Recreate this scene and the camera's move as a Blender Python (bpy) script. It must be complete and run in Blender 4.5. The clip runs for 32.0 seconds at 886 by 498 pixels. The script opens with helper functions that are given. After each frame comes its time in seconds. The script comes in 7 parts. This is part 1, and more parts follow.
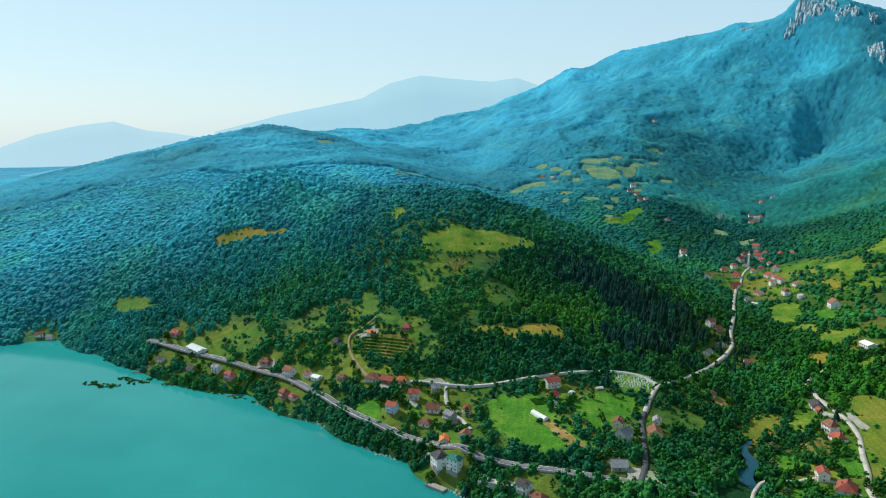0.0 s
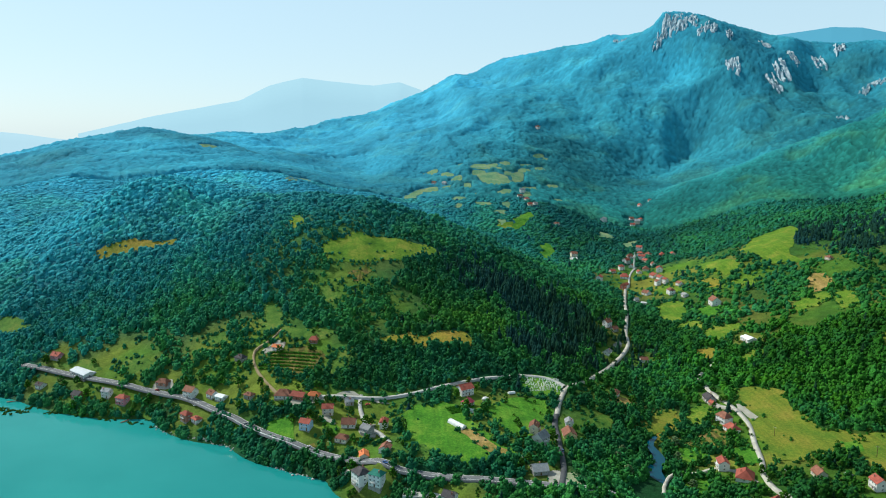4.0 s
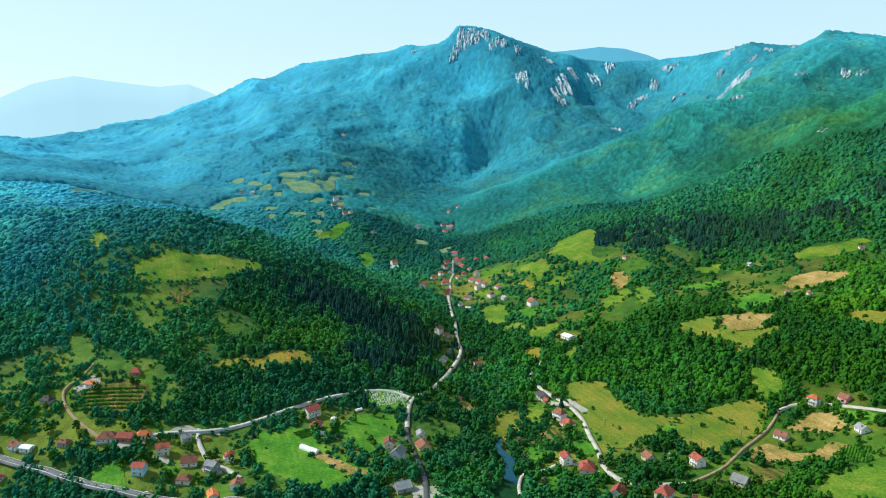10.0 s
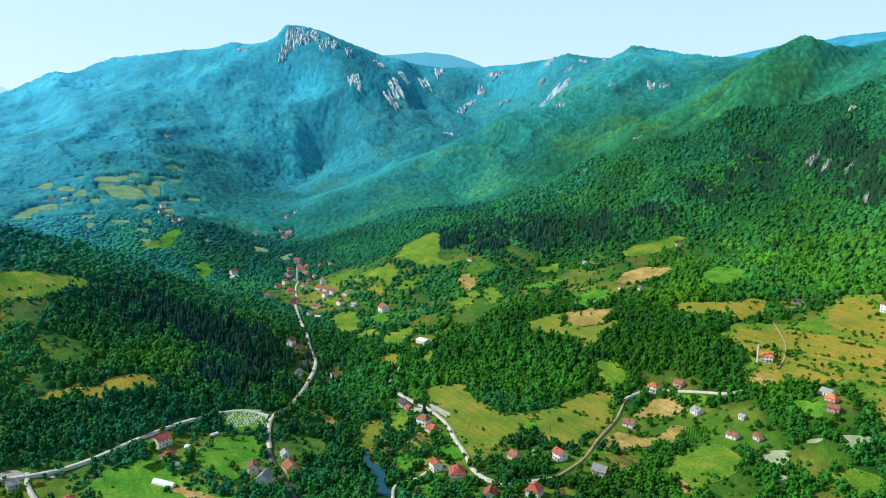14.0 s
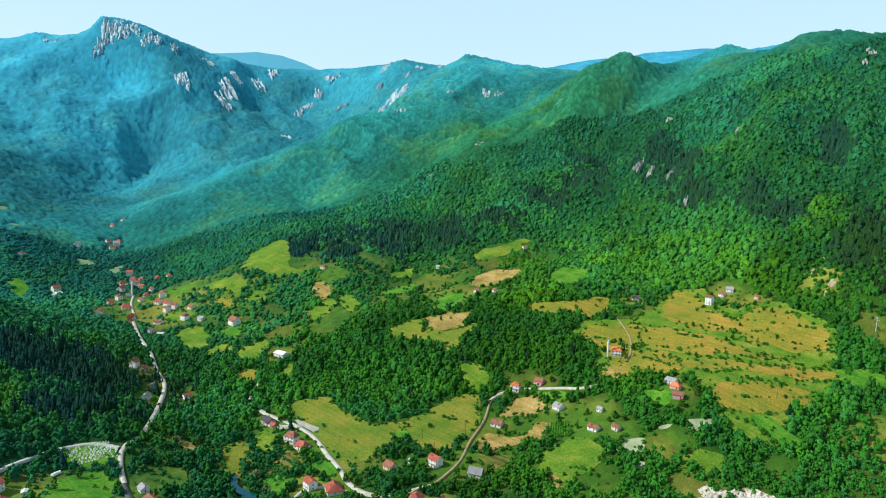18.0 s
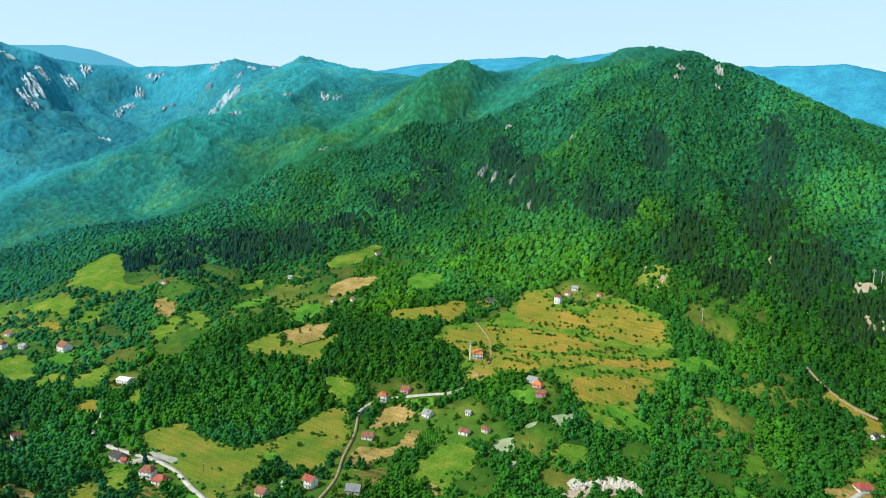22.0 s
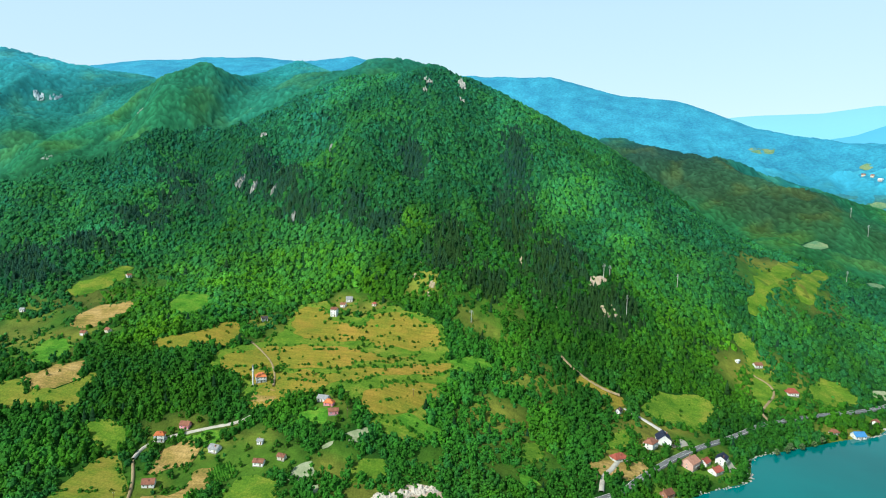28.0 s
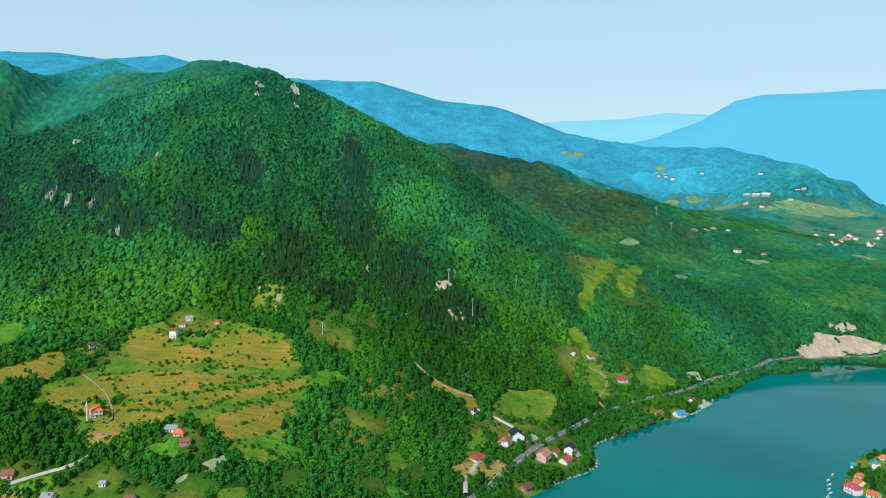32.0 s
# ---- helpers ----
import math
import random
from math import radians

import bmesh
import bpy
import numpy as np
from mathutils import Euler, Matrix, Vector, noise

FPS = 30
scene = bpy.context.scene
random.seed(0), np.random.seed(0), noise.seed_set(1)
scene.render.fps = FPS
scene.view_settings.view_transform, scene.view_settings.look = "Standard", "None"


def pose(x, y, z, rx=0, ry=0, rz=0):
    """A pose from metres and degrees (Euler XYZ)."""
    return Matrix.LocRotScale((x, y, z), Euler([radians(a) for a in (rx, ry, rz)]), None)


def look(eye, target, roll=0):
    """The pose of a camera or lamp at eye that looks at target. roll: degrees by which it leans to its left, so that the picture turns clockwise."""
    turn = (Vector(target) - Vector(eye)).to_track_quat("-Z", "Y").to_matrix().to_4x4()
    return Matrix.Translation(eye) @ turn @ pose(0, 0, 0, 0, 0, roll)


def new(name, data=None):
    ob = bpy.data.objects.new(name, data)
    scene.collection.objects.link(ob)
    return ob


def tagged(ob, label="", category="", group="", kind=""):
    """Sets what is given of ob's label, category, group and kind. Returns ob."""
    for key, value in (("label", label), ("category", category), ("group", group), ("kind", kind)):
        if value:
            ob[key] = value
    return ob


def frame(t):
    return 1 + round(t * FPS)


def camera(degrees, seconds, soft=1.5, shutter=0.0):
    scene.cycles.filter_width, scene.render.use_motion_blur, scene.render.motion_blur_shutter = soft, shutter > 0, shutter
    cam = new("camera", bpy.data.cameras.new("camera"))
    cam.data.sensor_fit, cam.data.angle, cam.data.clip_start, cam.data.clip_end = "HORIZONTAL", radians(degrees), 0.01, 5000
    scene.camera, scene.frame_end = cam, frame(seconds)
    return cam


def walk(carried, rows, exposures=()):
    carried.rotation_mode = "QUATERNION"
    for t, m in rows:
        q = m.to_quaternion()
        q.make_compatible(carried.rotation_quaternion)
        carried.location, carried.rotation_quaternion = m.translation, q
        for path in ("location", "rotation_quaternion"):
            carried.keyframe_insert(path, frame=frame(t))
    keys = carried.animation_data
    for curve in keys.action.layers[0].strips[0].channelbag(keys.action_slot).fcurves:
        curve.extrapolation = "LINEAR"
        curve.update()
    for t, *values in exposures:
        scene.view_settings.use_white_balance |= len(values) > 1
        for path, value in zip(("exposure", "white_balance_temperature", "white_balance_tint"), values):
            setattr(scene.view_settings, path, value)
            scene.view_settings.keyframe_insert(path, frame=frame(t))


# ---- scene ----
cam = camera(64.00, 32.0, 1.05)
# seconds, x, y, z, yaw, pitch, lean
ROWS = [
    (0, 0.00, 0.00, 234.63, 7.79, -9.39, -0.46),
    (1, -6.26, 0.90, 235.55, 5.39, -9.31, -0.60),
    (2, -12.54, 1.89, 236.49, 2.99, -9.22, -0.72),
    (3, -18.82, 3.10, 237.50, 0.56, -9.12, -0.82),
    (4, -25.12, 4.62, 238.60, -1.89, -9.02, -0.89),
    (5, -31.43, 6.50, 239.75, -4.34, -8.92, -0.95),
    (6, -37.72, 8.80, 240.95, -6.77, -8.82, -1.03),
    (7, -43.98, 11.50, 242.11, -9.18, -8.73, -1.15),
    (8, -50.10, 14.38, 243.00, -11.86, -8.61, -1.25),
    (9, -55.98, 17.30, 243.47, -15.02, -8.45, -1.29),
    (10, -61.50, 20.78, 243.82, -18.47, -8.29, -1.31),
    (11, -66.60, 25.30, 244.40, -21.98, -8.15, -1.35),
    (12, -71.50, 30.63, 245.11, -25.48, -8.04, -1.42),
    (13, -76.48, 36.35, 245.80, -28.97, -7.91, -1.54),
    (14, -81.72, 42.13, 246.32, -32.44, -7.77, -1.69),
    (15, -87.00, 47.96, 246.74, -35.88, -7.60, -1.85),
    (16, -91.99, 53.93, 247.15, -39.30, -7.42, -1.99),
    (17, -96.38, 60.12, 247.64, -42.68, -7.23, -2.07),
    (18, -99.96, 66.57, 248.29, -46.04, -7.06, -2.09),
    (19, -103.02, 73.17, 249.21, -49.38, -6.89, -2.04),
    (20, -105.95, 79.79, 250.45, -52.74, -6.73, -1.98),
    (21, -109.17, 86.26, 252.11, -56.14, -6.59, -1.93),
    (22, -112.90, 92.51, 254.22, -59.59, -6.48, -1.91),
    (23, -116.77, 98.61, 256.61, -63.07, -6.38, -1.90),
    (24, -120.23, 104.70, 259.09, -66.58, -6.29, -1.88),
    (25, -122.74, 110.91, 261.44, -70.09, -6.20, -1.81),
    (26, -123.92, 117.35, 263.53, -73.58, -6.09, -1.66),
    (27, -124.03, 123.98, 265.38, -77.06, -5.98, -1.47),
    (28, -123.51, 130.71, 267.11, -80.54, -5.87, -1.24),
    (29, -122.78, 137.49, 268.81, -84.04, -5.76, -1.02),
    (30, -122.18, 144.24, 270.56, -87.56, -5.66, -0.83),
    (31, -121.74, 150.96, 272.36, -91.09, -5.56, -0.65),
    (32, -121.37, 157.68, 274.18, -94.63, -5.47, -0.49),
]
walk(cam, [(t, pose(x, y, z, 90 + pitch, 0, yaw) @ pose(0, 0, 0, 0, 0, -lean)) for t, x, y, z, yaw, pitch, lean in ROWS], [(0, -0.22, 6150, 4), (6, -0.06, 6150, 4), (11, 0.06, 6150, 4), (24, 0.02, 6180, 4), (28, 0.02, 6140, 4), (32, -0.25, 6020, 4)])

# ---------------------------------------------------------------- sky and sun
SUN_TO = Vector((-0.65, 0.45, 0.70)).normalized()
world = bpy.data.worlds.new("sky")
scene.world = world
world.use_nodes = True
wt = world.node_tree
sky = wt.nodes.new("ShaderNodeTexSky")
sky.sky_type, sky.sun_disc = "NISHITA", False
sky.sun_elevation = math.asin(SUN_TO.z)
sky.sun_rotation = math.atan2(SUN_TO.x, SUN_TO.y)
sky.air_density, sky.dust_density, sky.ozone_density = 1.0, 0.6, 1.5
# a bright summer haze that is strongest towards the horizon
tint = wt.nodes.new("ShaderNodeMix")
tint.data_type, tint.blend_type = "RGBA", "MULTIPLY"
tint.inputs[0].default_value = 1.0
tint.inputs[7].default_value = (0.45, 0.45, 0.45, 1)
wt.links.new(sky.outputs[0], tint.inputs[6])
where = wt.nodes.new("ShaderNodeTexCoord")
axis = wt.nodes.new("ShaderNodeSeparateXYZ")
wt.links.new(where.outputs["Generated"], axis.inputs[0])
veil = wt.nodes.new("ShaderNodeValToRGB")
veil.color_ramp.elements[0].position, veil.color_ramp.elements[0].color = 0.0, (7.3, 9.1, 10.0, 1)
veil.color_ramp.elements[1].position, veil.color_ramp.elements[1].color = 0.75, (2.4, 3.2, 3.9, 1)
low = veil.color_ramp.elements.new(0.22)
low.color = (6.8, 8.9, 10.0, 1)
wt.links.new(axis.outputs[2], veil.inputs[0])
haze = wt.nodes.new("ShaderNodeMix")
haze.data_type, haze.blend_type = "RGBA", "ADD"
haze.inputs[0].default_value = 1.0
wt.links.new(tint.outputs[2], haze.inputs[6])
wt.links.new(veil.outputs[0], haze.inputs[7])
wt.links.new(haze.outputs[2], wt.nodes["Background"].inputs[0])
wt.nodes["Background"].inputs[1].default_value = 0.078
lamp = bpy.data.lights.new("sun", "SUN")
lamp.energy, lamp.angle, lamp.color = 5.0, radians(0.6), (1.0, 0.94, 0.82)
sun = new("sun", lamp)
sun.matrix_world = look((0, 0, 600), Vector((0, 0, 600)) - SUN_TO)

# ---------------------------------------------------------------- materials
def mat(name, rough=0.8, metal=0.0, spec=0.3):
    m = bpy.data.materials.new(name)
    m.use_nodes = True
    b = m.node_tree.nodes["Principled BSDF"]
    b.inputs["Roughness"].default_value, b.inputs["Metallic"].default_value = rough, metal
    b.inputs["Specular IOR Level"].default_value = spec
    return m, m.node_tree, b


def node(tree, kind, **values):
    n = tree.nodes.new(kind)
    for key, value in values.items():
        n.inputs[key.replace("_", " ")].default_value = value
    return n


def ramp(tree, source, *stops):
    n = tree.nodes.new("ShaderNodeValToRGB")
    e = n.color_ramp.elements
    while len(e) < len(stops):
        e.new(0.5)
    for k, (at, col) in enumerate(stops):
        e[k].position, e[k].color = at, (*col, 1)
    tree.links.new(source, n.inputs[0])
    return n.outputs[0]


def mix(tree, kind, fac, a, b):
    n = tree.nodes.new("ShaderNodeMix")
    n.data_type, n.blend_type = "RGBA", kind
    for sock, value in ((n.inputs[0], fac), (n.inputs[6], a), (n.inputs[7], b)):
        if hasattr(value, "is_linked"):
            tree.links.new(value, sock)
        else:
            sock.default_value = value if not isinstance(value, tuple) else (*value, 1)
    return n.outputs[2]


def speckled(name, dark, light, size, rough=0.85, bump=0.3, fine=8.0, spec=0.2, island=0.0, each=0.0):
    """A surface with patches of about that size, in metres, and a finer grain; island and each: how far single pieces differ."""
    m, t, b = mat(name, rough, spec=spec)
    geo = t.nodes.new("ShaderNodeNewGeometry")
    big = node(t, "ShaderNodeTexNoise", Scale=1 / size, Detail=5.0)
    small = node(t, "ShaderNodeTexNoise", Scale=fine / size, Detail=3.0)
    for n in (big, small):
        t.links.new(geo.outputs["Position"], n.inputs["Vector"])
    both = mix(t, "MIX", 0.4, big.outputs["Fac"], small.outputs["Fac"])
    col = ramp(t, both, (0.32, dark), (0.68, light))
    if island:
        shade = ramp(t, geo.outputs["Random Per Island"], (0.0, (1 - island,) * 3), (1.0, (1 + island * 0.8, 1 + island, 1 + island * 0.3)))
        col = mix(t, "MULTIPLY", 1.0, col, shade)
    if each:
        info = t.nodes.new("ShaderNodeObjectInfo")
        shade = ramp(t, info.outputs["Random"], (0.0, (1 - each,) * 3), (1.0, (1 + each,) * 3))
        col = mix(t, "MULTIPLY", 1.0, col, shade)
    t.links.new(col, b.inputs["Base Color"])
    if bump:
        n = node(t, "ShaderNodeBump", Strength=bump, Distance=size / fine)
        t.links.new(small.outputs["Fac"], n.inputs["Height"])
        t.links.new(n.outputs[0], b.inputs["Normal"])
    return m


GROUND, gt, gb = mat("woodland_ground", 0.95, spec=0.1)
# the ground's vertex colours carry painted tree shade and distance haze
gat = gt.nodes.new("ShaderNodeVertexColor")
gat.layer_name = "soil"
ggeo = gt.nodes.new("ShaderNodeNewGeometry")
gn1 = node(gt, "ShaderNodeTexNoise", Scale=0.09, Detail=6.0)
gn2 = node(gt, "ShaderNodeTexNoise", Scale=0.7, Detail=4.0)
for gn in (gn1, gn2):
    gt.links.new(ggeo.outputs["Position"], gn.inputs["Vector"])
gv = ramp(gt, mix(gt, "MIX", 0.5, gn1.outputs["Fac"], gn2.outputs["Fac"]), (0.3, (0.55, 0.55, 0.6)), (0.7, (1.32, 1.32, 1.24)))
gn4 = node(gt, "ShaderNodeTexNoise", Scale=0.011, Detail=6.0, Roughness=0.62)
gt.links.new(ggeo.outputs["Position"], gn4.inputs["Vector"])
gw = ramp(gt, gn4.outputs["Fac"], (0.36, (0.78, 0.80, 0.86)), (0.64, (1.16, 1.17, 1.12)))
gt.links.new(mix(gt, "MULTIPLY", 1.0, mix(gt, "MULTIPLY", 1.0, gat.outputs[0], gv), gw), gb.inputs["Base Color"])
gn3 = node(gt, "ShaderNodeTexVoronoi", Scale=0.11)
gt.links.new(ggeo.outputs["Position"], gn3.inputs["Vector"])
gcanopy = node(gt, "ShaderNodeBump", Strength=0.3, Distance=-4.0)
gt.links.new(gn3.outputs["Distance"], gcanopy.inputs["Height"])
gbump = node(gt, "ShaderNodeBump", Strength=0.6, Distance=1.2)
gt.links.new(gn2.outputs["Fac"], gbump.inputs["Height"])
gt.links.new(gcanopy.outputs[0], gbump.inputs["Normal"])
gt.links.new(gbump.outputs[0], gb.inputs["Normal"])

WATER, t, b = mat("lake_water", 0.07, spec=0.09)
b.inputs["Base Color"].default_value = (0.004, 0.17, 0.155, 1)
geo = t.nodes.new("ShaderNodeNewGeometry")
wv = node(t, "ShaderNodeTexNoise", Scale=0.35, Detail=3.0)
wb = node(t, "ShaderNodeTexNoise", Scale=0.006, Detail=4.0)
for n in (wv, wb):
    t.links.new(geo.outputs["Position"], n.inputs["Vector"])
# turquoise pales towards the west arm, sky glare and haze painted in; darker in the east
wpos = t.nodes.new("ShaderNodeSeparateXYZ")
t.links.new(geo.outputs["Position"], wpos.inputs[0])
w_east = node(t, "ShaderNodeMapRange", From_Min=-420.0, From_Max=420.0)
t.links.new(wpos.outputs[0], w_east.inputs["Value"])
glare_side = ramp(t, wb.outputs["Fac"], (0.35, (0.022, 0.255, 0.245)), (0.65, (0.040, 0.320, 0.300)))
deep = ramp(t, wb.outputs["Fac"], (0.35, (0.001, 0.125, 0.128)), (0.65, (0.002, 0.165, 0.166)))
t.links.new(mix(t, "MIX", w_east.outputs[0], glare_side, deep), b.inputs["Base Color"])
wn = node(t, "ShaderNodeBump", Strength=0.05, Distance=0.4)
t.links.new(wv.outputs["Fac"], wn.inputs["Height"])
t.links.new(wn.outputs[0], b.inputs["Normal"])

# ---------------------------------------------------------------- shape of the land
def hash2(i, j, seed):
    h = np.sin(i * 127.1 + j * 311.7 + seed * 74.7) * 43758.5453
    return h - np.floor(h)


def vnoise(x, y, seed=0):
    """Smooth value noise, 0 to 1, one bump per unit."""
    i, j = np.floor(x), np.floor(y)
    u, v = x - i, y - j
    u, v = u * u * (3 - 2 * u), v * v * (3 - 2 * v)
    a, b = hash2(i, j, seed), hash2(i + 1, j, seed)
    c, d = hash2(i, j + 1, seed), hash2(i + 1, j + 1, seed)
    return a + (b - a) * u + (c - a) * v + (a - b - c + d) * u * v


def fbm(x, y, size, octaves=4, seed=0):
    out, amp, total = 0.0, 1.0, 0.0
    for k in range(octaves):
        out = out + amp * vnoise(x / size * 2 ** k + 17.3 * k, y / size * 2 ** k - 9.1 * k, seed + k)
        total += amp
        amp *= 0.5
    return out / total


LAND = {}


def land(name, *nodes):
    """A crest, a valley bottom, a shore or a foot of a slope: a line through a few places, in metres over the lake."""
    LAND[name] = nodes


land("lake_bed_west", (-1350, 300, -21), (-900, 375, -21), (-495, 450, -18), (-225, 345, -18), (0, 180, -18), (-450, -150, -21))
land("lake_bed_south", (180, 90, -18), (345, -90, -18), (465, -165, -18), (630, -330, -18), (720, -525, -18), (780, -900, -18), (1050, -1500, -18))
land("lake_bed_arm", (90, -300, -15), (225, -525, -15), (345, -900, -12))
land("shore_west", (-1650, 840, 0), (-1200, 705, 0), (-840, 660, 0), (-660, 654, 0), (-576, 675, 0), (-537, 704, 0), (-454, 660, 0), (-387, 621, 0), (-315, 585, 0))
land("shore_village", (-252, 576, 0), (-225, 549, 0), (-174, 525, 0), (-126, 488, 0), (-90, 468, 0), (-56, 436, 0), (-7.5, 402, 0), (60, 369, 0), (128, 339, 0), (195, 308, 0))
land("shore_point", (248, 278, 0), (322, 202, 0), (393, 112, 0), (464, 34, 0), (498, -6, 0), (528, -45, 0), (585, -63, 0), (636, -138, 0), (678, -210, 0), (729, -258, 0))
land("shore_east", (780, -322, 0), (826, -374, 0), (852, -478, 0), (866, -591, 0), (915, -780, 0), (1080, -1140, 0), (1290, -1500, 0))
land("spit", (472, -270, 2.2), (518, -322, 4.5), (525, -390, 6), (495, -495, 7.5), (450, -630, 9), (390, -840, 12))
land("shore_lane", (-352, 654, 21), (-273, 604, 15), (-232, 588, 15), (-165, 549, 18), (-112, 518, 18), (-52, 454, 16), (15, 435, 16), (90, 412, 15), (142, 393, 14), (210, 368, 14))
land("terrace", (-450, 705, 30), (-352, 678, 36), (-273, 638, 33), (-180, 592, 30), (-130, 558, 27), (-54, 543, 20), (33, 582, 24), (90, 496, 18), (66, 549, 21), (132, 603, 22))
land("west_foot", (-600, 780, 45), (-380, 765, 63), (-240, 705, 57), (-130, 660, 54), (-38, 708, 64), (6, 650, 50), (90, 638, 33))
land("west_shelf", (-630, 960, 108), (-380, 884, 114), (-255, 862, 120), (-144, 843, 122), (-14, 878, 112), (45, 849, 92))
land("west_crest", (-270, 1050, 150), (-165, 982, 159), (-90, 960, 148), (0, 938, 122))
land("conifer_spur", (60, 885, 98), (105, 855, 76), (158, 832, 54), (192, 795, 40), (210, 750, 27))
land("west_dell", (-495, 1200, 135), (-300, 1155, 132), (-90, 1140, 104), (60, 1110, 74), (180, 1080, 54), (270, 1050, 51))
land("west_hill", (-1725, 1350, 15), (-1246, 1494, 94), (-1052, 1528, 141), (-872, 1562, 192), (-708, 1670, 244), (-566, 1689, 244), (-502, 1848, 225))
land("west_hill_front", (-1200, 1170, 60), (-930, 1200, 123), (-675, 1275, 162), (-450, 1305, 174), (-266, 1298, 162))
land("west_hill_foot", (-1350, 900, 21), (-975, 810, 33), (-750, 780, 42))
land("saddle", (-502, 1848, 225), (-435, 2100, 240), (-390, 2252, 255), (-190, 2440, 298))
land("north_ridge", (-190, 2440, 298), (-30, 2535, 372), (99, 2583, 440), (266, 2616, 524), (375, 2572, 540), (446, 2550, 556), (540, 2490, 560), (591, 2460, 584), (640, 2400, 572), (700, 2330, 590), (735, 2305, 640), (775, 2275, 634), (840, 2205, 592), (900, 2160, 540))
land("cliff_ridge", (900, 2160, 555), (990, 2160, 528), (1080, 2145, 543), (1170, 2130, 522), (1245, 2100, 528), (1347, 2026, 525), (1410, 1860, 528), (1440, 1770, 558), (1462, 1650, 525), (1492, 1534, 561), (1545, 1380, 528), (1570, 1245, 518))
land("east_ridge", (1570, 1245, 518), (1478, 1140, 495), (1365, 1077, 468), (1395, 960, 450), (1470, 870, 480), (1539, 765, 534), (1620, 675, 495))
land("face_rib", (755, 2290, 636), (705, 2130, 428), (640, 1950, 300), (600, 1830, 212))
land("face_gully", (928, 2069, 475), (881, 1947, 377), (833, 1826, 283), (780, 1707, 200), (690, 1800, 200), (560, 1680, 138))
land("face_rib_east", (1140, 2115, 495), (1080, 1980, 393), (1030, 1880, 345), (940, 1740, 262))
land("cliff_spur", (1347, 2026, 518), (1275, 1890, 412), (1185, 1725, 338), (1050, 1575, 262))
land("north_rib", (266, 2600, 520), (225, 2250, 372), (135, 1950, 294), (80, 1602, 192), (135, 1440, 147), (178, 1348, 126), (225, 1200, 78))
land("north_dell", (-300, 2100, 225), (-195, 1725, 177), (-120, 1500, 138), (-60, 1320, 117), (60, 1200, 90))
land("river", (138, 393, 1.8), (148, 484, 3), (159, 525, 4.5), (174, 600, 9), (192, 675, 15), (225, 750, 24), (248, 840, 30), (278, 945, 39))
land("river_upper", (310, 1050, 48), (352, 1155, 63), (393, 1275, 78), (412, 1425, 97), (470, 1590, 118), (560, 1735, 146), (680, 1875, 200))
land("middle_spur", (450, 1415, 112), (514, 1440, 147), (619, 1422, 184), (729, 1393, 221), (819, 1381, 259), (907, 1378, 306), (1060, 1421, 364), (1275, 1485, 465), (1470, 1545, 549))
land("middle_spur_front", (382, 1110, 66), (495, 1200, 112), (592, 1245, 145), (720, 1290, 195))
land("middle_dell", (450, 1035, 99), (585, 1095, 138), (750, 1155, 168), (900, 1185, 228), (1080, 1185, 309), (1275, 1155, 390))
land("front_spur", (333, 930, 57), (393, 922, 87), (456, 918, 114), (585, 975, 142), (716, 1026, 180), (810, 982, 232), (897, 942, 284), (1005, 922, 328), (1102, 918, 368), (1150, 890, 440), (1208, 848, 468), (1248, 802, 456), (1290, 758, 435))
land("dome", (1095, 840, 423), (1162, 810, 453), (1200, 780, 453))
land("summit", (1290, 758, 435), (1238, 645, 453), (1227, 510, 480), (1216, 450, 480), (1200, 360, 459), (1185, 270, 420), (1179, 201, 386), (1225, 106, 342), (1235, -10, 280), (1180, -125, 192), (1130, -250, 138), (1090, -370, 104))
land("summit_face", (1119, 406, 429), (1050, 435, 381), (938, 488, 309), (855, 510, 240), (795, 495, 177))
land("summit_face_south", (1110, 255, 357), (1020, 255, 300), (900, 240, 225), (810, 225, 162))
land("summit_face_north", (1152, 752, 402), (1050, 720, 333), (932, 650, 261), (840, 645, 198), (765, 660, 153))
land("slope_hem", (687, 676, 128), (622, 555, 114), (705, 480, 123), (675, 394, 106), (723, 284, 141), (750, 165, 126), (795, 90, 132), (758, 50, 99))
land("slope_south", (960, 30, 204), (900, -60, 138), (900, -180, 99), (840, -255, 48), (900, -315, 51), (960, -390, 62))
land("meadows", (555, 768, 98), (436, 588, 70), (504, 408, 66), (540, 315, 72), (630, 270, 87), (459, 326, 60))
land("garden_hem", (332, 824, 46), (270, 705, 30), (300, 600, 27), (426, 462, 38), (366, 432, 22), (285, 375, 15), (225, 550, 12), (375, 300, 27), (465, 195, 30))
land("south_bench", (540, 135, 30), (561, 60, 24), (600, 30, 18), (660, 0, 24), (720, -75, 27), (790, -114, 39), (748, -141, 30), (780, -195, 24))
land("road_line", (382, 180, 12), (450, 105, 12), (532, 30, 12), (585, -15, 9), (645, -82, 9), (711, -177, 9), (758, -248, 9), (818, -322, 9), (876, -393, 9), (915, -495, 9), (930, -600, 9))
land("east_slope", (948, -209, 120), (998, -351, 84), (1018, -529, 65), (994, -655, 54), (915, -406, 35), (938, -560, 24))
land("east_shelf", (1361, -446, 180), (1255, -534, 134), (1262, -646, 126), (1230, -735, 121), (1176, -812, 109), (1102, -905, 106), (1300, -1150, 60), (1170, -1300, 20))
land("shoulder", (1800, 180, 348), (1740, 45, 363), (1686, -39, 370), (1587, -243, 308), (1470, -322, 255), (1338, -411, 198), (1260, -495, 105))
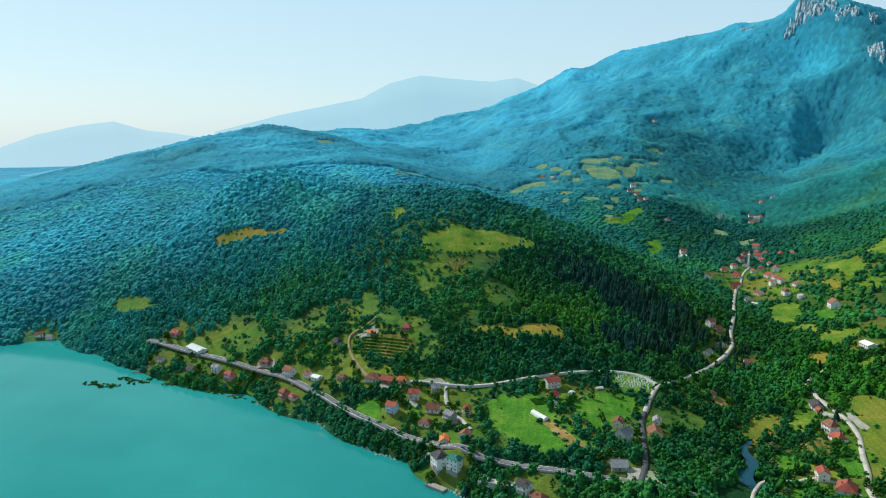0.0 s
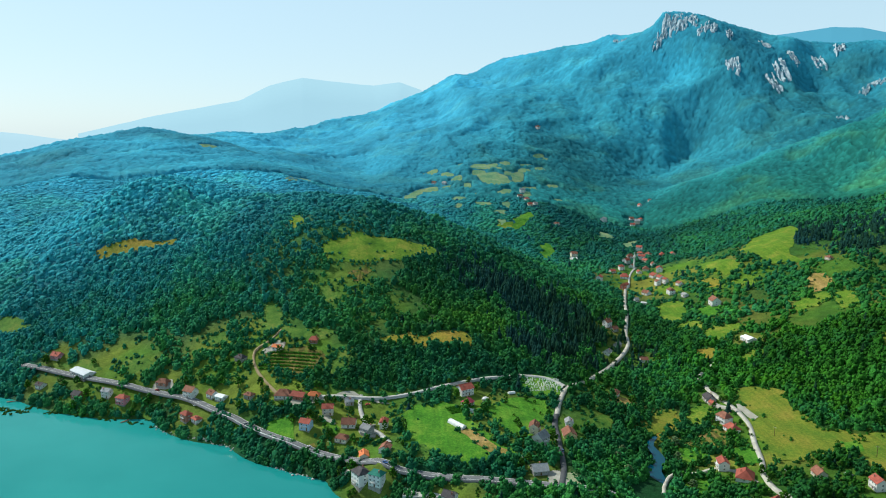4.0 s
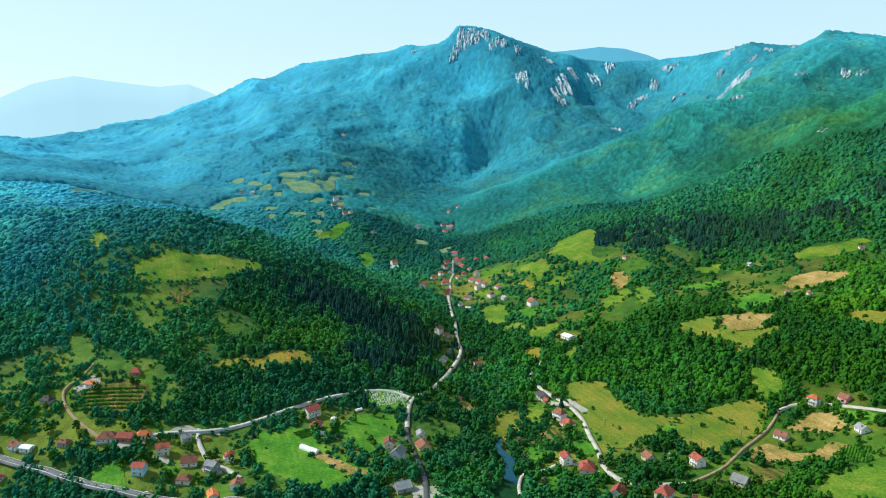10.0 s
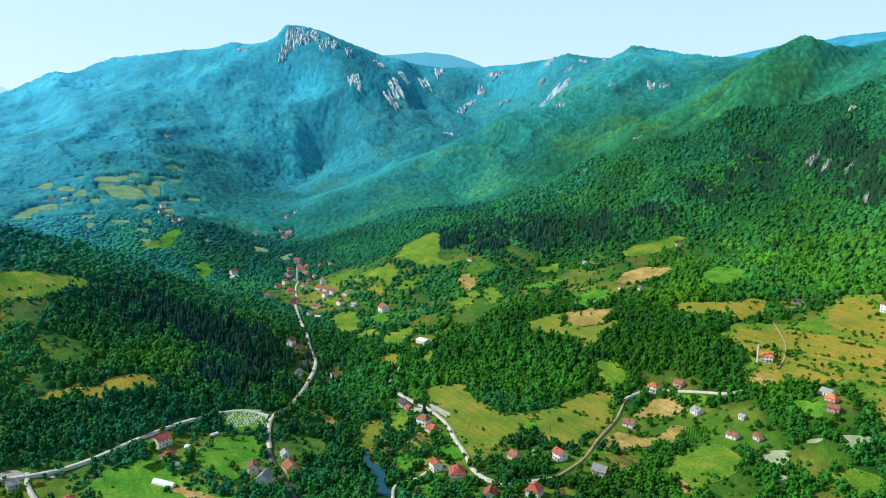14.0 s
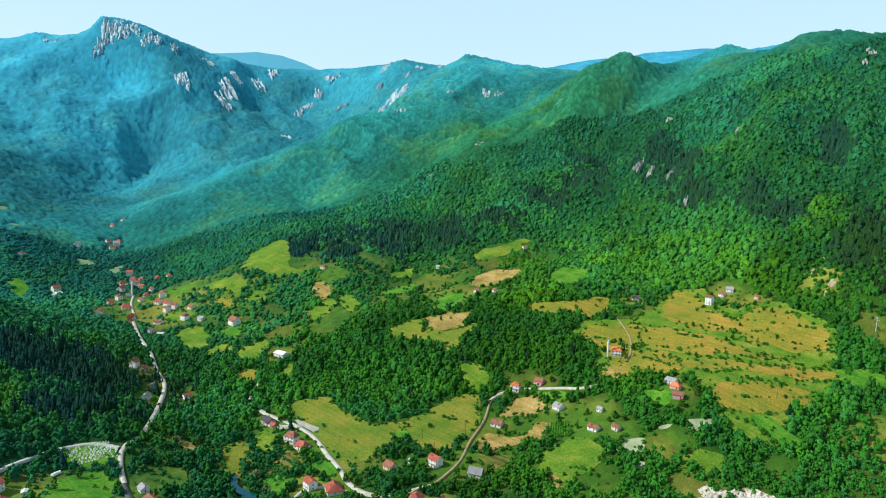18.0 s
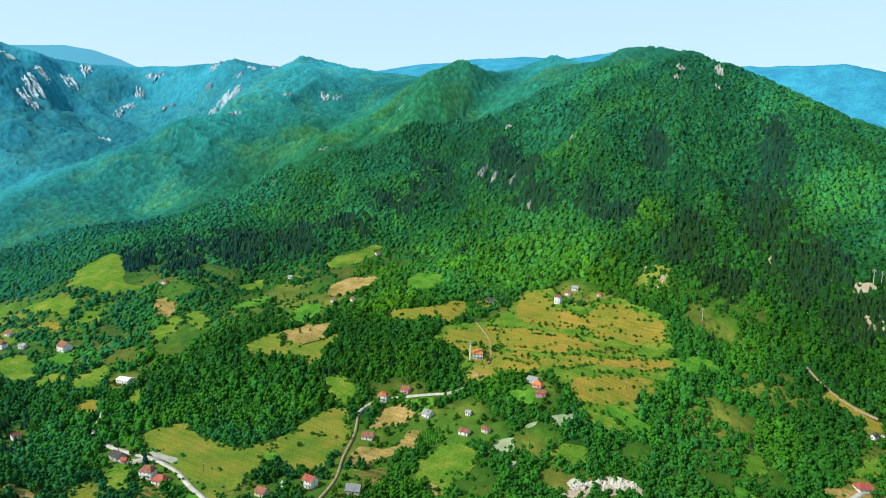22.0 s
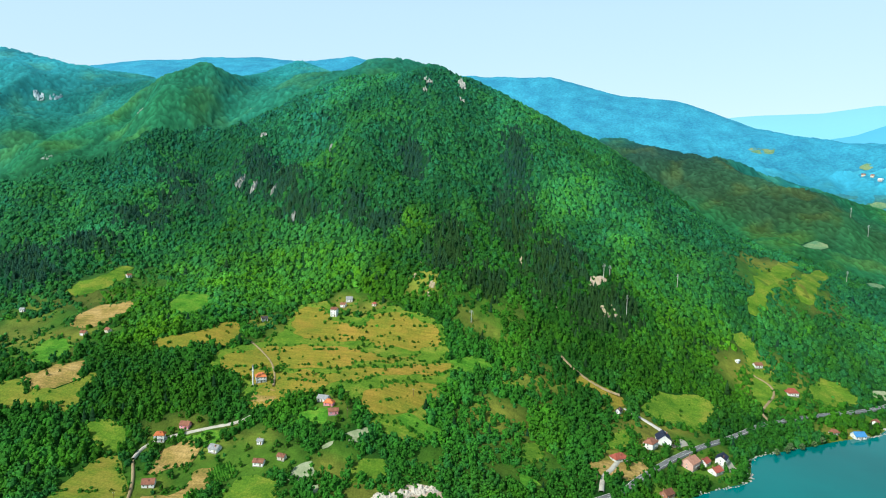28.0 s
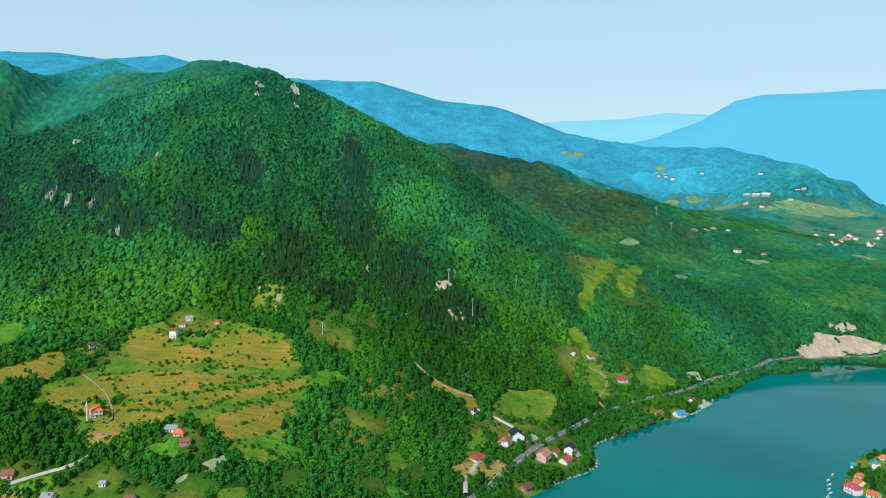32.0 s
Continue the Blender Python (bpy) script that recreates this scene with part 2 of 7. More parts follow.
land("shoulder_dell", (1425, 300, 330), (1425, 90, 270), (1395, -90, 225), (1290, -270, 165))
land("plain", (1730, -833, 160), (1652, -1058, 121), (1769, -1238, 119), (2054, -855, 185), (2070, -1146, 176), (2134, -1501, 175), (1505, -1248, 134), (1800, -1300, 45), (1500, -1400, 30))
land("back_valley", (2250, -300, 180), (2250, 150, 225), (2175, 675, 285), (1950, 1050, 360), (2100, 1650, 390))
land("blue_ridge", (4050, 2850, 900), (3861, 1894, 933), (3840, 1620, 900), (3816, 1329, 933), (3780, 960, 840), (3744, 584, 810), (3712, 212, 801), (3675, -120, 705), (3650, -429, 675), (3458, -748, 528), (3141, -856, 466))
land("beyond_ridge", (4500, -1350, 60), (4050, -1650, 30), (3450, -1950, 0), (2700, -2100, 0))
land("blue_foot", (3000, 1200, 450), (2925, 450, 390), (2850, -150, 300), (2718, -750, 255), (2475, -1080, 180))
land("low_ridge", (3141, -856, 466), (2985, -1050, 428), (2806, -1218, 438), (2550, -1320, 360), (2326, -1396, 308), (2100, -1500, 180), (1950, -1620, 45))
land("behind_peak", (450, 3450, 450), (1350, 3150, 480), (2250, 2550, 495), (-450, 3300, 195), (-1350, 2550, 90))
land("far_west", (-2400, 1350, 0), (-2700, 2250, 15), (-3900, 2250, 0), (-3000, 1050, 0))
land("far_rim", (-5400, -5400, 60), (0, -5400, 60), (5400, -5400, -30), (5400, -1800, -30), (5400, 0, 90), (5400, 5400, 225), (0, 5400, 150), (-5400, 5400, 0), (-5400, 0, -15))
land("across_lake", (-1350, -600, 45), (-750, -900, 90), (-150, -1050, 105), (150, -1350, 60), (0, -2250, 180), (-1350, -1800, 180))


def nodes_of(lines, step=66.0):
    """Places along the lines, evenly spread."""
    out = {}
    for line in lines.values():
        for (xa, ya, za), (xb, yb, zb) in zip(line, line[1:]):
            long = math.hypot(xb - xa, yb - ya)
            n = max(1, min(12, round(long / step)))
            for k in range(n + 1):
                f = k / n
                x, y = xa + (xb - xa) * f, ya + (yb - ya) * f
                out[round(x / 13), round(y / 13)] = (x, y, za + (zb - za) * f)
    return np.array(list(out.values()))


NODES = nodes_of(LAND)
gap = np.hypot(NODES[:, None, 0] - NODES[None, :, 0], NODES[:, None, 1] - NODES[None, :, 1])
side = np.c_[np.ones(len(NODES)), NODES[:, :2] / 1000]
system = np.block([[-gap - 6.0 * np.eye(len(NODES)), side], [side.T, np.zeros((3, 3))]])
PULL = np.linalg.solve(system, np.r_[NODES[:, 2], 0, 0, 0])


def lie(x, y):
    """The height of the land without its small relief."""
    x, y = np.asarray(x, float), np.asarray(y, float)
    out = np.empty(x.size)
    fx, fy = x.ravel(), y.ravel()
    for a in range(0, x.size, 20000):
        sx, sy = fx[a:a + 20000, None], fy[a:a + 20000, None]
        r = np.sqrt((sx - NODES[:, 0]) ** 2 + (sy - NODES[:, 1]) ** 2)
        out[a:a + 20000] = -r @ PULL[:-3] + PULL[-3] + (PULL[-2] * sx + PULL[-1] * sy)[:, 0] / 1000
    return out.reshape(x.shape)


def relief(x, y):
    """The height of the land."""
    z = lie(x, y)
    for kx, ky, rise, wide in ((-374, 957, 31, 52), (-420, 936, 14, 38), (-440, 905, 8, 34), (-330, 985, 10, 40)):
        z = z + rise * np.exp(-((x - kx) ** 2 + (y - ky) ** 2) / (2 * wide * wide))
    up = np.clip((z - 38) / 240, 0, 1) * (1 - 0.75 * np.clip((x - 820) / 120, 0, 1) * np.clip((-420 - y) / 120, 0, 1) * np.clip((260 - z) / 80, 0, 1))
    rib = 1 - np.abs(2 * fbm(x, y, 180, 4, 3) - 1) * 2
    high = np.clip((z - 165) / 300, 0, 1) * np.clip((y - 1050) / 600, 0, 1)
    gully = np.abs(2 * vnoise(x / 142 + 0.6 * fbm(x, y, 255, 2, 14), y / 360, 13) - 1)
    z = z + high * (10 + 34 * np.clip((500 - z) / 130, 0, 1)) * (gully - 0.5)
    flank = np.clip((z - 70) / 110, 0, 1) * np.clip((400 - z) / 150, 0, 1)
    z = z + up * ((24 * np.clip((560 - z) / 120, 0.35, 1) + 18 * flank * np.clip((1300 - y) / 250, 0, 1)) * (rib - 0.45) + 33 * np.clip((640 - z) / 260, 0.2, 1) * (fbm(x, y, 390, 3, 8) - 0.5))
    z = z - 7.0 * np.clip((z - 105) / 90, 0, 1)
    return z + np.clip((z - 2) / 18, 0, 1) * 3.0 * (fbm(x, y, 60, 3, 5) - 0.5)

# ---------------------------------------------------------------- the ground, the lake and the far ridges
def mesh_of(name, verts, faces, material, smooth=False):
    me = bpy.data.meshes.new(name)
    verts, faces = np.asarray(verts, np.float32), np.asarray(faces, np.int32)
    me.vertices.add(len(verts))
    me.vertices.foreach_set("co", verts.ravel())
    me.loops.add(faces.size)
    me.loops.foreach_set("vertex_index", faces.ravel())
    me.polygons.add(len(faces))
    me.polygons.foreach_set("loop_start", np.arange(0, faces.size, faces.shape[1], dtype=np.int32))
    if smooth:
        me.polygons.foreach_set("use_smooth", np.ones(len(faces), bool))
    me.update(calc_edges=True)
    if material:
        me.materials.append(material)
    return me


def spaced(low, high, fine, reach, growth):
    """Grid lines: fine ones between low and high, ever wider ones out to the reach."""
    mid = list(np.arange(low, high + 0.1, fine))
    step = fine
    while mid[-1] < reach:
        step *= growth
        mid.append(mid[-1] + step)
    step = fine
    while mid[0] > -reach:
        step *= growth
        mid.insert(0, mid[0] - step)
    return np.array(mid)


GX = spaced(-500, 960, 6.4, 4700, 1.015)
GY = spaced(-500, 1080, 6.4, 4700, 1.015)
gxx, gyy = np.meshgrid(GX, GY)
GZ = relief(gxx, gyy)


def height(x, y):
    """The height of the ground sheet itself."""
    x, y = np.asarray(x, float), np.asarray(y, float)
    i = np.clip(np.searchsorted(GX, x) - 1, 0, len(GX) - 2)
    j = np.clip(np.searchsorted(GY, y) - 1, 0, len(GY) - 2)
    u, v = (x - GX[i]) / (GX[i + 1] - GX[i]), (y - GY[j]) / (GY[j + 1] - GY[j])
    return (GZ[j, i] * (1 - u) + GZ[j, i + 1] * u) * (1 - v) + (GZ[j + 1, i] * (1 - u) + GZ[j + 1, i + 1] * u) * v


gi = np.arange(GZ.size).reshape(GZ.shape)
gfaces = np.stack([gi[:-1, :-1], gi[:-1, 1:], gi[1:, 1:], gi[1:, :-1]], -1).reshape(-1, 4)
gme = mesh_of("ground", np.c_[gxx.ravel(), gyy.ravel(), GZ.ravel()], gfaces, GROUND, True)
ground = tagged(new("ground", gme), "green wooded valley floor and steep mountain slopes", "ground", kind="structure")

lx, ly = np.meshgrid(np.linspace(-4600, 4600, 9), np.linspace(-4600, 4600, 9))
li = np.arange(81).reshape(9, 9)
lake = tagged(new("water", mesh_of("water", np.c_[lx.ravel(), ly.ravel(), np.zeros(81)], np.stack([li[:-1, :-1], li[:-1, 1:], li[1:, 1:], li[1:, :-1]], -1).reshape(-1, 4), WATER)), "calm turquoise lake water with soft reflections", "lake", kind="structure")

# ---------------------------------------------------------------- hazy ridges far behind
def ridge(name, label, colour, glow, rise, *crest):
    """A mountain chain on the horizon: a crest with a rugged slope to both sides, its haze painted in as a pale glow.
    """
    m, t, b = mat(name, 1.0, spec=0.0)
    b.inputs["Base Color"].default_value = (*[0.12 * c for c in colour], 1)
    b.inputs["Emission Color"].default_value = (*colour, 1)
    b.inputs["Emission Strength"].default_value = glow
    pts = np.array(crest, float)
    s = np.r_[0, np.cumsum(np.hypot(*np.diff(pts[:, :2], axis=0).T))]
    u = np.linspace(0, s[-1], 160)
    x, y, z = (np.interp(u, s, pts[:, k]) for k in range(3))
    z = z + rise * (fbm(u, 0 * u, 390, 4, 77) - 0.5)
    way = np.stack([x, y], -1) - EYE0
    way /= np.linalg.norm(way, axis=1)[:, None]
    rows = []
    for k, (off, share) in enumerate(((-630, -0.1), (-450, 0.25), (-280, 0.5), (-120, 0.8), (0, 1.0), (120, 0.7), (300, -0.1))):
        wob = 1 + 0.16 * (fbm(u + 37 * k, 0 * u + 50 * k, 630, 3, 78) - 0.5) * (0 < k < 6 and k != 4)
        rows.append(np.c_[x + way[:, 0] * off, y + way[:, 1] * off, z * share * wob])
    ids = np.arange(7 * 160).reshape(7, 160)
    faces = np.stack([ids[:-1, :-1], ids[:-1, 1:], ids[1:, 1:], ids[1:, :-1]], -1).reshape(-1, 4)
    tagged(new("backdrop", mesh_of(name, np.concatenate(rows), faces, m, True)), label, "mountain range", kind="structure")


EYE0 = np.array((-60.0, 75.0))
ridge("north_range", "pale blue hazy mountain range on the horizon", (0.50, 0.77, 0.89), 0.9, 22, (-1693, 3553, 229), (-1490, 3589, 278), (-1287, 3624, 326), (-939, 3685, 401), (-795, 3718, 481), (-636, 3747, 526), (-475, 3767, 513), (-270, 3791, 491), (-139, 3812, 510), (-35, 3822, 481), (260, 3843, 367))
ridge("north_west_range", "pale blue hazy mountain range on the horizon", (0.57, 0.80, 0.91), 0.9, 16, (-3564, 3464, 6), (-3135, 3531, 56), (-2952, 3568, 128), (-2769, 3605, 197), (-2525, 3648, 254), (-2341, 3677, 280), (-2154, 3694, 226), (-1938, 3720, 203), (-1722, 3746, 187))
ridge("west_range", "low hazy blue hill range over the far lake shore", (0.22, 0.56, 0.74), 0.85, 8, (-2714, 2500, -34), (-2378, 2552, 2), (-2154, 2587, 31), (-1930, 2625, 73), (-1773, 2650, 97), (-1638, 2670, 107), (-1480, 2687, 77))
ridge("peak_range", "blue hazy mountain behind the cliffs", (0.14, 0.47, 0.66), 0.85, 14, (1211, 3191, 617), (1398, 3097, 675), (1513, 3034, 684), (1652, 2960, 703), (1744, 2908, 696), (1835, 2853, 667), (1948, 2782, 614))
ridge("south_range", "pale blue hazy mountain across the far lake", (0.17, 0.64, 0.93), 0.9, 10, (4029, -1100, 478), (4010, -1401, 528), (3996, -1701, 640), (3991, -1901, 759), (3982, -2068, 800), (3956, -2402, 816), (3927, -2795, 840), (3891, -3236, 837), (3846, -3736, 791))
ridge("south_range_far", "very pale hazy mountain range on the horizon", (0.34, 0.79, 0.98), 0.92, 8, (4390, -547, 620), (4359, -976, 659), (4331, -1333, 673), (4313, -1619, 718), (4276, -2048, 704))

# ---------------------------------------------------------------- what lies on the ground: fields and open land
def sward(name, green, mid, dry, size, streak=0.0):
    """Grassland: broad patches from green to dry, tufts between, and faint mowing streaks."""
    m, t, b = mat(name, 0.9, spec=0.12)
    geo = t.nodes.new("ShaderNodeNewGeometry")
    broad = node(t, "ShaderNodeTexNoise", Scale=1 / size, Detail=4.0, Roughness=0.6)
    tuft = node(t, "ShaderNodeTexNoise", Scale=0.55, Detail=4.0, Roughness=0.75)
    for n in (broad, tuft):
        t.links.new(geo.outputs["Position"], n.inputs["Vector"])
    col = ramp(t, mix(t, "MIX", 0.32, broad.outputs["Fac"], tuft.outputs["Fac"]), (0.36, green), (0.50, mid), (0.64, dry))
    col = mix(t, "MULTIPLY", 1.0, col, ramp(t, tuft.outputs["Fac"], (0.34, (0.74, 0.79, 0.78)), (0.64, (1.18, 1.15, 1.12))))
    if streak:
        turn = node(t, "ShaderNodeMapping", Rotation=(0.0, 0.0, 0.65), Scale=(1.0, 0.07, 0.3))
        t.links.new(geo.outputs["Position"], turn.inputs["Vector"])
        rows_ = node(t, "ShaderNodeTexNoise", Scale=0.35, Detail=2.0)
        t.links.new(turn.outputs[0], rows_.inputs["Vector"])
        col = mix(t, "MULTIPLY", 1.0, col, ramp(t, rows_.outputs["Fac"], (0.38, (1 - streak,) * 3), (0.62, (1 + streak,) * 3)))
    t.links.new(col, b.inputs["Base Color"])
    n = node(t, "ShaderNodeBump", Strength=0.5, Distance=0.5)
    t.links.new(tuft.outputs["Fac"], n.inputs["Height"])
    t.links.new(n.outputs[0], b.inputs["Normal"])
    return m


HAY = sward("mown_hay_meadow", (0.135, 0.18, 0.02), (0.235, 0.205, 0.026), (0.325, 0.215, 0.038), 34.0, 0.10)
MOWN = sward("cut_green_meadow", (0.09, 0.165, 0.017), (0.155, 0.19, 0.0215), (0.225, 0.2, 0.032), 26.0, 0.10)
MEADOW = sward("green_meadow", (0.052, 0.14, 0.011), (0.11, 0.205, 0.017), (0.235, 0.245, 0.035), 24.0, 0.08)
LUSH = sward("lush_grass", (0.034, 0.135, 0.0095), (0.07, 0.21, 0.0155), (0.14, 0.26, 0.026), 18.0, 0.10)
STRAW = sward("dry_straw_field", (0.16, 0.155, 0.030), (0.31, 0.215, 0.066), (0.42, 0.29, 0.115), 20.0, 0.14)
GARDEN = sward("vegetable_garden", (0.035, 0.105, 0.008), (0.12, 0.125, 0.022), (0.22, 0.15, 0.055), 9.0, 0.35)
DAMP = sward("damp_green_hillside_grass", (0.044, 0.120, 0.016), (0.085, 0.175, 0.024), (0.16, 0.195, 0.036), 16.0, 0.06)
HAZED = sward("hazed_dry_field", (0.080, 0.21, 0.12), (0.15, 0.26, 0.13), (0.25, 0.31, 0.16), 26.0, 0.06)
GRAVEL = speckled("pale_gravel", (0.17, 0.23, 0.10), (0.40, 0.42, 0.28), 7.0, fine=6.0, bump=0.4)
YARD = speckled("trodden_gravel_yard", (0.26, 0.25, 0.20), (0.46, 0.44, 0.38), 5.0, fine=8.0, bump=0.3)
SCREE = speckled("bare_pink_scree", (0.34, 0.25, 0.18), (0.58, 0.47, 0.37), 9.0, fine=7.0, bump=0.7)
FIELD_LOOK = {
    "pale": (HAZED, "dry field high on the wooded hillside, paled by painted haze"), "scree": (SCREE, "bare pinkish stony road cutting"),
    "yard": (YARD, "pale trodden gravel yard between houses"), "mown": (MOWN, "freshly cut green and golden meadow below a wood"), "hay": (HAY, "sunlit golden-green mown hay meadow"), "meadow": (MEADOW, "light green grassy meadow on a slope"),
    "damp": (DAMP, "deep green rough grass on a lakeside slope"), "lush": (LUSH, "bright green lush grass field"), "straw": (STRAW, "dry straw-coloured tilled field"),
    "garden": (GARDEN, "brown and green terraced vegetable garden"), "gravel": (GRAVEL, "pale stony clearing with thin grass"),
}
FIELDS = []
MX, MY, MSTEP = -690.0, -690.0, 3.0
BARE = np.zeros((800, 620), bool)
PAVED = np.zeros((800, 620), bool)
THIN = np.zeros((800, 620))
mgx, mgy = np.meshgrid(MX + MSTEP * np.arange(620), MY + MSTEP * np.arange(800))


def inside(px, py, ring):
    hit = np.zeros(np.shape(px), bool)
    for (xa, ya), (xb, yb) in zip(ring, np.roll(ring, -1, 0)):
        with np.errstate(divide="ignore", invalid="ignore"):
            hit ^= ((ya > py) != (yb > py)) & (px < (xb - xa) * (py - ya) / (yb - ya + 1e-12) + xa)
    return hit


def softened(ring, rounds=1):
    """The ring with its corners cut and a slightly wandering edge."""
    ring = np.array(ring, float)
    for _ in range(rounds):
        nxt = np.roll(ring, -1, 0)
        ring = np.stack([0.75 * ring + 0.25 * nxt, 0.25 * ring + 0.75 * nxt], 1).reshape(-1, 2)
    a, b = ring, np.roll(ring, -1, 0)
    ring = np.concatenate([[p + (q - p) * f for f in np.arange(0, 1, min(1.0, 5.0 / (np.linalg.norm(q - p) + 0.1)))] for p, q in zip(a, b)])
    w = np.c_[vnoise(ring[:, 0] / 7, ring[:, 1] / 7, 31), vnoise(ring[:, 0] / 7, ring[:, 1] / 7, 32)] - 0.5
    return ring + 9.0 * w + 8.0 * (np.c_[vnoise(ring[:, 0] / 19, ring[:, 1] / 19, 33), vnoise(ring[:, 0] / 19, ring[:, 1] / 19, 34)] - 0.5)


def window_of(xa, ya, xb, yb):
    ia, ib = max(0, int((xa - MX) / MSTEP) - 1), min(620, int((xb - MX) / MSTEP) + 2)
    ja, jb = max(0, int((ya - MY) / MSTEP) - 1), min(800, int((yb - MY) / MSTEP) + 2)
    return slice(ja, max(ja, jb)), slice(ia, max(ia, ib))


def field(look_, *corners):
    """A field of that look: a sheet that drapes over the ground."""
    material, label = FIELD_LOOK[look_]
    ring = softened(corners)
    ring = ring.mean(0) + 1.05 * (ring - ring.mean(0))
    middle = ring.mean(0)
    # far fields shrink and take a paler colour with haze painted in
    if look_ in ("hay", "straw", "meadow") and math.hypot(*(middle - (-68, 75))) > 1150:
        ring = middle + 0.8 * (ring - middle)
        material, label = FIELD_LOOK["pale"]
    raised = 0.4 + 0.28 * sum(bool(inside(middle[0], middle[1], r)) for r in FIELDS)
    low, high = ring.min(0), ring.max(0)
    cell = 5.0 if math.hypot(*(ring.mean(0) - (150, 450))) < 900 else 14.0
    nx, ny = [int(n) + 2 for n in (high - low) / cell]
    xs, ys = np.meshgrid(low[0] - 0.5 * cell + cell * np.arange(nx + 1), low[1] - 0.5 * cell + cell * np.arange(ny + 1))
    inn = inside(xs, ys, ring)
    keep = inn[:-1, :-1] | inn[1:, :-1] | inn[:-1, 1:] | inn[1:, 1:]
    a, b = ring, np.roll(ring, -1, 0)
    out = np.argwhere(~inn)
    p = np.stack([xs[~inn], ys[~inn]], -1)[:, None]
    f = np.clip(((p - a) * (b - a)).sum(-1) / (((b - a) ** 2).sum(-1) + 1e-9), 0, 1)
    q = a + f[..., None] * (b - a)
    best = ((q - p) ** 2).sum(-1).argmin(1)
    xs[~inn], ys[~inn] = q[np.arange(len(out)), best].T
    ids = np.arange(xs.size).reshape(xs.shape)
    faces = np.stack([ids[:-1, :-1], ids[:-1, 1:], ids[1:, 1:], ids[1:, :-1]], -1)[keep]
    used, back = np.unique(faces, return_inverse=True)
    fx, fy = xs.ravel()[used], ys.ravel()[used]
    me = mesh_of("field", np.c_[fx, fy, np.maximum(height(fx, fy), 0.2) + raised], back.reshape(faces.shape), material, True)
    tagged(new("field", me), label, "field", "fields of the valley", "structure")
    FIELDS.append(ring)
    win = window_of(*low, *high)
    if BARE[win].size:
        BARE[win] |= inside(mgx[win], mgy[win], ring)


field("hay", (-410, 831), (-393, 843), (-366, 852), (-320, 846), (-318, 836), (-350, 828), (-390, 828))
field("damp", (-495, 754), (-464, 744), (-429, 723), (-424, 711), (-454, 706), (-482, 730))
field("meadow", (-144, 792), (-118, 844), (-64, 855), (1.5, 840), (-15, 825), (-60, 795), (-110, 783))
field("hay", (-70, 639), (-42, 651), (-4.5, 664), (22, 668), (20, 644), (-4.5, 632), (-30, 639))
field("garden", (-171, 632), (-130, 633), (-105, 626), (-114, 590), (-150, 597))
field("lush", (-38, 534), (-21, 554), (6, 556), (27, 495), (44, 472), (26, 460), (-16, 464), (-33, 482))
field("straw", (4.5, 506), (16, 504), (44, 468), (33, 462), (10.5, 492))
field("lush", (30, 562), (86, 573), (84, 534), (46, 490), (33, 522))
field("lush", (68, 606), (90, 612), (104, 596), (93, 576), (68, 582))
field("damp", (-376, 664), (-330, 658), (-303, 639), (-339, 634))
field("damp", (-304, 644), (-273, 638), (-256, 627), (-285, 624))
field("straw", (-514, 1576), (-486, 1614), (-460, 1592), (-482, 1532))
field("straw", (-278, 1298), (-246, 1416), (-224, 1320), (-262, 1275))
field("meadow", (-188, 876), (-176, 906), (-164, 858), (-174, 842))
field("damp", (-166, 664), (-126, 666), (-98, 656), (-132, 638))
field("straw", (447, 624), (486, 585), (466, 569), (450, 566), (436, 572), (428, 590), (432, 606))
field("mown", (411, 636), (445, 625), (429, 606), (426, 590), (434, 571), (449, 564), (466, 566), (450, 554), (420, 547), (409, 579), (400, 615))
field("meadow", (418, 972), (502, 999), (489, 942), (446, 892), (465, 856), (411, 890))
field("meadow", (526, 783), (574, 771), (558, 752), (526, 771))
field("straw", (568, 669), (626, 644), (608, 604), (555, 628))
field("meadow", (273, 874), (306, 849), (280, 794), (248, 795))
field("meadow", (633, 722), (681, 704), (728, 687), (680, 672), (622, 686))
field("hay", (168, 564), (200, 576), (174, 531), (152, 528))
field("hay", (86, 1526), (130, 1548), (174, 1490), (141, 1413), (98, 1455))
field("meadow", (130, 1242), (177, 1274), (144, 1202))
field("lush", (171, 1142), (188, 1124), (146, 996))
field("straw", (-54, 1406), (-16, 1456), (-9, 1436), (-42, 1377))
field("meadow", (362, 970), (388, 915), (380, 880), (350, 906))
field("meadow", (290, 753), (324, 746), (303, 710), (276, 711))
field("hay", (256, 699), (280, 692), (264, 668), (248, 675))
field("meadow", (517, 465), (558, 455), (585, 424), (649, 436), (672, 431), (682, 401), (655, 382), (644, 348), (665, 347), (679, 318), (659, 284), (636, 253), (615, 253), (588, 244), (554, 243), (533, 243), (498, 251), (484, 241), (477, 228), (467, 275), (470, 304), (489, 314), (498, 352), (488, 378), (472, 413), (502, 413), (502, 448))
field("hay", (596, 415), (644, 432), (667, 428), (675, 403), (652, 390), (634, 363), (632, 345), (660, 342), (672, 317), (652, 285), (635, 257), (621, 262), (611, 281), (601, 302), (597, 319), (608, 330), (600, 360), (598, 388))
field("hay", (562, 411), (576, 410), (584, 367), (582, 327), (572, 310), (600, 267), (577, 286), (555, 326), (541, 349), (531, 378), (532, 398))
field("hay", (504, 444), (522, 403), (519, 374), (533, 331), (556, 293), (588, 248), (574, 245), (528, 298), (511, 335), (500, 367), (488, 378), (498, 407))
field("hay", (484, 308), (522, 286), (547, 251), (533, 246), (498, 255), (482, 268), (473, 290))
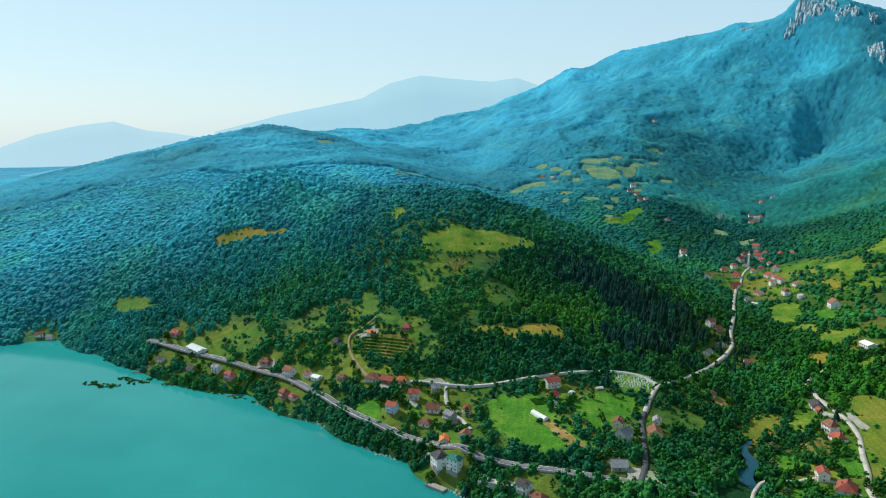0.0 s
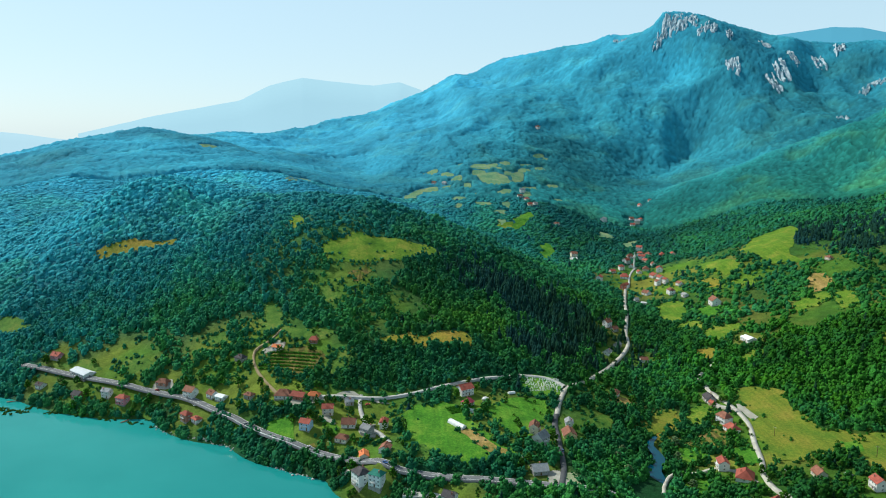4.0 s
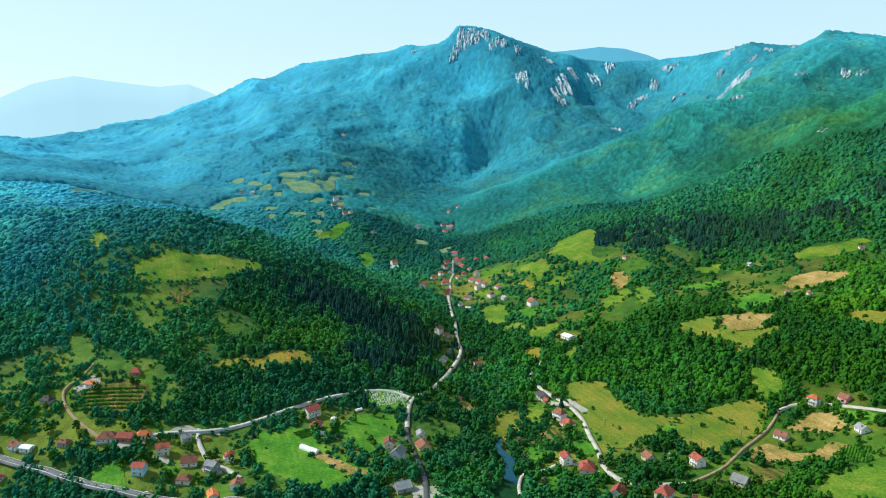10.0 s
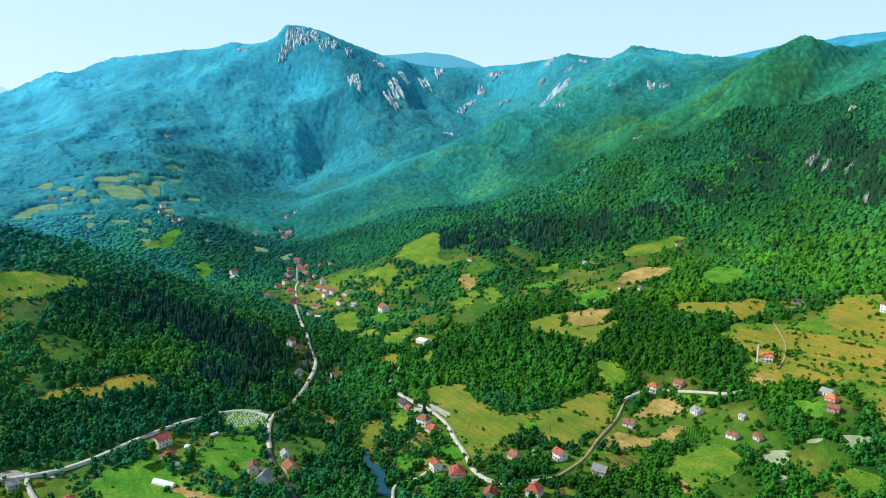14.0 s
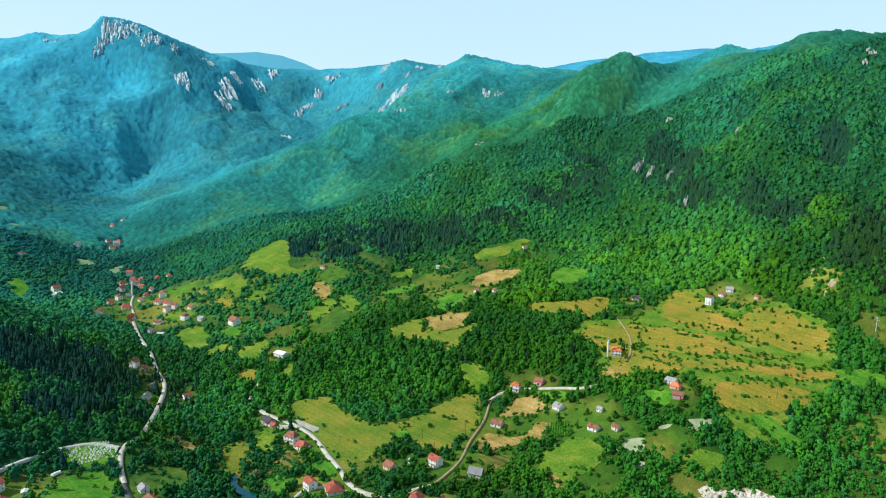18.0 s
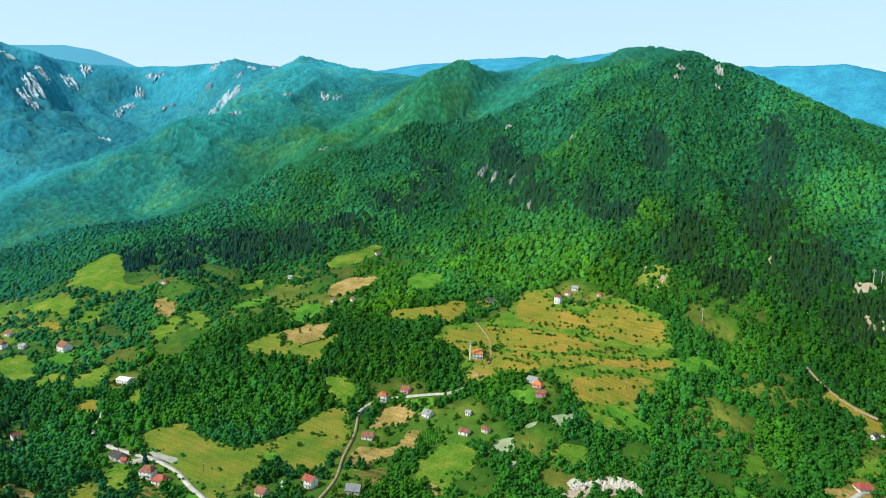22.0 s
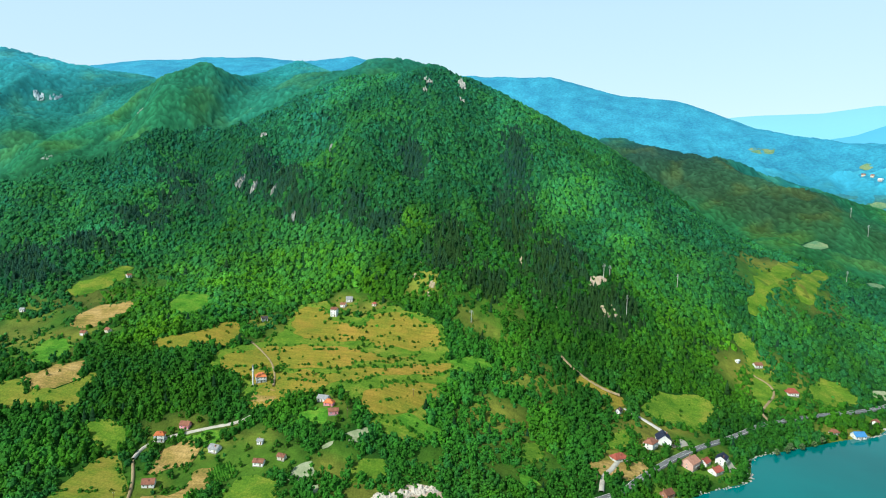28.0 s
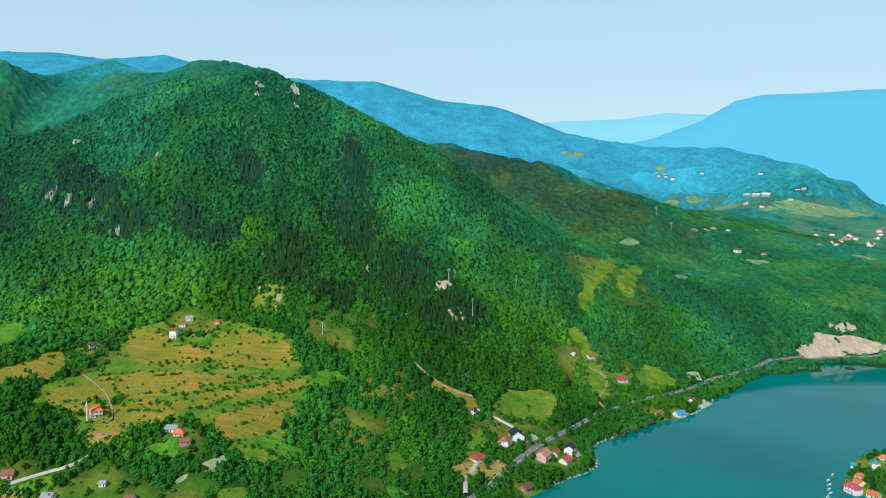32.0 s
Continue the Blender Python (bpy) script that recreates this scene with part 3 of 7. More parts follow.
field("hay", (535, 542), (560, 512), (614, 489), (582, 466), (557, 459), (535, 489), (518, 532))
field("hay", (518, 463), (546, 449), (579, 423), (529, 403), (508, 436))
field("straw", (473, 411), (491, 404), (488, 378), (470, 386), (463, 400))
field("lush", (474, 274), (491, 250), (477, 228), (462, 255))
field("lush", (608, 571), (651, 574), (663, 565), (639, 528), (614, 522), (599, 549))
field("straw", (468, 411), (494, 398), (484, 380), (460, 396))
field("meadow", (450, 292), (483, 278), (480, 258), (465, 234), (450, 264))
field("meadow", (586, 184), (598, 166), (580, 162), (573, 174))
field("meadow", (638, 44), (666, 16), (688, -45), (666, -44), (610, -10.5), (614, 22))
field("meadow", (825, -93), (828, -114), (798, -122), (738, -126), (672, -99), (710, -93), (772, -105))
field("meadow", (869, -119), (919, -138), (1007, -188), (1143, -265), (992, -212), (934, -170), (876, -139))
field("meadow", (962, -206), (1120, -285), (1084, -297), (963, -234), (914, -221), (916, -200))
field("meadow", (1227, -285), (1276, -318), (1271, -370), (1227, -327))
field("meadow", (1234, -548), (1239, -598), (1228, -618), (1204, -573))
field("straw", (1298, -799), (1290, -836), (1250, -866), (1220, -812))
field("scree", (901, -468), (931, -504), (950, -558), (949, -586), (949, -606), (939, -644), (926, -635), (921, -568))
field("scree", (959, -549), (968, -588), (971, -632), (959, -597))
field("gravel", (770, -235), (796, -257), (808, -287), (780, -271))
field("meadow", (1129, -371), (1128, -408), (1069, -366), (1066, -340))
field("meadow", (1497, -458), (2582, -950), (2570, -1013), (2517, -958), (1489, -476))
field("straw", (490, 99), (516, 64), (514, 44), (478, 69), (480, 88))
field("meadow", (794, -176), (786, -219), (758, -224), (720, -158))
field("hay", (2306, -1138), (2184, -1312), (2127, -1496), (2052, -1458), (2116, -1176))
field("straw", (2482, -945), (2463, -1112), (2320, -1146), (2380, -1029))
field("hay", (1882, -1182), (1850, -1314), (1792, -1275), (1836, -1170))
field("hay", (3042, -608), (3018, -742), (2950, -712), (2967, -627))
# meadows and plots on the sunny side of the valley
field("mown", (253, 600), (263, 602), (289, 586), (290, 562), (287, 540), (282, 519), (293, 511), (318, 500), (346, 501), (363, 504), (391, 487), (370, 469), (352, 458), (332, 450), (296, 439), (288, 464), (287, 481), (267, 481), (243, 480), (237, 491), (241, 514), (246, 535), (246, 551), (252, 578))
field("lush", (289, 497), (302, 495), (295, 476), (283, 476))
field("meadow", (397, 532), (411, 529), (422, 508), (422, 496), (405, 483), (390, 488), (381, 506), (397, 511))
field("straw", (313, 423), (343, 439), (354, 427), (358, 413), (387, 412), (382, 397), (359, 392), (337, 406))
field("straw", (380, 449), (400, 458), (416, 441), (413, 424), (392, 417), (383, 436))
field("lush", (378, 402), (393, 396), (390, 379), (371, 379))
field("garden", (302, 416), (326, 408), (318, 388), (294, 392))
field("meadow", (354, 379), (370, 369), (378, 350), (372, 333), (347, 332), (330, 342), (315, 338), (312, 354))
field("straw", (317, 358), (329, 353), (321, 342), (308, 346))
field("gravel", (379, 336), (393, 328), (398, 320), (384, 317), (377, 328))
field("gravel", (365, 317), (378, 309), (366, 303), (360, 312))
field("gravel", (418, 318), (427, 316), (422, 309))
field("gravel", (432, 307), (446, 297), (452, 281), (445, 280), (430, 295))
field("meadow", (389, 291), (415, 287), (422, 271), (412, 260), (386, 281))
field("lush", (445, 353), (464, 339), (449, 324), (437, 330), (439, 349))
field("lush", (413, 463), (438, 417), (436, 398), (416, 411), (419, 437))
field("mown", (153, 538), (180, 577), (196, 577), (185, 552), (166, 533))
field("straw", (187, 529), (214, 538), (222, 524), (208, 509))
# small plots and glades
field("hay", (333, 898), (355, 887), (352, 864), (336, 869))
field("meadow", (371, 872), (395, 857), (379, 837), (364, 853))
field("straw", (438, 818), (457, 809), (438, 773), (418, 777))
field("meadow", (262, 777), (291, 782), (289, 753), (264, 760))
field("lush", (302, 819), (330, 824), (326, 790), (293, 780))
field("meadow", (287, 666), (309, 670), (315, 653), (281, 646))
field("meadow", (391, 761), (432, 771), (432, 747), (385, 731))
field("meadow", (433, 757), (457, 758), (440, 715), (413, 716))
field("lush", (495, 743), (539, 729), (529, 708), (479, 720))
field("lush", (502, 659), (534, 653), (506, 609), (465, 614))
field("hay", (507, 397), (536, 364), (493, 339), (475, 366), (457, 399), (476, 406))
field("meadow", (290, 926), (308, 928), (316, 890), (293, 893))
field("garden", (183, 525), (210, 529), (210, 511), (193, 508))
field("lush", (181, 515), (191, 495), (174, 482), (169, 501))
field("meadow", (498, 162), (503, 143), (477, 135), (465, 153))
field("lush", (444, 161), (459, 143), (436, 139), (425, 156))
field("meadow", (539, 79), (568, 57), (538, 57), (522, 77))
field("hay", (639, 113), (638, 81), (628, 54), (613, 60), (621, 86), (623, 113))
field("lush", (570, 266), (613, 223), (610, 188), (597, 192), (568, 242))
field("damp", (-104, 598), (-93, 628), (-84, 627), (-89, 601), (-96, 581))
field("damp", (-229, 653), (-212, 675), (-201, 656), (-213, 642))
field("damp", (-188, 708), (-171, 721), (-156, 686), (-168, 656))
field("meadow", (203, 577), (224, 586), (217, 558), (200, 554))
field("damp", (-138, 741), (-114, 746), (-105, 720), (-127, 707))
field("garden", (-105, 771), (-81, 786), (-76, 764), (-100, 752))
field("lush", (-179, 542), (-160, 541), (-154, 533), (-172, 533))
field("damp", (-287, 594), (-260, 592), (-234, 577), (-261, 581))
# hill hamlets and the plain
field("hay", (83, 1548), (121, 1559), (117, 1504), (84, 1497))
field("hay", (36, 1505), (65, 1520), (67, 1480), (38, 1464))
field("straw", (165, 1531), (209, 1607), (190, 1484), (162, 1450))
field("hay", (-25, 1448), (16, 1461), (17, 1415), (-19, 1413))
field("meadow", (-21, 1579), (11, 1598), (16, 1564), (-15, 1542))
field("hay", (-56, 1395), (-32, 1419), (-32, 1374), (-54, 1341))
field("lush", (136, 1225), (165, 1272), (181, 1269), (157, 1219), (130, 1184))
field("hay", (105, 1225), (130, 1243), (119, 1205), (106, 1200))
field("lush", (167, 1131), (185, 1158), (191, 1115), (174, 1083))
field("meadow", (284, 1236), (320, 1235), (307, 1202), (278, 1205))
field("meadow", (310, 1174), (354, 1214), (344, 1180), (305, 1143))
field("meadow", (124, 1314), (144, 1333), (142, 1300), (125, 1287))
field("hay", (116, 1599), (152, 1617), (145, 1561), (117, 1555))
field("meadow", (234, 1685), (267, 1715), (271, 1701), (241, 1673))
field("hay", (2568, -913), (2569, -989), (2514, -959), (2500, -894))
field("hay", (2583, -1005), (2570, -1086), (2535, -1066), (2531, -995))
field("hay", (2386, -936), (2507, -1049), (2478, -1071), (2356, -947))
field("meadow", (2488, -1063), (2477, -1123), (2408, -1083), (2379, -1026))
field("straw", (2222, -1103), (2212, -1181), (2169, -1169), (2174, -1088))
field("hay", (2261, -1207), (2205, -1288), (2139, -1315), (2108, -1297), (2202, -1195))
field("meadow", (2163, -1192), (2107, -1282), (2058, -1267), (2111, -1148))
field("hay", (2797, -962), (2789, -1009), (2749, -1004), (2753, -960))
field("scree", (803, 97), (827, 73), (805, 67), (785, 87))
field("scree", (730, 84), (764, 63), (761, 57), (727, 78))
# small terraces round the hill hamlets
field("meadow", (48, 1379), (62, 1392), (84, 1390), (89, 1375), (73, 1363))
field("hay", (228, 1483), (245, 1508), (270, 1518), (272, 1502), (256, 1491))
field("hay", (146, 1598), (161, 1639), (179, 1650), (179, 1622), (163, 1581))
field("straw", (116, 1386), (133, 1413), (159, 1423), (161, 1394), (144, 1382))
field("hay", (98, 1258), (111, 1271), (133, 1282), (137, 1267), (122, 1255))
field("hay", (108, 1560), (125, 1572), (153, 1569), (159, 1553), (139, 1542))
field("meadow", (91, 1504), (107, 1531), (129, 1514), (134, 1499), (117, 1487))
field("meadow", (189, 1620), (204, 1632), (230, 1642), (236, 1640), (219, 1629))
field("hay", (26, 1324), (40, 1366), (60, 1364), (62, 1335), (49, 1322))
field("straw", (182, 1564), (201, 1618), (221, 1615), (224, 1600), (204, 1560))
field("hay", (140, 1455), (152, 1482), (167, 1480), (171, 1479), (157, 1453))
field("meadow", (101, 1199), (112, 1213), (131, 1224), (133, 1209), (120, 1190))
field("meadow", (68, 1306), (83, 1319), (108, 1316), (114, 1314), (95, 1288))
field("meadow", (73, 1563), (93, 1604), (121, 1601), (124, 1558), (104, 1546))
field("hay", (169, 1364), (183, 1405), (196, 1403), (194, 1374), (184, 1361))
field("hay", (57, 1436), (66, 1464), (77, 1463), (77, 1434), (69, 1420))
field("hay", (52, 1593), (62, 1635), (74, 1620), (76, 1591), (66, 1578))
field("hay", (7, 1524), (21, 1552), (44, 1537), (48, 1508), (34, 1509))
field("meadow", (31, 1280), (39, 1308), (51, 1307), (53, 1293), (44, 1279))
field("hay", (12, 1538), (20, 1552), (34, 1551), (36, 1523), (27, 1523))
field("meadow", (254, 1680), (267, 1707), (280, 1704), (278, 1676), (270, 1677))
field("straw", (224, 1353), (240, 1393), (260, 1417), (255, 1375), (243, 1363))
field("straw", (147, 1512), (159, 1539), (175, 1551), (174, 1522), (163, 1509))
field("hay", (166, 1422), (187, 1462), (216, 1485), (220, 1470), (194, 1417))
field("meadow", (226, 1614), (242, 1639), (262, 1636), (264, 1621), (249, 1609))
field("hay", (15, 1438), (23, 1452), (36, 1452), (38, 1437), (29, 1423))
# gardens by the river and between the village houses
field("garden", (197, 535), (219, 537), (212, 505), (191, 503))
field("lush", (189, 530), (196, 518), (193, 500), (179, 506))
field("lush", (205, 500), (231, 502), (223, 482), (205, 483))
field("lush", (157, 461), (184, 467), (175, 445), (151, 441))
field("meadow", (213, 581), (229, 577), (215, 549), (195, 549))
field("gravel", (-106, 560), (-88, 564), (-85, 555), (-103, 550))
field("gravel", (62, 433), (77, 447), (85, 432), (73, 424))
field("damp", (115, 546), (131, 559), (129, 536), (110, 518))
field("straw", (145, 584), (169, 604), (163, 582), (144, 569))
field("lush", (-148, 534), (-129, 536), (-114, 518), (-121, 508), (-139, 518))
field("lush", (-102, 520), (-90, 526), (-86, 508), (-98, 506))
field("straw", (-108, 506), (-102, 506), (-102, 497), (-106, 499))
field("damp", (-30, 483), (-22, 487), (-19, 464), (-27, 461))

field("scree", (364, 269), (375, 260), (388, 244), (403, 243), (413, 230), (402, 213), (395, 209))
# pale yards between the village houses
field("yard", (-261, 608), (-245, 609), (-233, 599), (-246, 599))
field("yard", (-143, 557), (-126, 562), (-99, 559), (-82, 568), (-78, 561), (-107, 551), (-128, 548))
field("yard", (-167, 631), (-158, 648), (-143, 637), (-154, 628))
field("yard", (-79, 561), (-54, 562), (-36, 554), (-54, 554), (-72, 560))
field("yard", (61, 434), (67, 448), (73, 439), (77, 430), (68, 426))
field("yard", (-105, 530), (-95, 538), (-91, 525), (-100, 523))
field("yard", (-70, 518), (-60, 526), (-53, 507), (-63, 505))
field("yard", (-83, 470), (-73, 474), (-67, 462), (-76, 458))
field("yard", (244, 582), (253, 569), (250, 540), (241, 545), (240, 568))
field("yard", (203, 481), (207, 462), (205, 448), (198, 460))
field("yard", (559, 20), (589, 7), (579, -5), (556, 10))
field("yard", (548, -18), (568, -41), (548, -42), (533, -23))
field("yard", (726, -239), (718, -254), (698, -237))


def clear(x, y, radius):
    """Keeps trees off a spot."""
    win = window_of(x - radius, y - radius, x + radius, y + radius)
    BARE[win] |= (mgx[win] - x) ** 2 + (mgy[win] - y) ** 2 < radius * radius
    PAVED[win] |= (mgx[win] - x) ** 2 + (mgy[win] - y) ** 2 < (radius - 0.8) ** 2


def thin(x, y, radius, share):
    """Makes the trees fewer and lower round a spot."""
    win = window_of(x - radius, y - radius, x + radius, y + radius)
    r = np.hypot(mgx[win] - x, mgy[win] - y) / radius
    THIN[win] = np.maximum(THIN[win], share * np.clip(1.6 - 1.6 * r, 0, 1))


for spot in ((-150, 600, 90, 0.5), (-60, 525, 75, 0.5), (30, 525, 75, 0.7), (225, 495, 68, 0.6), (315, 435, 90, 0.5), (395, 395, 60, 0.4),
             (300, 960, 105, 0.75), (375, 900, 120, 0.5), (495, 840, 120, 0.38), (360, 750, 105, 0.36), (600, 360, 105, 0.8), (510, 660, 105, 0.32), (660, 660, 90, 0.36), (450, 750, 120, 0.36),
             (570, 15, 75, 0.6), (750, -120, 75, 0.7), (960, -195, 90, 0.7), (-300, 630, 75, 0.5), (-120, 810, 120, 0.4), (480, -315, 75, 0.6), (335, 340, 60, 0.34), (375, 255, 45, 0.45), (720, 292, 33, 0.7), (470, 160, 60, 0.36), (430, 215, 50, 0.32), (525, 185, 50, 0.4), (605, 150, 45, 0.4), (400, 300, 40, 0.35), (690, 205, 60, 0.5), (560, 700, 80, 0.34), (-190, 640, 80, 0.6), (-70, 700, 70, 0.5), (-110, 740, 70, 0.6), (140, 590, 45, 0.5), (180, 540, 50, 0.55), (115, 560, 35, 0.4)):
    thin(*spot)

# ---------------------------------------------------------------- helpers for things made of parts
def part(name, bm, material, parent, label="", at=None):
    """Links a bmesh as one mesh object under a thing or a part."""
    me = bpy.data.meshes.new(name)
    bm.to_mesh(me)
    bm.free()
    return piece(name, me, material, parent, label, at)


def piece(name, me, material, parent, label="", at=None):
    """Links a ready mesh, which several pieces may share, under a thing or a part."""
    if material and not me.materials:
        me.materials.append(material)
    ob = new(name, me)
    ob.parent = parent
    if at is not None:
        ob.matrix_basis = at
    if label:
        ob["label"] = label
    return ob


def thing(name, x, y, z, turn, label, category, group=""):
    ob = new(name)
    ob.empty_display_size = 0.5
    ob.matrix_basis = pose(x, y, z, 0, 0, turn)
    return tagged(ob, label, category, group)


def box(bm, xa, ya, za, xb, yb, zb, bevel=0.0):
    made = bmesh.ops.create_cube(bm, size=1.0, matrix=Matrix.Translation(((xa + xb) / 2, (ya + yb) / 2, (za + zb) / 2)) @ Matrix.Diagonal((xb - xa, yb - ya, zb - za, 1)))
    if bevel:
        edges = list({e for v in made["verts"] for e in v.link_edges})
        bmesh.ops.bevel(bm, geom=edges, offset=bevel, segments=1, affect="EDGES")
    return bm


def boxed(*corners, bevel=0.0):
    return box(bmesh.new(), *corners, bevel=bevel)


def tube(bm, xa, ya, za, xb, yb, zb, ra, rb, n=8):
    a, b = Vector((xa, ya, za)), Vector((xb, yb, zb))
    turn = (b - a).to_track_quat("Z", "Y").to_matrix().to_4x4()
    bmesh.ops.create_cone(bm, cap_ends=True, segments=n, radius1=ra, radius2=max(rb, 0.001), depth=(b - a).length, matrix=Matrix.Translation((a + b) / 2) @ turn)
    return bm


def faced(verts, faces):
    bm = bmesh.new()
    vs = [bm.verts.new(v) for v in verts]
    for f in faces:
        bm.faces.new([vs[k] for k in f])
    bmesh.ops.recalc_face_normals(bm, faces=bm.faces)
    return bm

# ---------------------------------------------------------------- roads
ASPHALT = speckled("worn_grey_asphalt", (0.13, 0.135, 0.145), (0.21, 0.215, 0.225), 6.0, fine=12.0, bump=0.15, rough=0.9)
DARK_ASPHALT = speckled("dark_asphalt", (0.06, 0.063, 0.07), (0.11, 0.115, 0.12), 6.0, fine=12.0, bump=0.15, rough=0.9)
TRACK = speckled("white_gravel_track", (0.34, 0.32, 0.27), (0.58, 0.55, 0.48), 5.0, fine=10.0, bump=0.3)
DIRT = speckled("brown_dirt_track", (0.22, 0.16, 0.08), (0.38, 0.30, 0.18), 4.0, fine=10.0, bump=0.3)
PAINT = speckled("white_road_paint", (0.62, 0.62, 0.60), (0.80, 0.80, 0.78), 3.0, bump=0.0)
CONCRETE = speckled("pale_concrete", (0.36, 0.35, 0.33), (0.55, 0.54, 0.51), 4.0, fine=9.0, bump=0.2)
STEEL, t, b = mat("galvanised_steel", 0.45, 0.8)
b.inputs["Base Color"].default_value = (0.55, 0.57, 0.58, 1)


def course(points, step=5.0):
    """A smooth line through the points, evenly stepped."""
    p = np.array(points, float)
    q = np.r_[[2 * p[0] - p[1]], p, [2 * p[-1] - p[-2]]]
    out = []
    for k in range(1, len(q) - 2):
        n = max(2, int(np.linalg.norm(q[k + 1] - q[k]) / step))
        for u in np.arange(n) / n:
            out.append(0.5 * (2 * q[k] + (q[k + 1] - q[k - 1]) * u + (2 * q[k - 1] - 5 * q[k] + 4 * q[k + 1] - q[k + 2]) * u * u + (3 * q[k] - q[k - 1] - 3 * q[k + 1] + q[k + 2]) * u ** 3))
    return np.array(out + [p[-1]])


def profile(line, wide):
    side_ = np.gradient(line, axis=0)
    side_ = np.c_[-side_[:, 1], side_[:, 0]] / (np.linalg.norm(side_, axis=1)[:, None] + 1e-9)
    z = np.max([height(*(line + side_ * o * wide).T) for o in (-0.5, 0, 0.5)], axis=0)
    z = np.maximum(z, 1.5)
    n = 9
    smooth_ = np.convolve(np.pad(z, n // 2, mode="edge"), np.ones(n) / n, "valid")
    return side_, np.maximum(smooth_, z - 0.1)


def ribbon(line, side_, z, offs, drops):
    rows = [np.c_[line + side_ * o, z + d] for o, d in zip(offs, drops)]
    ids = np.arange(len(line) * len(offs)).reshape(len(offs), -1)
    return np.concatenate(rows), np.stack([ids[:-1, :-1], ids[:-1, 1:], ids[1:, 1:], ids[1:, :-1]], -1).reshape(-1, 4)[:, ::-1]


def road(name, label, wide, material, *points):
    line = course(points)
    side_, z = profile(line, wide)
    lift = 0.55 if wide > 6 else 0.9
    v, f = ribbon(line, side_, z + lift, (-wide / 2 - 0.5, -wide / 2, wide / 2, wide / 2 + 0.5), (-1.9, 0, 0, -1.9))
    ob = tagged(new(name, mesh_of(name, v, f, material)), label, "road", kind="structure")
    for x, y in line[::2]:
        clear(x, y, wide / 2 + (1.8 if wide > 6 else 4.2))
    return ob, line, side_, z + lift


main_road, mr_line, mr_side, mr_z = road("road", "grey asphalt lakeside main road with white edge lines", 6.2, ASPHALT, (-399, 663), (-369, 651), (-345, 640), (-291, 614), (-224, 584), (-183, 554), (-128, 512), (-81, 483), (-42, 454), (-4.5, 444), (42, 434), (90, 426), (142, 414), (210, 381), (292, 292), (375, 172), (453, 82), (488, 56), (528, 27), (584, -16), (640, -72), (668, -105), (708, -168), (754, -244), (834, -350), (882, -420), (900, -477), (912, -542), (918, -628), (960, -780), (1080, -1050))
for k, off in enumerate((-2.75, 2.75)):
    v, f = ribbon(mr_line, mr_side, mr_z, (off - 0.14, off + 0.14), (0.03, 0.03))
    piece("edge_line", mesh_of("edge_line", v, f, PAINT), None, main_road, "white painted edge line")
dash_v, dash_f, at = [], [], 0
for k in range(0, len(mr_line) - 2, 3):
    v, f = ribbon(mr_line[k:k + 2], mr_side[k:k + 2], mr_z[k:k + 2], (-0.12, 0.12), (0.03, 0.03))
    dash_v.append(v), dash_f.append(f + at)
    at += len(v)
piece("centre_line", mesh_of("centre_line", np.concatenate(dash_v), np.concatenate(dash_f), PAINT), None, main_road, "broken white centre line")
road("lane", "dark asphalt side lane climbing from the main road", 3.7, DARK_ASPHALT, (68, 430), (74, 454), (78, 492), (81, 524), (87, 549))
road("lane", "pale lane past the cemetery into the valley", 3.4, TRACK, (86, 543), (94, 570), (105, 592), (126, 609), (153, 650), (172, 680), (186, 702), (196, 723), (201, 750), (219, 810), (234, 870), (252, 930), (262, 950))
road("lane", "narrow grey street through the valley village", 2.3, CONCRETE, (262, 950), (279, 1002), (300, 1045))
road("lane", "pale lane below the wooded hill", 3.0, CONCRETE, (102, 592), (90, 606), (64, 608), (40, 602), (24, 596), (-3, 582), (-22, 572), (-44, 564), (-62, 561), (-92, 560), (-111, 558), (-138, 561))
road("lane", "white gravel track past farmhouses", 3.3, TRACK, (237, 636), (238, 600), (242, 566), (240, 536), (231, 506), (224, 480), (216, 460), (214, 435), (225, 420), (254, 408))
road("lane", "narrow pale farm track between hedges", 1.9, DIRT, (254, 408), (292, 418), (324, 436), (362, 454), (388, 470))
road("lane", "pale yard lane between houses", 4.8, TRACK, (242, 567), (232, 574), (228, 588), (231, 600))
road("lane", "narrow pale garden lane", 2.2, TRACK, (138, 438), (144, 453), (156, 470), (176, 472), (190, 477), (210, 462))
road("lane", "narrow hill track between fields", 2.2, TRACK, (388, 470), (404, 471), (423, 458), (436, 426), (446, 399), (468, 393))
road("lane", "short white track at the wood edge", 2.5, TRACK, (240, 639), (249, 650), (258, 657), (267, 666))
road("lane", "grassy track up to the hillside house", 2.1, DIRT, (664, -99), (687, -96), (726, -118), (746, -118), (764, -104))
road("lane", "brown dirt track cut into the slope", 2.2, DIRT, (660, 126), (648, 114), (638, 99), (632, 81), (630, 63))
road("lane", "pale drive between white houses", 2.2, CONCRETE, (612, 60), (608, 42), (600, 28), (590, 19))
road("lane", "pale village lane", 2.7, CONCRETE, (-72, 564), (-72, 549), (-64, 520), (-54, 507), (-45, 488))
road("lane", "pale hillside lane to upper houses", 1.6, DIRT, (-141, 564), (-165, 600), (-174, 630), (-164, 646), (-156, 663))
road("lane", "worn tractor track across the hay meadow", 1.6, DIRT, (496, 394), (518, 402), (537, 414), (558, 435), (570, 450))
road("lane", "sandy access road by the lake", 3.7, TRACK, (453, 90), (477, 87), (495, 78), (518, 69))

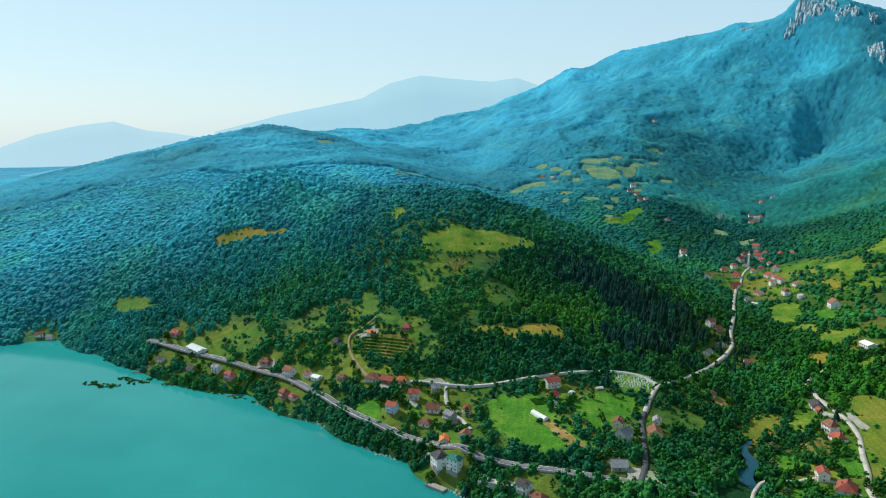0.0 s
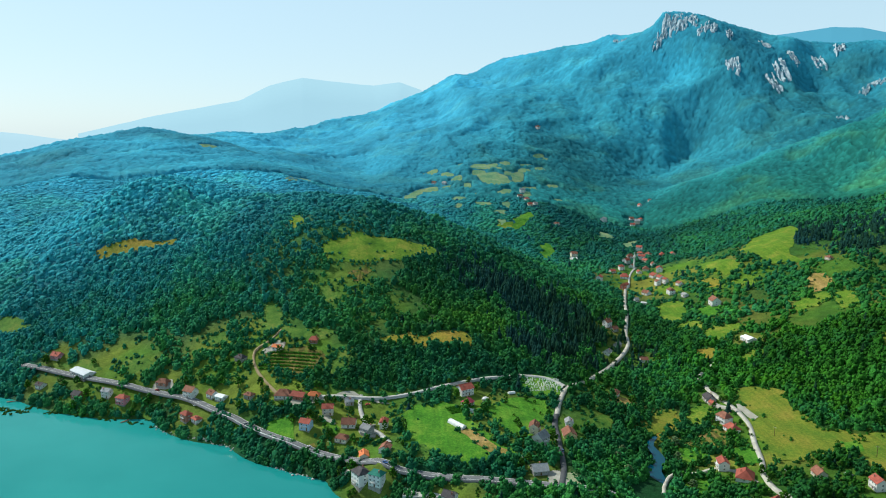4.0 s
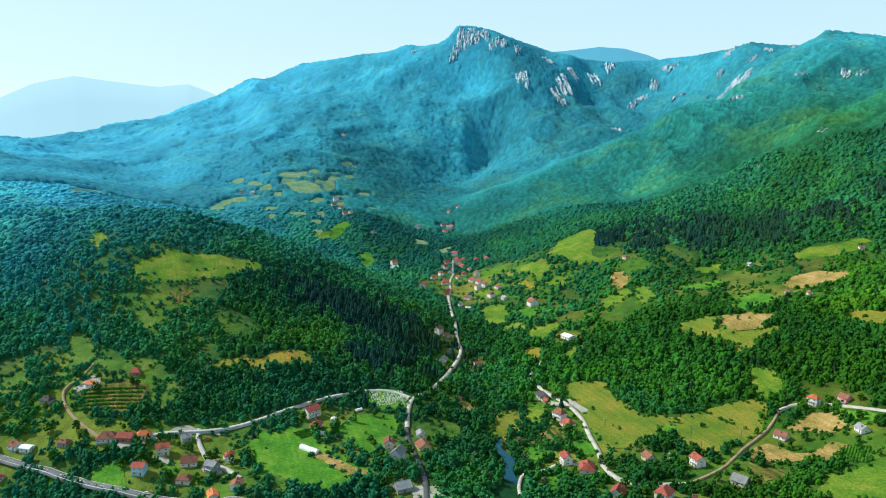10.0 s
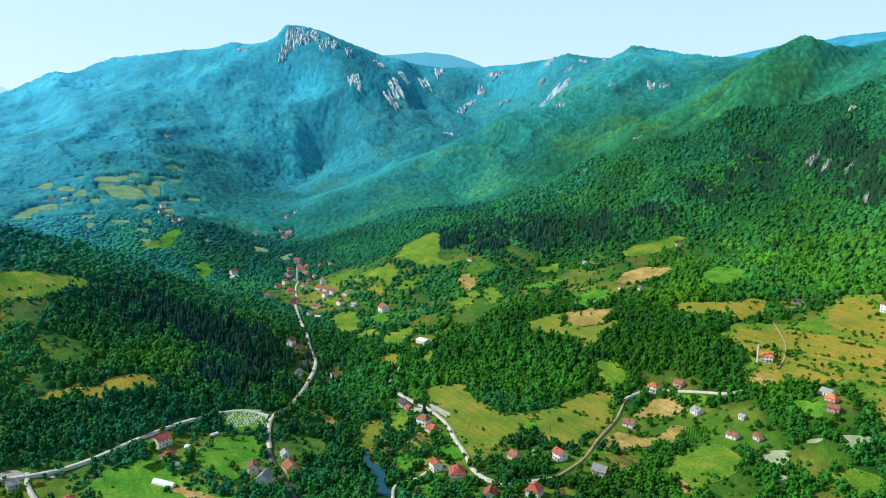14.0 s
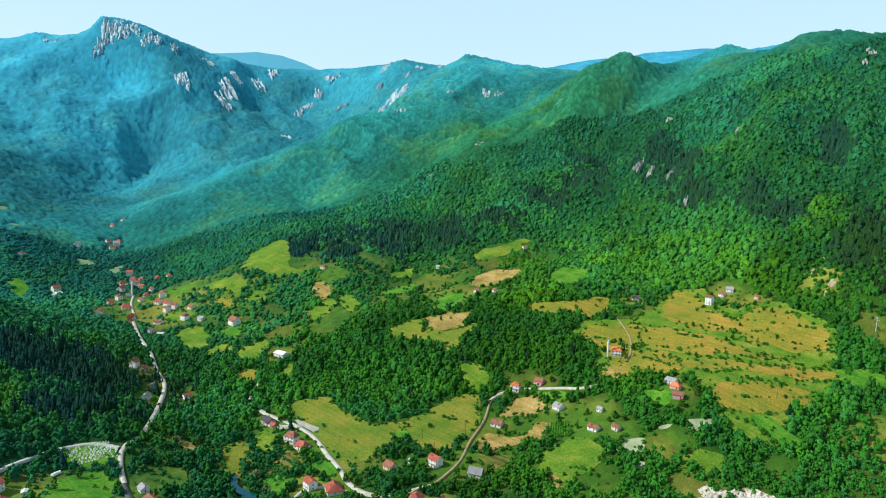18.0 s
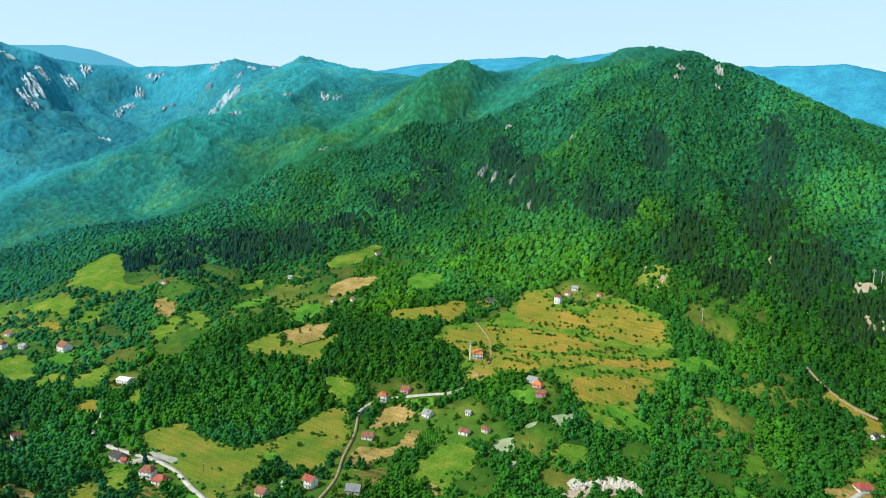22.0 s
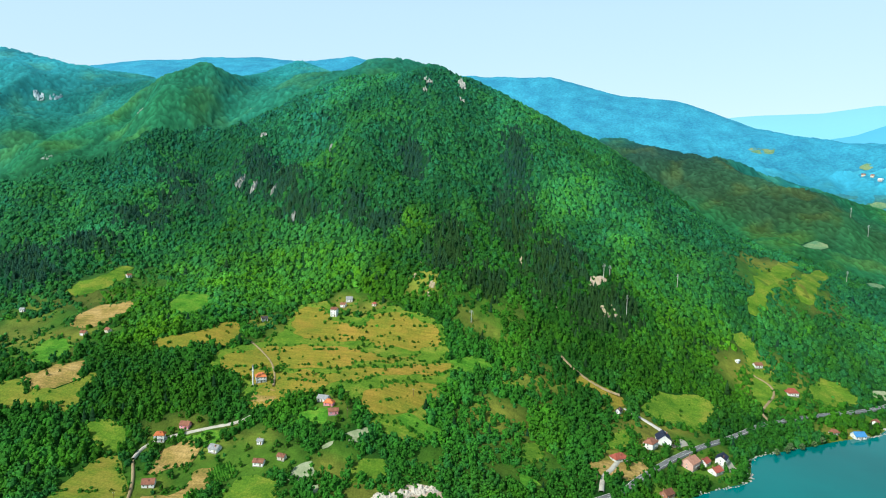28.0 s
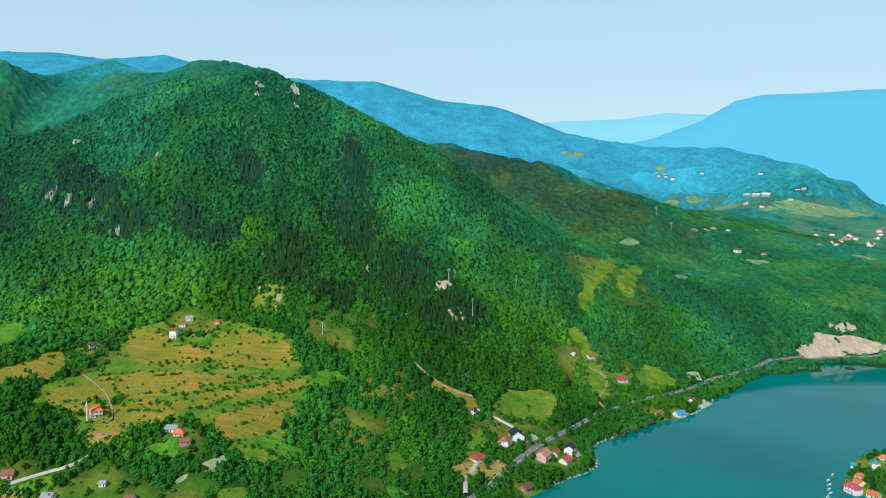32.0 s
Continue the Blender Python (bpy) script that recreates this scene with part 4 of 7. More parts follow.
guard = thing("guard_rail", 0, 0, 0, 0, "galvanised steel guard rail beside the lakeside road", "guard rail")
stretch = [k for k in range(len(mr_line)) if mr_line[k, 0] > 592 or -180 < mr_line[k, 0] < -87]
runs = np.split(stretch, np.where(np.diff(stretch) > 1)[0] + 1)
post_me = bpy.data.meshes.new("rail_post")
bm_ = boxed(-0.08, -0.08, -0.6, 0.08, 0.08, 0.75)
bm_.to_mesh(post_me)
bm_.free()
for run in runs:
    off = 3.9
    sgn = -1
    v, f = ribbon(mr_line[run], mr_side[run], mr_z[run], (sgn * off, sgn * off, sgn * (off + 0.12), sgn * (off + 0.12)), (0.45, 0.8, 0.8, 0.45))
    piece("rail", mesh_of("rail", v, f, STEEL), None, guard)
    for k in run[::2]:
        x, y = mr_line[k] + mr_side[k] * sgn * (off + 0.1)
        piece("post", post_me, STEEL, guard, at=pose(x, y, mr_z[k]))

river_line = course([(126, 393), (129, 412), (126, 435), (139, 456), (143, 474), (153, 492), (153, 513), (162, 528)], 3.0)
rs, rz = profile(river_line, 6.0)
RIVER, t, b = mat("river_water", 0.12, spec=0.15)
b.inputs["Base Color"].default_value = (0.003, 0.060, 0.095, 1)
half = np.interp(np.linspace(0, 1, len(river_line)), (0, 0.35, 0.6, 1), (10.0, 9.0, 5.5, 1.6))[:, None]
level = np.linspace(4.2, 7.6, len(river_line))
bank = np.concatenate([np.c_[river_line + rs * half * o, level] for o in (-1, -0.4, 0.4, 1)])
ids = np.arange(len(bank)).reshape(4, -1)
tagged(new("river", mesh_of("river", bank, np.stack([ids[:-1, :-1], ids[:-1, 1:], ids[1:, 1:], ids[1:, :-1]], -1).reshape(-1, 4)[:, ::-1], RIVER)), "dark blue-green river pool between trees", "river", kind="structure")
for (x, y), w_ in zip(river_line, half[:, 0]):
    clear(x, y, w_ + 0.5)

# ---------------------------------------------------------------- houses
def tiles(name, dark, light):
    return speckled(name, dark, light, 2.6, fine=6.0, bump=0.5, rough=0.8, each=0.22)


ROOFS = {
    "red": (tiles("red_roof_tiles", (0.25, 0.060, 0.042), (0.42, 0.115, 0.080)), "red tiled"),
    "orange": (tiles("orange_roof_tiles", (0.48, 0.13, 0.045), (0.70, 0.22, 0.085)), "orange tiled"),
    "brown": (tiles("brown_roof_tiles", (0.16, 0.065, 0.042), (0.30, 0.13, 0.085)), "weathered brown tiled"),
    "crimson": (tiles("crimson_roof_sheet", (0.42, 0.05, 0.09), (0.58, 0.10, 0.14)), "crimson sheet"),
    "salmon": (tiles("salmon_roof_tiles", (0.42, 0.20, 0.14), (0.60, 0.31, 0.22)), "faded salmon tiled"),
    "dark": (tiles("dark_roof_tiles", (0.045, 0.04, 0.045), (0.10, 0.09, 0.095)), "dark tiled"),
    "navy": (tiles("navy_roof_tiles", (0.015, 0.02, 0.045), (0.04, 0.05, 0.09)), "dark navy tiled"),
    "grey": (tiles("grey_roof_sheet", (0.20, 0.205, 0.215), (0.36, 0.365, 0.375)), "grey sheet"),
    "green": (tiles("green_roof_sheet", (0.03, 0.20, 0.15), (0.06, 0.30, 0.22)), "green sheet"),
    "teal": (tiles("teal_roof_sheet", (0.03, 0.28, 0.26), (0.08, 0.42, 0.38)), "teal sheet"),
    "blue": (tiles("blue_roof_sheet", (0.04, 0.17, 0.40), (0.08, 0.28, 0.56)), "blue sheet"),
    "white": (tiles("white_roof_sheet", (0.60, 0.62, 0.62), (0.78, 0.79, 0.78)), "white sheet"),
    "shed": (tiles("pale_roof_sheet", (0.58, 0.62, 0.66), (0.74, 0.77, 0.80)), "pale sheet"),
}


def render_coat(name, dark, light):
    return speckled(name, dark, light, 3.0, fine=5.0, bump=0.12, rough=0.9, each=0.10)


WALLS = {
    "white": (render_coat("white_render", (0.66, 0.66, 0.63), (0.82, 0.82, 0.80)), "white-rendered"),
    "cream": (render_coat("cream_render", (0.58, 0.52, 0.40), (0.74, 0.68, 0.54)), "cream-rendered"),
    "pink": (render_coat("pink_render", (0.60, 0.20, 0.26), (0.74, 0.32, 0.36)), "pink-rendered"),
    "brick": (render_coat("bare_brick", (0.30, 0.13, 0.09), (0.45, 0.22, 0.15)), "bare brick"),
    "grey": (render_coat("grey_render", (0.26, 0.26, 0.25), (0.42, 0.41, 0.39)), "grey-rendered"),
    "blue": (render_coat("pale_blue_render", (0.34, 0.48, 0.64), (0.48, 0.62, 0.76)), "pale blue"),
    "yellow": (render_coat("yellow_render", (0.60, 0.48, 0.22), (0.74, 0.62, 0.32)), "yellow-rendered"),
    "salmon": (render_coat("salmon_render", (0.62, 0.36, 0.30), (0.78, 0.50, 0.42)), "salmon-rendered"),
    "red": (render_coat("red_render", (0.50, 0.14, 0.10), (0.66, 0.22, 0.16)), "red-painted"),
}
FRAME = speckled("white_window_frame", (0.62, 0.62, 0.60), (0.80, 0.80, 0.78), 1.0, bump=0.0, rough=0.5)
PLINTH = speckled("stone_plinth", (0.24, 0.23, 0.21), (0.40, 0.38, 0.35), 1.5, fine=5.0, bump=0.4)
WOOD = speckled("brown_timber", (0.10, 0.055, 0.03), (0.22, 0.13, 0.07), 1.2, fine=7.0, bump=0.3)
GLASS, t, b = mat("window_glass", 0.15, spec=0.6)
b.inputs["Base Color"].default_value = (0.03, 0.045, 0.055, 1)


def shared(name, bm):
    me = bpy.data.meshes.new(name)
    bm.to_mesh(me)
    bm.free()
    return me


def frame_bars(w, h):
    bm = bmesh.new()
    for xa, za, xb, zb in ((-w, 0, w, 0.12), (-w, h - 0.12, w, h), (-w, 0.12, -w + 0.12, h - 0.12), (w - 0.12, 0.12, w, h - 0.12), (-0.05, 0.12, 0.05, h - 0.12)):
        box(bm, xa, -0.10, za, xb, 0.05, zb)
    return bm


WINDOW_ME, PANE_ME = shared("window", frame_bars(0.62, 1.35)), shared("pane", boxed(-0.52, -0.04, 0.1, 0.52, 0.03, 1.25))
DOOR_ME = shared("door", boxed(-0.5, -0.09, 0, 0.5, 0.05, 2.1, bevel=0.03))
STACK_ME = shared("chimney", box(boxed(-0.3, -0.3, -1.2, 0.3, 0.3, 1.0), -0.38, -0.38, 1.0, 0.38, 0.38, 1.15))
HOUSES = []
hr = random.Random(11)


def lean_of(x, y):
    """The way down the slope, in degrees, as the turn of a front that looks there."""
    gx = float(height(x + 12, y) - height(x - 12, y))
    gy = float(height(x, y + 12) - height(x, y - 12))
    return math.degrees(math.atan2(-gx, gy)) if abs(gx) + abs(gy) > 0.5 else 0.0


def house(x, y, wide, roof, wall, storeys):
    """A house with a gabled or hipped roof; its front looks down the slope."""
    wide *= 0.93
    near = math.hypot(x + 60, y - 75) < 840
    turn = lean_of(x, y) + hr.uniform(-14, 14)
    deep = wide * hr.uniform(0.72, 0.9) if roof != "shed" else 11.0
    tall = 2.75 * storeys + 0.3
    c, s = math.cos(radians(turn)), math.sin(radians(turn))
    zs = [float(height(x + c * u - s * v, y + s * u + c * v)) for u in (-wide / 2, wide / 2) for v in (-deep / 2, deep / 2)]
    z = max(0.6, 0.6 * min(zs) + 0.4 * max(zs))
    foot = z - max(0.3, min(zs)) + 0.8
    hip = roof not in ("shed", "white", "grey") and hr.random() < 0.38
    pitch_ = 0.17 if roof in ("shed", "white") else hr.uniform(0.30, 0.42)
    up = deep * pitch_
    rl, wl = ROOFS[roof][1], WALLS[wall][1]
    kind = "house" if roof != "shed" else "warehouse"
    words = {1: "single-storey", 2: "two-storey", 3: "three-storey"}[storeys]
    ob = thing(kind, x, y, z, turn, f"{wl} {words} {kind} with a {rl} {'hipped' if hip else 'gabled'} roof", kind, "houses of the valley")
    a, d = wide / 2, deep / 2
    if hip:
        part("wall", boxed(-a, -d, 0, a, d, tall), WALLS[wall][0], ob)
    else:
        part("wall", faced([(-a, -d, 0), (a, -d, 0), (a, d, 0), (-a, d, 0), (-a, -d, tall), (a, -d, tall), (a, d, tall), (-a, d, tall), (-a, 0, tall + up), (a, 0, tall + up)],
                           [(0, 1, 5, 4), (2, 3, 7, 6), (3, 0, 4, 8, 7), (1, 2, 6, 9, 5), (3, 2, 1, 0)]), WALLS[wall][0], ob)
    part("plinth", boxed(-a - 0.06, -d - 0.06, -foot, a + 0.06, d + 0.06, 0.0), PLINTH, ob, "grey stone plinth")
    e, o, th = 0.55, 0.55, 0.22
    drop = e * up / d
    if hip:
        k = min(a * 0.55, d)
        lo = [(-a - o, -d - e, tall - drop), (a + o, -d - e, tall - drop), (a + o, d + e, tall - drop), (-a - o, d + e, tall - drop), (-a + k, 0, tall + up), (a - k, 0, tall + up)]
        hi = [(u, v, w + th) for u, v, w in lo]
        bm = faced(lo + hi, [(6, 7, 11, 10), (7, 8, 11), (8, 9, 10, 11), (9, 6, 10), (0, 1, 7, 6), (1, 2, 8, 7), (2, 3, 9, 8), (3, 0, 6, 9), (0, 4, 5, 1), (1, 5, 2), (2, 5, 4, 3), (3, 4, 0)])
    else:
        lo = [(-a - o, -d - e, tall - drop), (a + o, -d - e, tall - drop), (a + o, 0, tall + up), (-a - o, 0, tall + up), (a + o, d + e, tall - drop), (-a - o, d + e, tall - drop)]
        hi = [(u, v, w + th) for u, v, w in lo]
        bm = faced(lo + hi, [(6, 7, 8, 9), (9, 8, 10, 11), (0, 3, 2, 1), (3, 5, 4, 2), (0, 1, 7, 6), (4, 5, 11, 10), (1, 2, 8, 7), (2, 4, 10, 8), (0, 6, 9, 3), (3, 9, 11, 5)])
    top = part("roof", bm, ROOFS[roof][0], ob, f"{rl} roof")
    if roof not in ("shed", "white"):
        piece("chimney", STACK_ME, WALLS["brick"][0], top, "brick chimney", pose(hr.uniform(-0.3, 0.3) * wide, hr.choice((-0.25, 0.25)) * deep, tall + up * 0.75))
        if not hip and near:
            bmr = bmesh.new()
            tube(bmr, -a - o, 0, tall + up + th, a + o, 0, tall + up + th, 0.14, 0.14, 6)
            part("ridge_cap", bmr, ROOFS[roof][0], top)
    count = max(2, int(wide / 3.0))
    for level in range(storeys):
        zz = 0.95 + 2.75 * level
        for row, (v, face) in enumerate(((-d, 0), (d, 180))):
            if not near and row:
                continue
            for k in range(count):
                u = (k + 0.5) * wide / count - a
                if level == 0 and row == 0 and k == count // 2:
                    piece("door", DOOR_ME, WOOD, ob, "brown timber door", pose(u, v, 0.02, 0, 0, face))
                    continue
                w = piece("window", WINDOW_ME, FRAME, ob, "", pose(u, v, zz, 0, 0, face))
                piece("pane", PANE_ME, GLASS, w, "dark glass pane")
        for u, face in ((-a, -90), (a, 90)):
            w = piece("window", WINDOW_ME, FRAME, ob, "", pose(u, 0, zz, 0, 0, face))
            piece("pane", PANE_ME, GLASS, w, "dark glass pane")
    if storeys > 1 and near:
        bal = part("balcony", boxed(-wide * 0.3, -d - 1.3, 2.75, wide * 0.3, -d - 0.02, 2.93), CONCRETE, ob, "concrete balcony slab")
        rail = bmesh.new()
        for k in range(9):
            u = -wide * 0.3 + 0.05 + k * (wide * 0.6 - 0.1) / 8
            box(rail, u - 0.04, -d - 1.27, 2.93, u + 0.04, -d - 1.19, 3.85)
        box(rail, -wide * 0.3, -d - 1.29, 3.85, wide * 0.3, -d - 1.17, 3.95)
        part("balustrade", rail, FRAME, bal, "pale balustrade")
    clear(x, y, wide * 0.75 + 4.0)
    if near:
        thin(x, y, 26, 0.5)
    HOUSES.append((x, y))
    return ob


house(-369, 666, 10, "red", "pink", 1)
house(-333, 639, 26, "shed", "white", 1)
house(-368, 632, 8, "dark", "white", 1)
house(-324, 609, 9, "dark", "brick", 1)
house(-296, 603, 8, "grey", "white", 2)
house(-279, 594, 10, "red", "pink", 2)
house(-248, 606, 11, "brown", "brick", 1)
house(-218, 585, 11, "brown", "white", 2)
house(-214, 560, 9, "red", "brick", 2)
house(-204, 555, 8, "red", "white", 1)
house(-198, 579, 8, "brown", "white", 1)
house(-189, 573, 9, "white", "white", 1)
house(-164, 566, 8, "brown", "grey", 1)
house(-184, 620, 9, "dark", "grey", 1)
house(-154, 632, 8, "orange", "white", 1)
house(-122, 640, 8, "red", "brick", 1)
house(-135, 561, 14, "brown", "white", 1)
house(-122, 558, 12, "red", "brick", 1)
house(-110, 558, 10, "orange", "cream", 1)
house(-110, 518, 9, "red", "blue", 2)
house(-96, 537, 9, "red", "cream", 2)
house(-78, 522, 11, "brown", "white", 1)
house(-81, 504, 10, "brown", "cream", 1)
house(-63, 508, 9, "grey", "grey", 2)
house(-63, 476, 9, "orange", "cream", 1)
house(-63, 452, 11, "dark", "white", 3)
house(-52, 446, 10, "green", "white", 3)
house(-81, 552, 7, "grey", "grey", 1)
house(-556, 705, 9, "brown", "white", 1)
house(-542, 704, 8, "grey", "white", 1)
house(14, 574, 13, "red", "white", 2)
house(15, 554, 9, "crimson", "white", 1)
house(30, 562, 5, "white", "white", 1)
house(62, 507, 10, "brown", "cream", 2)
house(64, 488, 11, "grey", "white", 2)
house(88, 504, 12, "brown", "yellow", 1)
house(93, 528, 8, "grey", "white", 1)
house(56, 446, 11, "grey", "grey", 1)
house(148, 596, 9, "brown", "cream", 1)
house(202, 688, 8, "brown", "white", 1)
house(166, 693, 9, "grey", "white", 1)
house(182, 714, 8, "grey", "grey", 1)
house(230, 591, 12, "dark", "grey", 1)
house(228, 580, 5, "red", "brick", 1)
house(224, 546, 11, "brown", "white", 2)
house(224, 531, 11, "red", "white", 1)
house(194, 477, 10, "red", "white", 2)
house(202, 459, 14, "red", "white", 1)
house(-4.5, 424, 9, "dark", "white", 2)
house(4.5, 417, 10, "brown", "cream", 1)
house(-51, 518, 8, "red", "white", 2)
house(-48, 476, 9, "brown", "white", 1)
house(201, 416, 12, "red", "white", 1)
house(224, 396, 12, "red", "white", 2)
house(250, 452, 9, "brown", "cream", 1)
house(267, 446, 4, "grey", "white", 1)
house(276, 429, 10, "red", "white", 2)
house(238, 386, 6, "brown", "cream", 1)
house(182, 758, 9, "brown", "white", 2)
house(250, 934, 8, "red", "red", 2)
house(274, 910, 10, "brown", "white", 1)
house(298, 939, 9, "brown", "white", 2)
house(318, 912, 9, "brown", "white", 1)
house(310, 870, 8, "grey", "white", 1)
house(328, 822, 14, "brown", "white", 2)
house(312, 696, 14, "white", "white", 1)
house(252, 882, 6, "grey", "white", 1)
house(258, 868, 7, "white", "white", 1)
house(188, 750, 8, "brown", "grey", 1)
house(418, 464, 9, "orange", "white", 2)
house(436, 450, 9, "brown", "pink", 1)
house(364, 441, 10, "brown", "white", 1)
house(408, 408, 9, "grey", "white", 1)
house(417, 372, 5, "grey", "white", 1)
house(392, 362, 9, "brown", "white", 1)
house(400, 346, 7, "brown", "cream", 1)
house(286, 396, 11, "grey", "grey", 1)
house(504, 410, 10, "orange", "white", 2)
house(472, 336, 10, "grey", "white", 1)
house(464, 328, 9, "orange", "pink", 1)
house(454, 321, 9, "brown", "pink", 1)
house(627, 460, 7, "dark", "white", 1)
house(540, 624, 7, "brown", "white", 1)
house(542, 597, 7, "brown", "cream", 1)
house(657, 387, 8, "brown", "white", 3)
house(693, 380, 8, "grey", "white", 1)
house(682, 384, 7, "brown", "white", 1)
house(682, 346, 5, "red", "cream", 1)
house(696, 674, 6, "brown", "white", 1)
house(582, 732, 5, "grey", "white", 1)
house(478, 849, 8, "brown", "cream", 1)
house(512, 72, 14.3, "red", "white", 1)
house(548, 40, 14.3, "brown", "white", 2)
house(566, 26, 16.9, "navy", "white", 2)
house(532, 6, 15.6, "salmon", "salmon", 2)
house(544, -9, 10.4, "red", "white", 1)
house(531, -16, 11.7, "red", "white", 1)
house(554, -26, 13, "navy", "white", 2)
house(476, 34, 10.4, "brown", "brick", 1)
house(600, 66, 7.8, "dark", "white", 1)
house(792, -116, 10.4, "brown", "white", 1)
house(735, -140, 13, "red", "white", 1)
house(668, -164, 9.1, "brown", "white", 1)
house(668, -188, 13, "blue", "white", 1)
house(783, -90, 5.2, "white", "white", 1)
house(712, -222, 9.1, "brown", "white", 1)
house(510, -296, 8, "teal", "white", 1)
house(500, -310, 9, "teal", "white", 2)
house(516, -330, 8, "orange", "white", 1)
house(482, -282, 8, "orange", "cream", 1)
house(468, -272, 9, "orange", "white", 1)
house(456, -258, 13, "crimson", "white", 2)
house(446, -270, 10, "orange", "cream", 1)
house(224, 962, 9, "red", "white", 2)
house(255, 1011, 9, "red", "white", 1)
house(273, 1028, 8, "red", "white", 2)
house(294, 1046, 9, "brown", "white", 1)
house(326, 1110, 9, "red", "white", 2)
house(339, 1110, 9, "brown", "cream", 1)
house(356, 1094, 10, "red", "brick", 1)
house(370, 1086, 9, "red", "cream", 1)
house(294, 1008, 8, "red", "white", 1)
house(327, 1048, 8, "brown", "white", 1)
house(324, 1076, 9, "red", "cream", 1)
house(308, 938, 8, "red", "white", 2)
house(369, 1300, 9, "red", "white", 1)
house(394, 1335, 8, "red", "cream", 1)
house(423, 1436, 8, "red", "white", 1)
house(448, 1450, 8, "brown", "white", 1)
house(166, 1364, 9, "brown", "white", 1)
house(176, 1341, 9, "red", "white", 1)
house(178, 1310, 9, "red", "cream", 1)
house(189, 1317, 8, "grey", "white", 1)
house(214, 1232, 9, "brown", "white", 1)
house(3, 1476, 9, "brown", "white", 1)
house(24, 1467, 9, "grey", "white", 1)
house(213, 1080, 10, "white", "white", 1)
house(378, 1340, 8, "brown", "white", 1)
house(1554, -972, 15, "orange", "white", 2)
house(1893, -1320, 15, "orange", "white", 2)
house(1720, -1102, 15, "red", "white", 1)
house(1726, -1017, 15, "red", "white", 1)
house(1878, -1315, 12, "red", "white", 2)
house(1701, -1080, 12, "red", "white", 1)
house(1668, -1126, 13, "brown", "white", 2)
house(1771, -1224, 13, "brown", "white", 2)
house(1384, -849, 12, "orange", "white", 2)
house(1684, -1152, 12, "brown", "white", 2)
house(1540, -1040, 15, "brown", "white", 2)
house(1448, -878, 13, "orange", "white", 2)
house(1701, -1080, 12, "red", "white", 1)
house(1877, -1341, 13, "red", "white", 1)
house(1720, -1127, 12, "orange", "white", 2)
house(1356, -789, 13, "orange", "white", 1)
house(1354, -504, 12, "orange", "white", 1)
house(1382, -544, 12, "brown", "white", 1)
house(1412, -609, 12, "red", "white", 1)
house(1472, -707, 12, "orange", "white", 1)
house(1740, -1123, 15, "red", "white", 3)
house(1263, -556, 13, "brown", "white", 2)
house(1264, -613, 9, "red", "cream", 1)
house(1414, -575, 10, "orange", "white", 1)
house(2436, -926, 8, "red", "white", 1)
# village core, hill hamlets and the plain
house(334, 1142, 10, "red", "white", 2)
house(308, 1102, 11, "brown", "white", 1)
house(323, 1091, 10, "red", "white", 2)
house(292, 1069, 11, "red", "white", 2)
house(266, 986, 12, "red", "white", 1)
house(257, 949, 10, "red", "white", 1)
house(305, 975, 12, "red", "white", 1)
house(306, 953, 10, "red", "white", 2)
house(319, 996, 12, "red", "white", 2)
house(308, 1022, 11, "brown", "cream", 1)
house(300, 893, 10, "brown", "white", 2)
house(175, 1394, 10, "grey", "white", 2)
house(317, 1310, 12, "grey", "white", 2)
house(381, 1312, 11, "grey", "cream", 2)
house(217, 1098, 10, "brown", "cream", 2)
house(283, 1896, 10, "brown", "white", 2)
house(2222, -933, 16, "brown", "cream", 2)
house(1764, -1087, 15, "white", "white", 1)
house(2711, -954, 14, "brown", "cream", 2)
house(2688, -976, 12, "brown", "cream", 2)
house(2660, -993, 16, "white", "white", 2)
house(2647, -1106, 12, "brown", "white", 2)
house(2508, -1276, 16, "white", "white", 1)
house(2231, -1238, 14, "brown", "cream", 2)
house(2157, -1279, 12, "brown", "cream", 1)
house(2260, -1300, 14, "white", "cream", 1)
house(2261, -1278, 14, "brown", "cream", 1)
house(2343, -1135, 16, "brown", "white", 2)
house(2222, -1131, 16, "brown", "cream", 2)
house(2214, -1154, 12, "brown", "cream", 1)
house(2392, -1168, 30, "white", "white", 1)
house(2355, -1183, 30, "white", "white", 1)
house(2322, -1201, 30, "white", "white", 1)
# end of the houses

# ---------------------------------------------------------------- rocks and cliffs
ROCK = speckled("grey_limestone", (0.24, 0.25, 0.23), (0.54, 0.53, 0.49), 5.0, fine=8.0, bump=0.8, rough=0.95)
# limestone of the far cliffs, with blue haze painted into its colour
ROCK_HAZED = speckled("hazed_limestone", (0.26, 0.38, 0.45), (0.60, 0.66, 0.69), 9.0, fine=8.0, bump=0.8, rough=0.95)
ROCK_WARM = speckled("pink_quarry_rock", (0.30, 0.25, 0.15), (0.54, 0.45, 0.32), 8.0, fine=8.0, bump=0.8, rough=0.95)
rr = random.Random(5)


